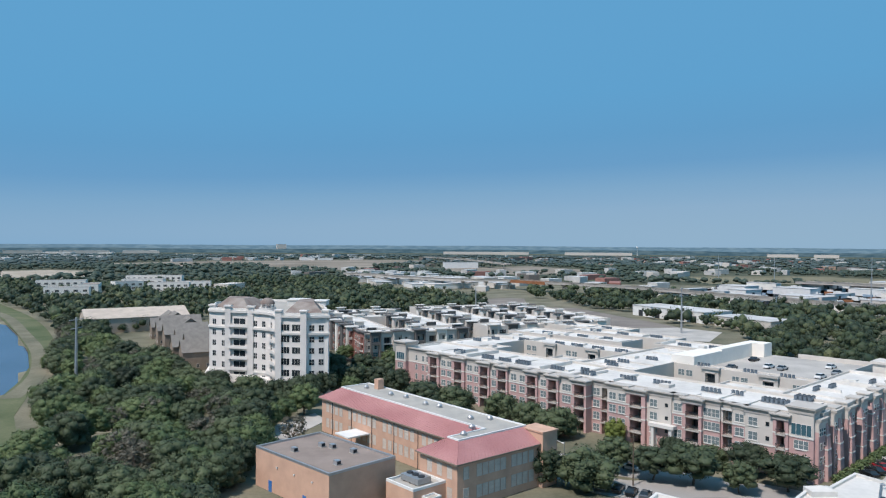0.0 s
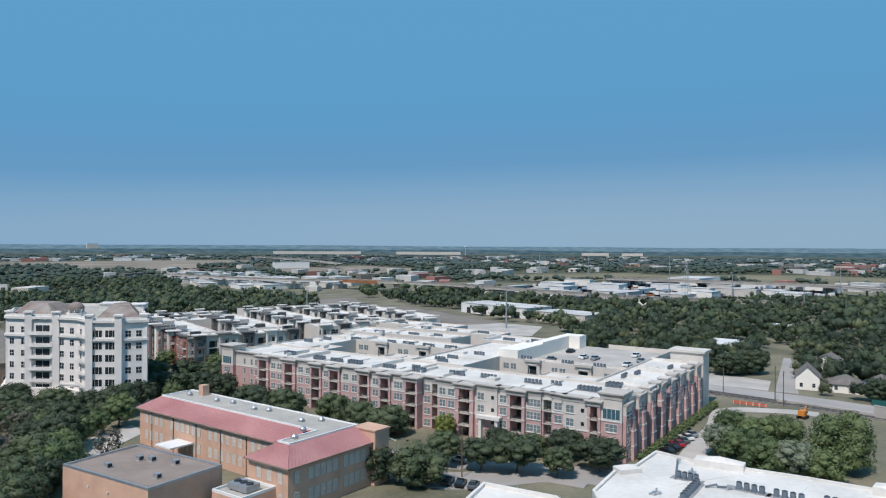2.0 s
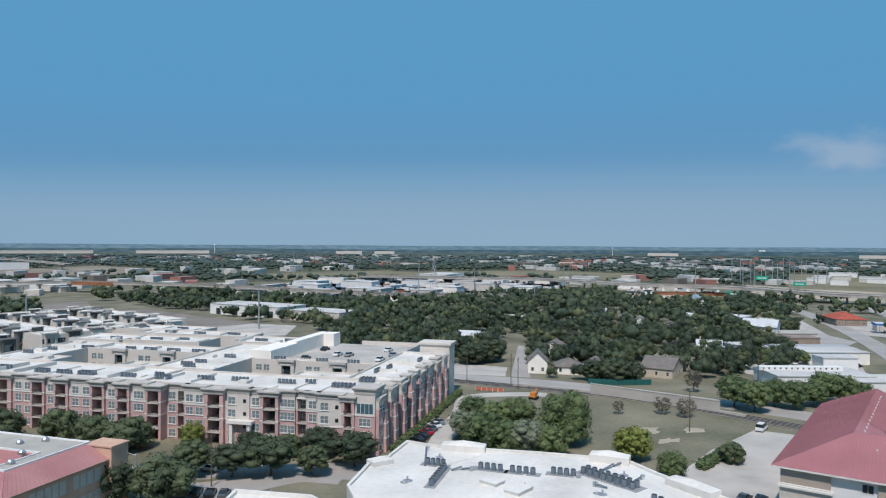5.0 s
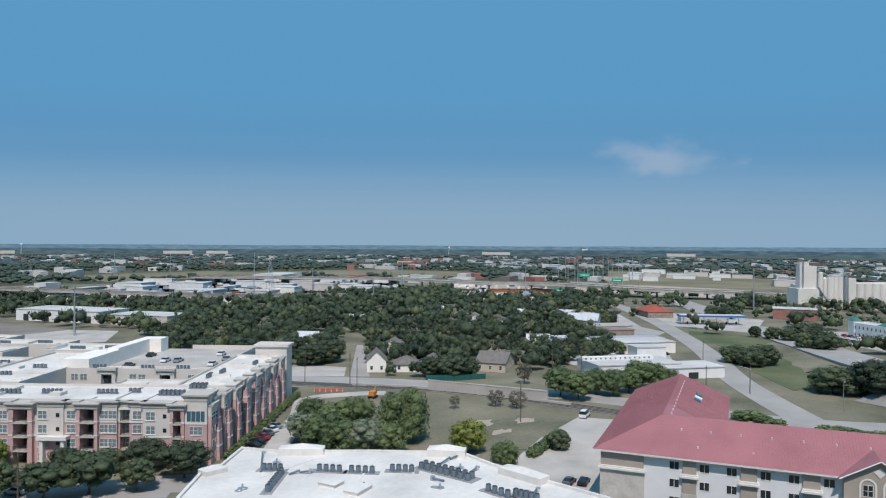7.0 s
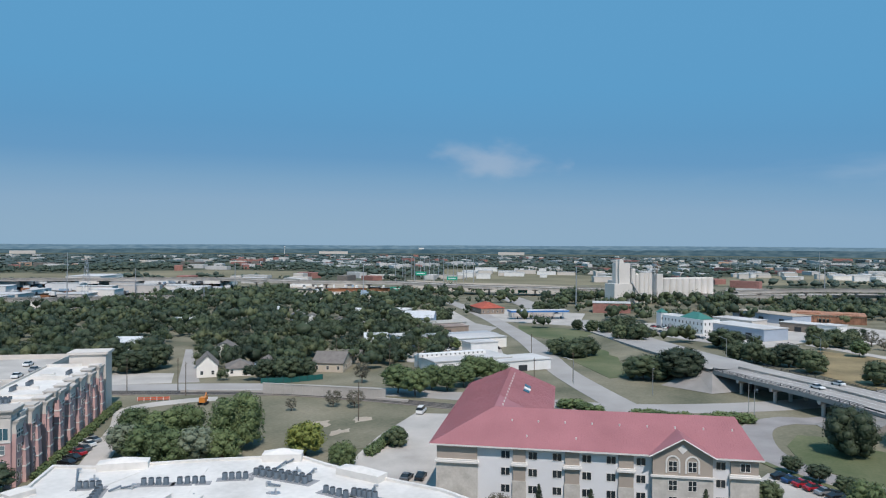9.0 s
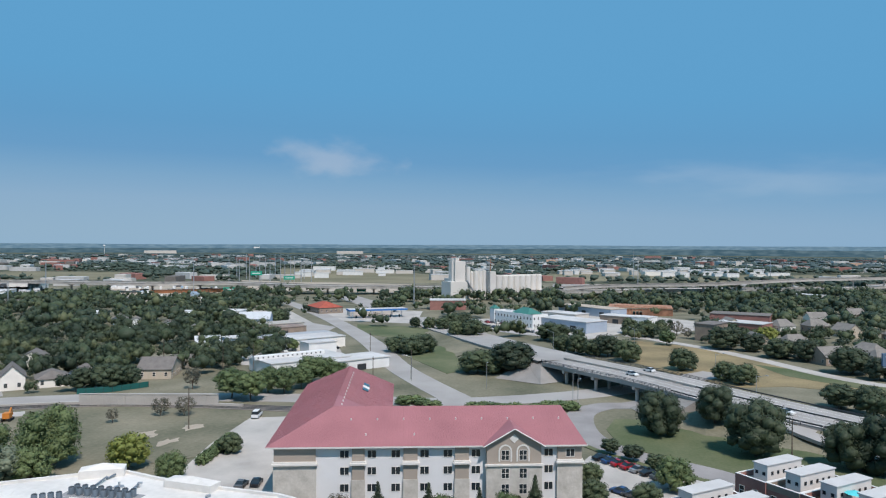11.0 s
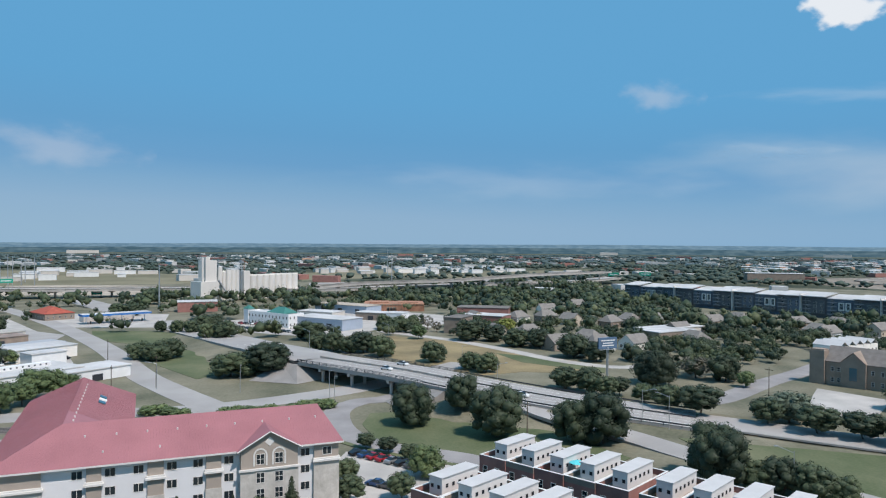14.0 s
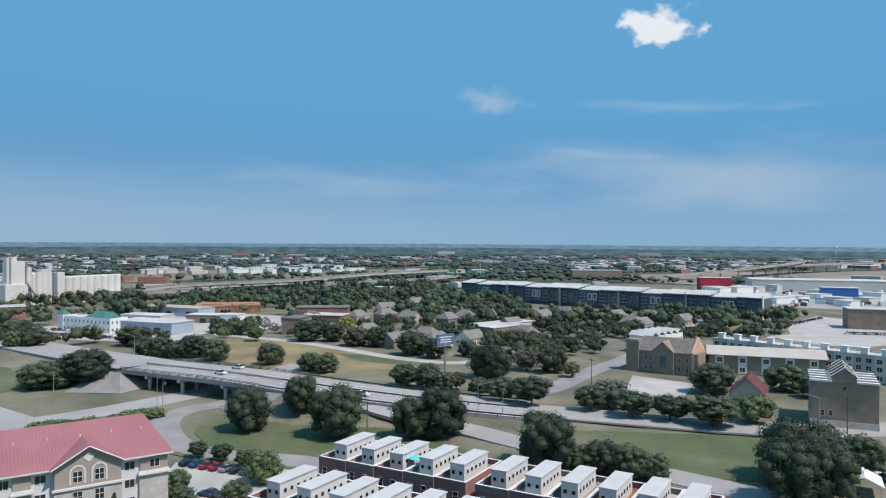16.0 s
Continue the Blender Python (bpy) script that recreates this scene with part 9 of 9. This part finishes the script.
OPEN, MIDWOOD = [[(166.9, 215.5), (174.4, 207.6), (241.3, 294.1), (236.6, 299.0)], [(152.0, 236.3), (167.9, 214.4), (190.3, 243.1), (173.2, 261.0)]], []
OPEN.append([(50, 662), (78, 657), (74, 603), (82, 574), (108, 562), (146, 438), (140, 383), (90, 378), (44.3, 462.9), (28.8, 524.4)])
OPEN.append([(152.3, 205.3), (163.3, 201.0), (250.4, 310.9), (244.7, 313.0)])
MIDWOOD.append([(-205.0, 379.5), (-293.5, 477.5), (-512.6, 833.8), (-363.6, 794.2), (-272.1, 859.3), (-143.6, 1066.0), (-84.8, 753.1), (48.2, 636.0), (22.1, 496.1), (-74.4, 490.4), (-160.2, 450.3), (-172.1, 369.7)])
MIDWOOD.append([(82, 664), (112, 575), (150, 440), (168.3, 405.0), (300, 470), (400, 520), (300, 600), (190, 720), (95, 780)])
MIDWOOD.append([(137.7, 319.6), (163.0, 250.0), (166.2, 235.0), (172.5, 197.5), (196.5, 188.1), (224.4, 177.2), (231.8, 164.3), (265.7, 161.2), (623.9, 379.1), (541.0, 540.1), (410.3, 545.7), (304.0, 517.4), (239.6, 511.9), (167.0, 396.4)])
MIDWOOD.append([(496.8, 63.9), (597.1, 48.9), (540.1, -13.1), (385.7, -20.8), (330.2, -55.4), (307.6, -76.8), (316.1, -109.4), (650.8, -224.7), (663.8, -174.0), (907.0, -170.3), (767.1, 98.9)])
MIDWOOD.append([(478.4, -124.8), (291.4, -96.0), (242.1, -92.4), (286.9, -119.7), (366.5, -221.0), (354.9, -285.4), (327.8, -298.7), (324.0, -319.6), (396.4, -390.9), (442.6, -337.4), (478.9, -243.2)])
MIDWOOD.append([(529.3, 222.7), (596.1, 208.9), (603.5, 102.9), (688.1, 117.3), (698.0, 184.6), (622.2, 261.8)])
MIDWOOD.append([(493.0, -8.8), (530.5, -92.8), (501.3, -158.7), (381.9, -142.0), (293.6, -109.3), (306.7, -77.9), (357.1, -51.3), (387.9, -7.0)])
MIDWOOD.append([(84, 650), (132.8, 782.0), (224.2, 720.7), (300, 615.8), (210.2, 574.0), (150, 560), (106.7, 600)])
MIDWOOD.append([(156.9, 504.0), (190.4, 469.5), (316.1, 500), (384.1, 600), (289.4, 579.3), (227.2, 560.3), (178.0, 571.9)])
MIDWOOD.append([(344.0, -184.5), (417.1, -231.5), (442.8, -288.5), (397.1, -290.6), (350.3, -281.7), (329.9, -261.9), (333.6, -217.5)])
SPARSE = [[(480.2, 350.7), (567.0, 350.5), (705.5, 321.5), (589.6, 206.5), (630.0, 166.7), (680.5, 116.9), (749.7, 128.9), (720.5, 252.4), (670.7, 414.7)], [(414.6, 252.2), (371.6, 109.8), (376.6, -12.7), (677.1, -22.6), (585.8, 356.3)], [(372.4, 331.2), (324.6, 194.6), (439.3, 236.2), (525.8, 374.4)]]
THIN = random.Random(12)


def mid_test(x, y):
    wooded = any(inside(x, y, p) for p in MIDWOOD) or (any(inside(x, y, p) for p in SPARSE) and THIN.random() < 0.30)
    return wooded and not any(inside(x, y, p) for p in OPEN)


def far_test(x, y):
    return far_wood(x, y) and not any(inside(x, y, p) for p in OPEN)


# countless roofs of the far town, in clusters
TOWN = random.Random(31)
town = {k: Form() for k in ("white", "grey", "tan", "brick")}
n_town = 0
while n_town < 520:
    r, a = 700 + 2000 * TOWN.random() ** 0.8, radians(TOWN.uniform(-135, 20))
    x, y = -r * math.sin(a), r * math.cos(a)
    if noise.noise(Vector((x / 260, y / 260, 9.1))) < 0.06 or not free(x, y):
        continue
    n_town += 1
    w, d, h = TOWN.uniform(9, 30) * (1 + r / 2600), TOWN.uniform(9, 18), TOWN.uniform(5, 9.5)
    block_at = pose(x, y, 0, 0, 0, TOWN.choice((20, 38, 52, 75, 110)))
    f = town[TOWN.choice(("white", "white", "white", "grey", "tan", "brick"))]
    q = [block_at @ Vector((sx * w / 2, sy * d / 2, z)) for z in (0, h) for sx, sy in ((-1, -1), (1, -1), (1, 1), (-1, 1))]
    f.face(*q[4:])
    for k in range(4):
        f.face(q[k], q[(k + 1) % 4], q[4 + (k + 1) % 4], q[4 + k])
    g = 9 + r / 160
    KEEP_BOX.append((x - w / 2 - g, x + w / 2 + g, y - w / 2 - g, y + w / 2 + g, [(x - w / 2 - g, y - w / 2 - g), (x + w / 2 + g, y - w / 2 - g), (x + w / 2 + g, y + w / 2 + g), (x - w / 2 - g, y + w / 2 + g)]))
for (tone, f), m in zip(town.items(), (LIGHTROOF, SHINGLE, STUCCO, REDBRICK)):
    tagged(new("distant_buildings", f.mesh("distant_buildings", m)), tone + " low buildings scattered over the far plain", "buildings", kind="stuff")

near_spots, mid_spots = scatter(mid_test, 170, 440, -150, 45, 66, 3), scatter(mid_test, 440, 950, -150, 45, 80, 4)
for k, (leaf, tone) in enumerate(zip(LEAF_FAR, ("dark green", "green", "pale green"))):
    cut = ((0, 45), (45, 84), (84, 100))[k]
    woods("neighbourhood_trees", [(p[0], p[1], p[2] * (0.72 if p[0] > 280 and p[1] < 0 else 1.0)) for i, p in enumerate(near_spots) if cut[0] <= i * 37 % 100 < cut[1]], 230, 0.25, 5 + k, tone + " trees round the houses of a neighbourhood", (5.5, 9.0), leaf, 6, False)
    woods("woodland", [p for i, p in enumerate(mid_spots) if cut[0] <= i * 37 % 100 < cut[1]], 34, 0.46, 15 + k, tone + " woodland stretching away", (6.0, 10.0), leaf, 3, False)
woods("far_woodland", scatter(far_test, 950, 1600, -130, 40, 190, 8), 6, 0.7, 7, "far woodland of the plain", (6, 10), LEAF_HAZE_MID, 0, False, 1.5)
woods("far_woodland", scatter(far_test, 1600, 2750, -130, 40, 520, 9), 2, 1.2, 8, "farthest woodland of the plain", (6, 10), LEAF_HAZE_FAR, 0, False, 2.3)

# ---------------------------------------------------------------- far distance


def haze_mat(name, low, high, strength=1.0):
    """The far plain as a plain glowing backdrop; blue air haze is put into its colours."""
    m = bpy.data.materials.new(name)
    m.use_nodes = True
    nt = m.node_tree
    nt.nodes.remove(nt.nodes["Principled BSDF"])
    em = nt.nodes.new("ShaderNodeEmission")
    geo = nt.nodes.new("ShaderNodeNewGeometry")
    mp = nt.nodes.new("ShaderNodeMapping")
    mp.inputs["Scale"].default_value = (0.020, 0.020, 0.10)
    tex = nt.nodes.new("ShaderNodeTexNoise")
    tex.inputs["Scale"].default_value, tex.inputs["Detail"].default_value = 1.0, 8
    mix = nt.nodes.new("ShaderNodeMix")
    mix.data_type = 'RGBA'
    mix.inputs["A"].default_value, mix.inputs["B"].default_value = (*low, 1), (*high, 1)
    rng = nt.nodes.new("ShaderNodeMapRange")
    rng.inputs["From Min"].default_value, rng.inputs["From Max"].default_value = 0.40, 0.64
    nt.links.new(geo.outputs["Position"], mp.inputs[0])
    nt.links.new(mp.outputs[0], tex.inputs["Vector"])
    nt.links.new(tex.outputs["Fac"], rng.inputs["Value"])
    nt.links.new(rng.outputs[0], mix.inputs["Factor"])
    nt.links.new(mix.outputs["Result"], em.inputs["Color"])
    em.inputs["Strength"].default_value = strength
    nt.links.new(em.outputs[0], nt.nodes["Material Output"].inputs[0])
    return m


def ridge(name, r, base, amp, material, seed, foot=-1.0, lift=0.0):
    """An upright backdrop band all round the place, topped like low wooded rises."""
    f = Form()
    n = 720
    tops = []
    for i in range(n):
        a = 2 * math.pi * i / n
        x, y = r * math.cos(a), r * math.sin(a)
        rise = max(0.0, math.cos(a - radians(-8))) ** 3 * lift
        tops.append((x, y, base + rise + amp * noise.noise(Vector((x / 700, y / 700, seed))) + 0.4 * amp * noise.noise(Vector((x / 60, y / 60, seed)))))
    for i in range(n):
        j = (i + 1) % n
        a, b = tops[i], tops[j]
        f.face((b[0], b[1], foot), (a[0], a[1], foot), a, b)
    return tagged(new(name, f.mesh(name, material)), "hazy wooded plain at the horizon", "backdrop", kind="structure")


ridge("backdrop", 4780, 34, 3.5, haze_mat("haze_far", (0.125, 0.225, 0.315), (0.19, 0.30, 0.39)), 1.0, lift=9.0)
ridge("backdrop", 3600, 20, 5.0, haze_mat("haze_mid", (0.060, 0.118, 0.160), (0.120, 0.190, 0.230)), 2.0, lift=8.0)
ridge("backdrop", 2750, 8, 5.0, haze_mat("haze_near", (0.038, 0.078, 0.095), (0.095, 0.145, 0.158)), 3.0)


# ---------------------------------------------------------------- clouds


def cloud_mat(name, scale, lo, hi, opacity, glow, detail=7):
    """Cloud: white vapour, thin at its ragged edge."""
    m = bpy.data.materials.new(name)
    m.use_nodes = True
    nt = m.node_tree
    nt.nodes.remove(nt.nodes["Principled BSDF"])
    co = nt.nodes.new("ShaderNodeTexCoord")
    mp = nt.nodes.new("ShaderNodeMapping")
    mp.inputs["Scale"].default_value = scale
    tex = nt.nodes.new("ShaderNodeTexNoise")
    tex.inputs["Scale"].default_value, tex.inputs["Detail"].default_value, tex.inputs["Roughness"].default_value = 1.0, detail, 0.5
    nt.links.new(co.outputs["Object"], mp.inputs[0])
    nt.links.new(mp.outputs[0], tex.inputs["Vector"])
    far = nt.nodes.new("ShaderNodeVectorMath")
    far.operation = 'LENGTH'
    nt.links.new(co.outputs["Object"], far.inputs[0])
    sub = nt.nodes.new("ShaderNodeMath")
    sub.operation = 'MULTIPLY_ADD'
    sub.inputs[1].default_value = -0.55
    nt.links.new(far.outputs["Value"], sub.inputs[0])
    nt.links.new(tex.outputs["Fac"], sub.inputs[2])
    rng = nt.nodes.new("ShaderNodeMapRange")
    rng.interpolation_type = 'SMOOTHSTEP'
    rng.inputs["From Min"].default_value, rng.inputs["From Max"].default_value = lo, hi
    rng.inputs["To Max"].default_value = opacity
    nt.links.new(sub.outputs[0], rng.inputs["Value"])
    clear, em, mix = nt.nodes.new("ShaderNodeBsdfTransparent"), nt.nodes.new("ShaderNodeEmission"), nt.nodes.new("ShaderNodeMixShader")
    em.inputs["Color"].default_value = (*glow, 1)
    nt.links.new(rng.outputs[0], mix.inputs[0])
    nt.links.new(clear.outputs[0], mix.inputs[1])
    nt.links.new(em.outputs[0], mix.inputs[2])
    nt.links.new(mix.outputs[0], nt.nodes["Material Output"].inputs[0])
    return m


def cloud(name, bearing, height, wide, tall, material, label, r=4700, lean=0.0):
    """A sheet of vapour far off, at a bearing and elevation in degrees, so many degrees wide and tall."""
    a, e = radians(bearing), radians(height)
    p = Vector((-math.sin(a) * math.cos(e), math.cos(a) * math.cos(e), math.sin(e))) * r
    f = Form()
    n = 10
    for i in range(n):
        for k in range(n):
            q = [(-1 + 2 * (i + di) / n, -1 + 2 * (k + dk) / n) for di, dk in ((0, 0), (1, 0), (1, 1), (0, 1))]
            f.face(*[(x, z, -0.08 * (1 - x * x - z * z)) for x, z in q])
    ob = new(name, f.mesh(name, material))
    ob.matrix_world = look(p, p * 2) @ pose(0, 0, 0, 0, 0, lean) @ Matrix.Diagonal((r * math.tan(radians(wide / 2)), r * math.tan(radians(tall / 2)), 30, 1))
    return tagged(ob, label, "cloud", kind="structure")


CLOUD_THICK = cloud_mat("cloud_thick", (1.6, 1.3, 1), 0.11, 0.30, 0.96, (0.80, 0.83, 0.87), 4)
CLOUD_SOFT = cloud_mat("cloud_soft", (1.5, 1.1, 1), 0.05, 0.50, 0.42, (0.52, 0.58, 0.68))
CLOUD_VEIL = cloud_mat("cloud_veil", (1.6, 1.0, 1), 0.06, 0.60, 0.50, (0.52, 0.60, 0.68))
CLOUD_THIN = cloud_mat("cloud_thin", (2.5, 1.2, 1), 0.05, 0.65, 0.22, (0.60, 0.68, 0.76))
cloud("cloud", -119.4, 16.8, 7.6, 4.4, CLOUD_THICK, "small bright white fair-weather cloud")
cloud("cloud", -62.3, 7.3, 12.5, 4.5, CLOUD_SOFT, "thin grey-white lens-shaped cloud")
cloud("cloud", -106.8, 11.8, 7.0, 3.2, CLOUD_SOFT, "faint wisp of white cloud")
cloud("cloud", -121, 11.0, 26, 1.8, CLOUD_THIN, "long thin streak of white cloud", lean=-2)
cloud("cloud", -115, 7.6, 13, 1.4, CLOUD_THIN, "thin streak of white cloud", lean=-3)
cloud("cloud", -125, 6.0, 50, 9.0, CLOUD_VEIL, "broad faint veil of cloud near the horizon")
cloud("cloud", -97, 5.5, 40, 4.5, CLOUD_THIN, "broad faint veil of cloud near the horizon")
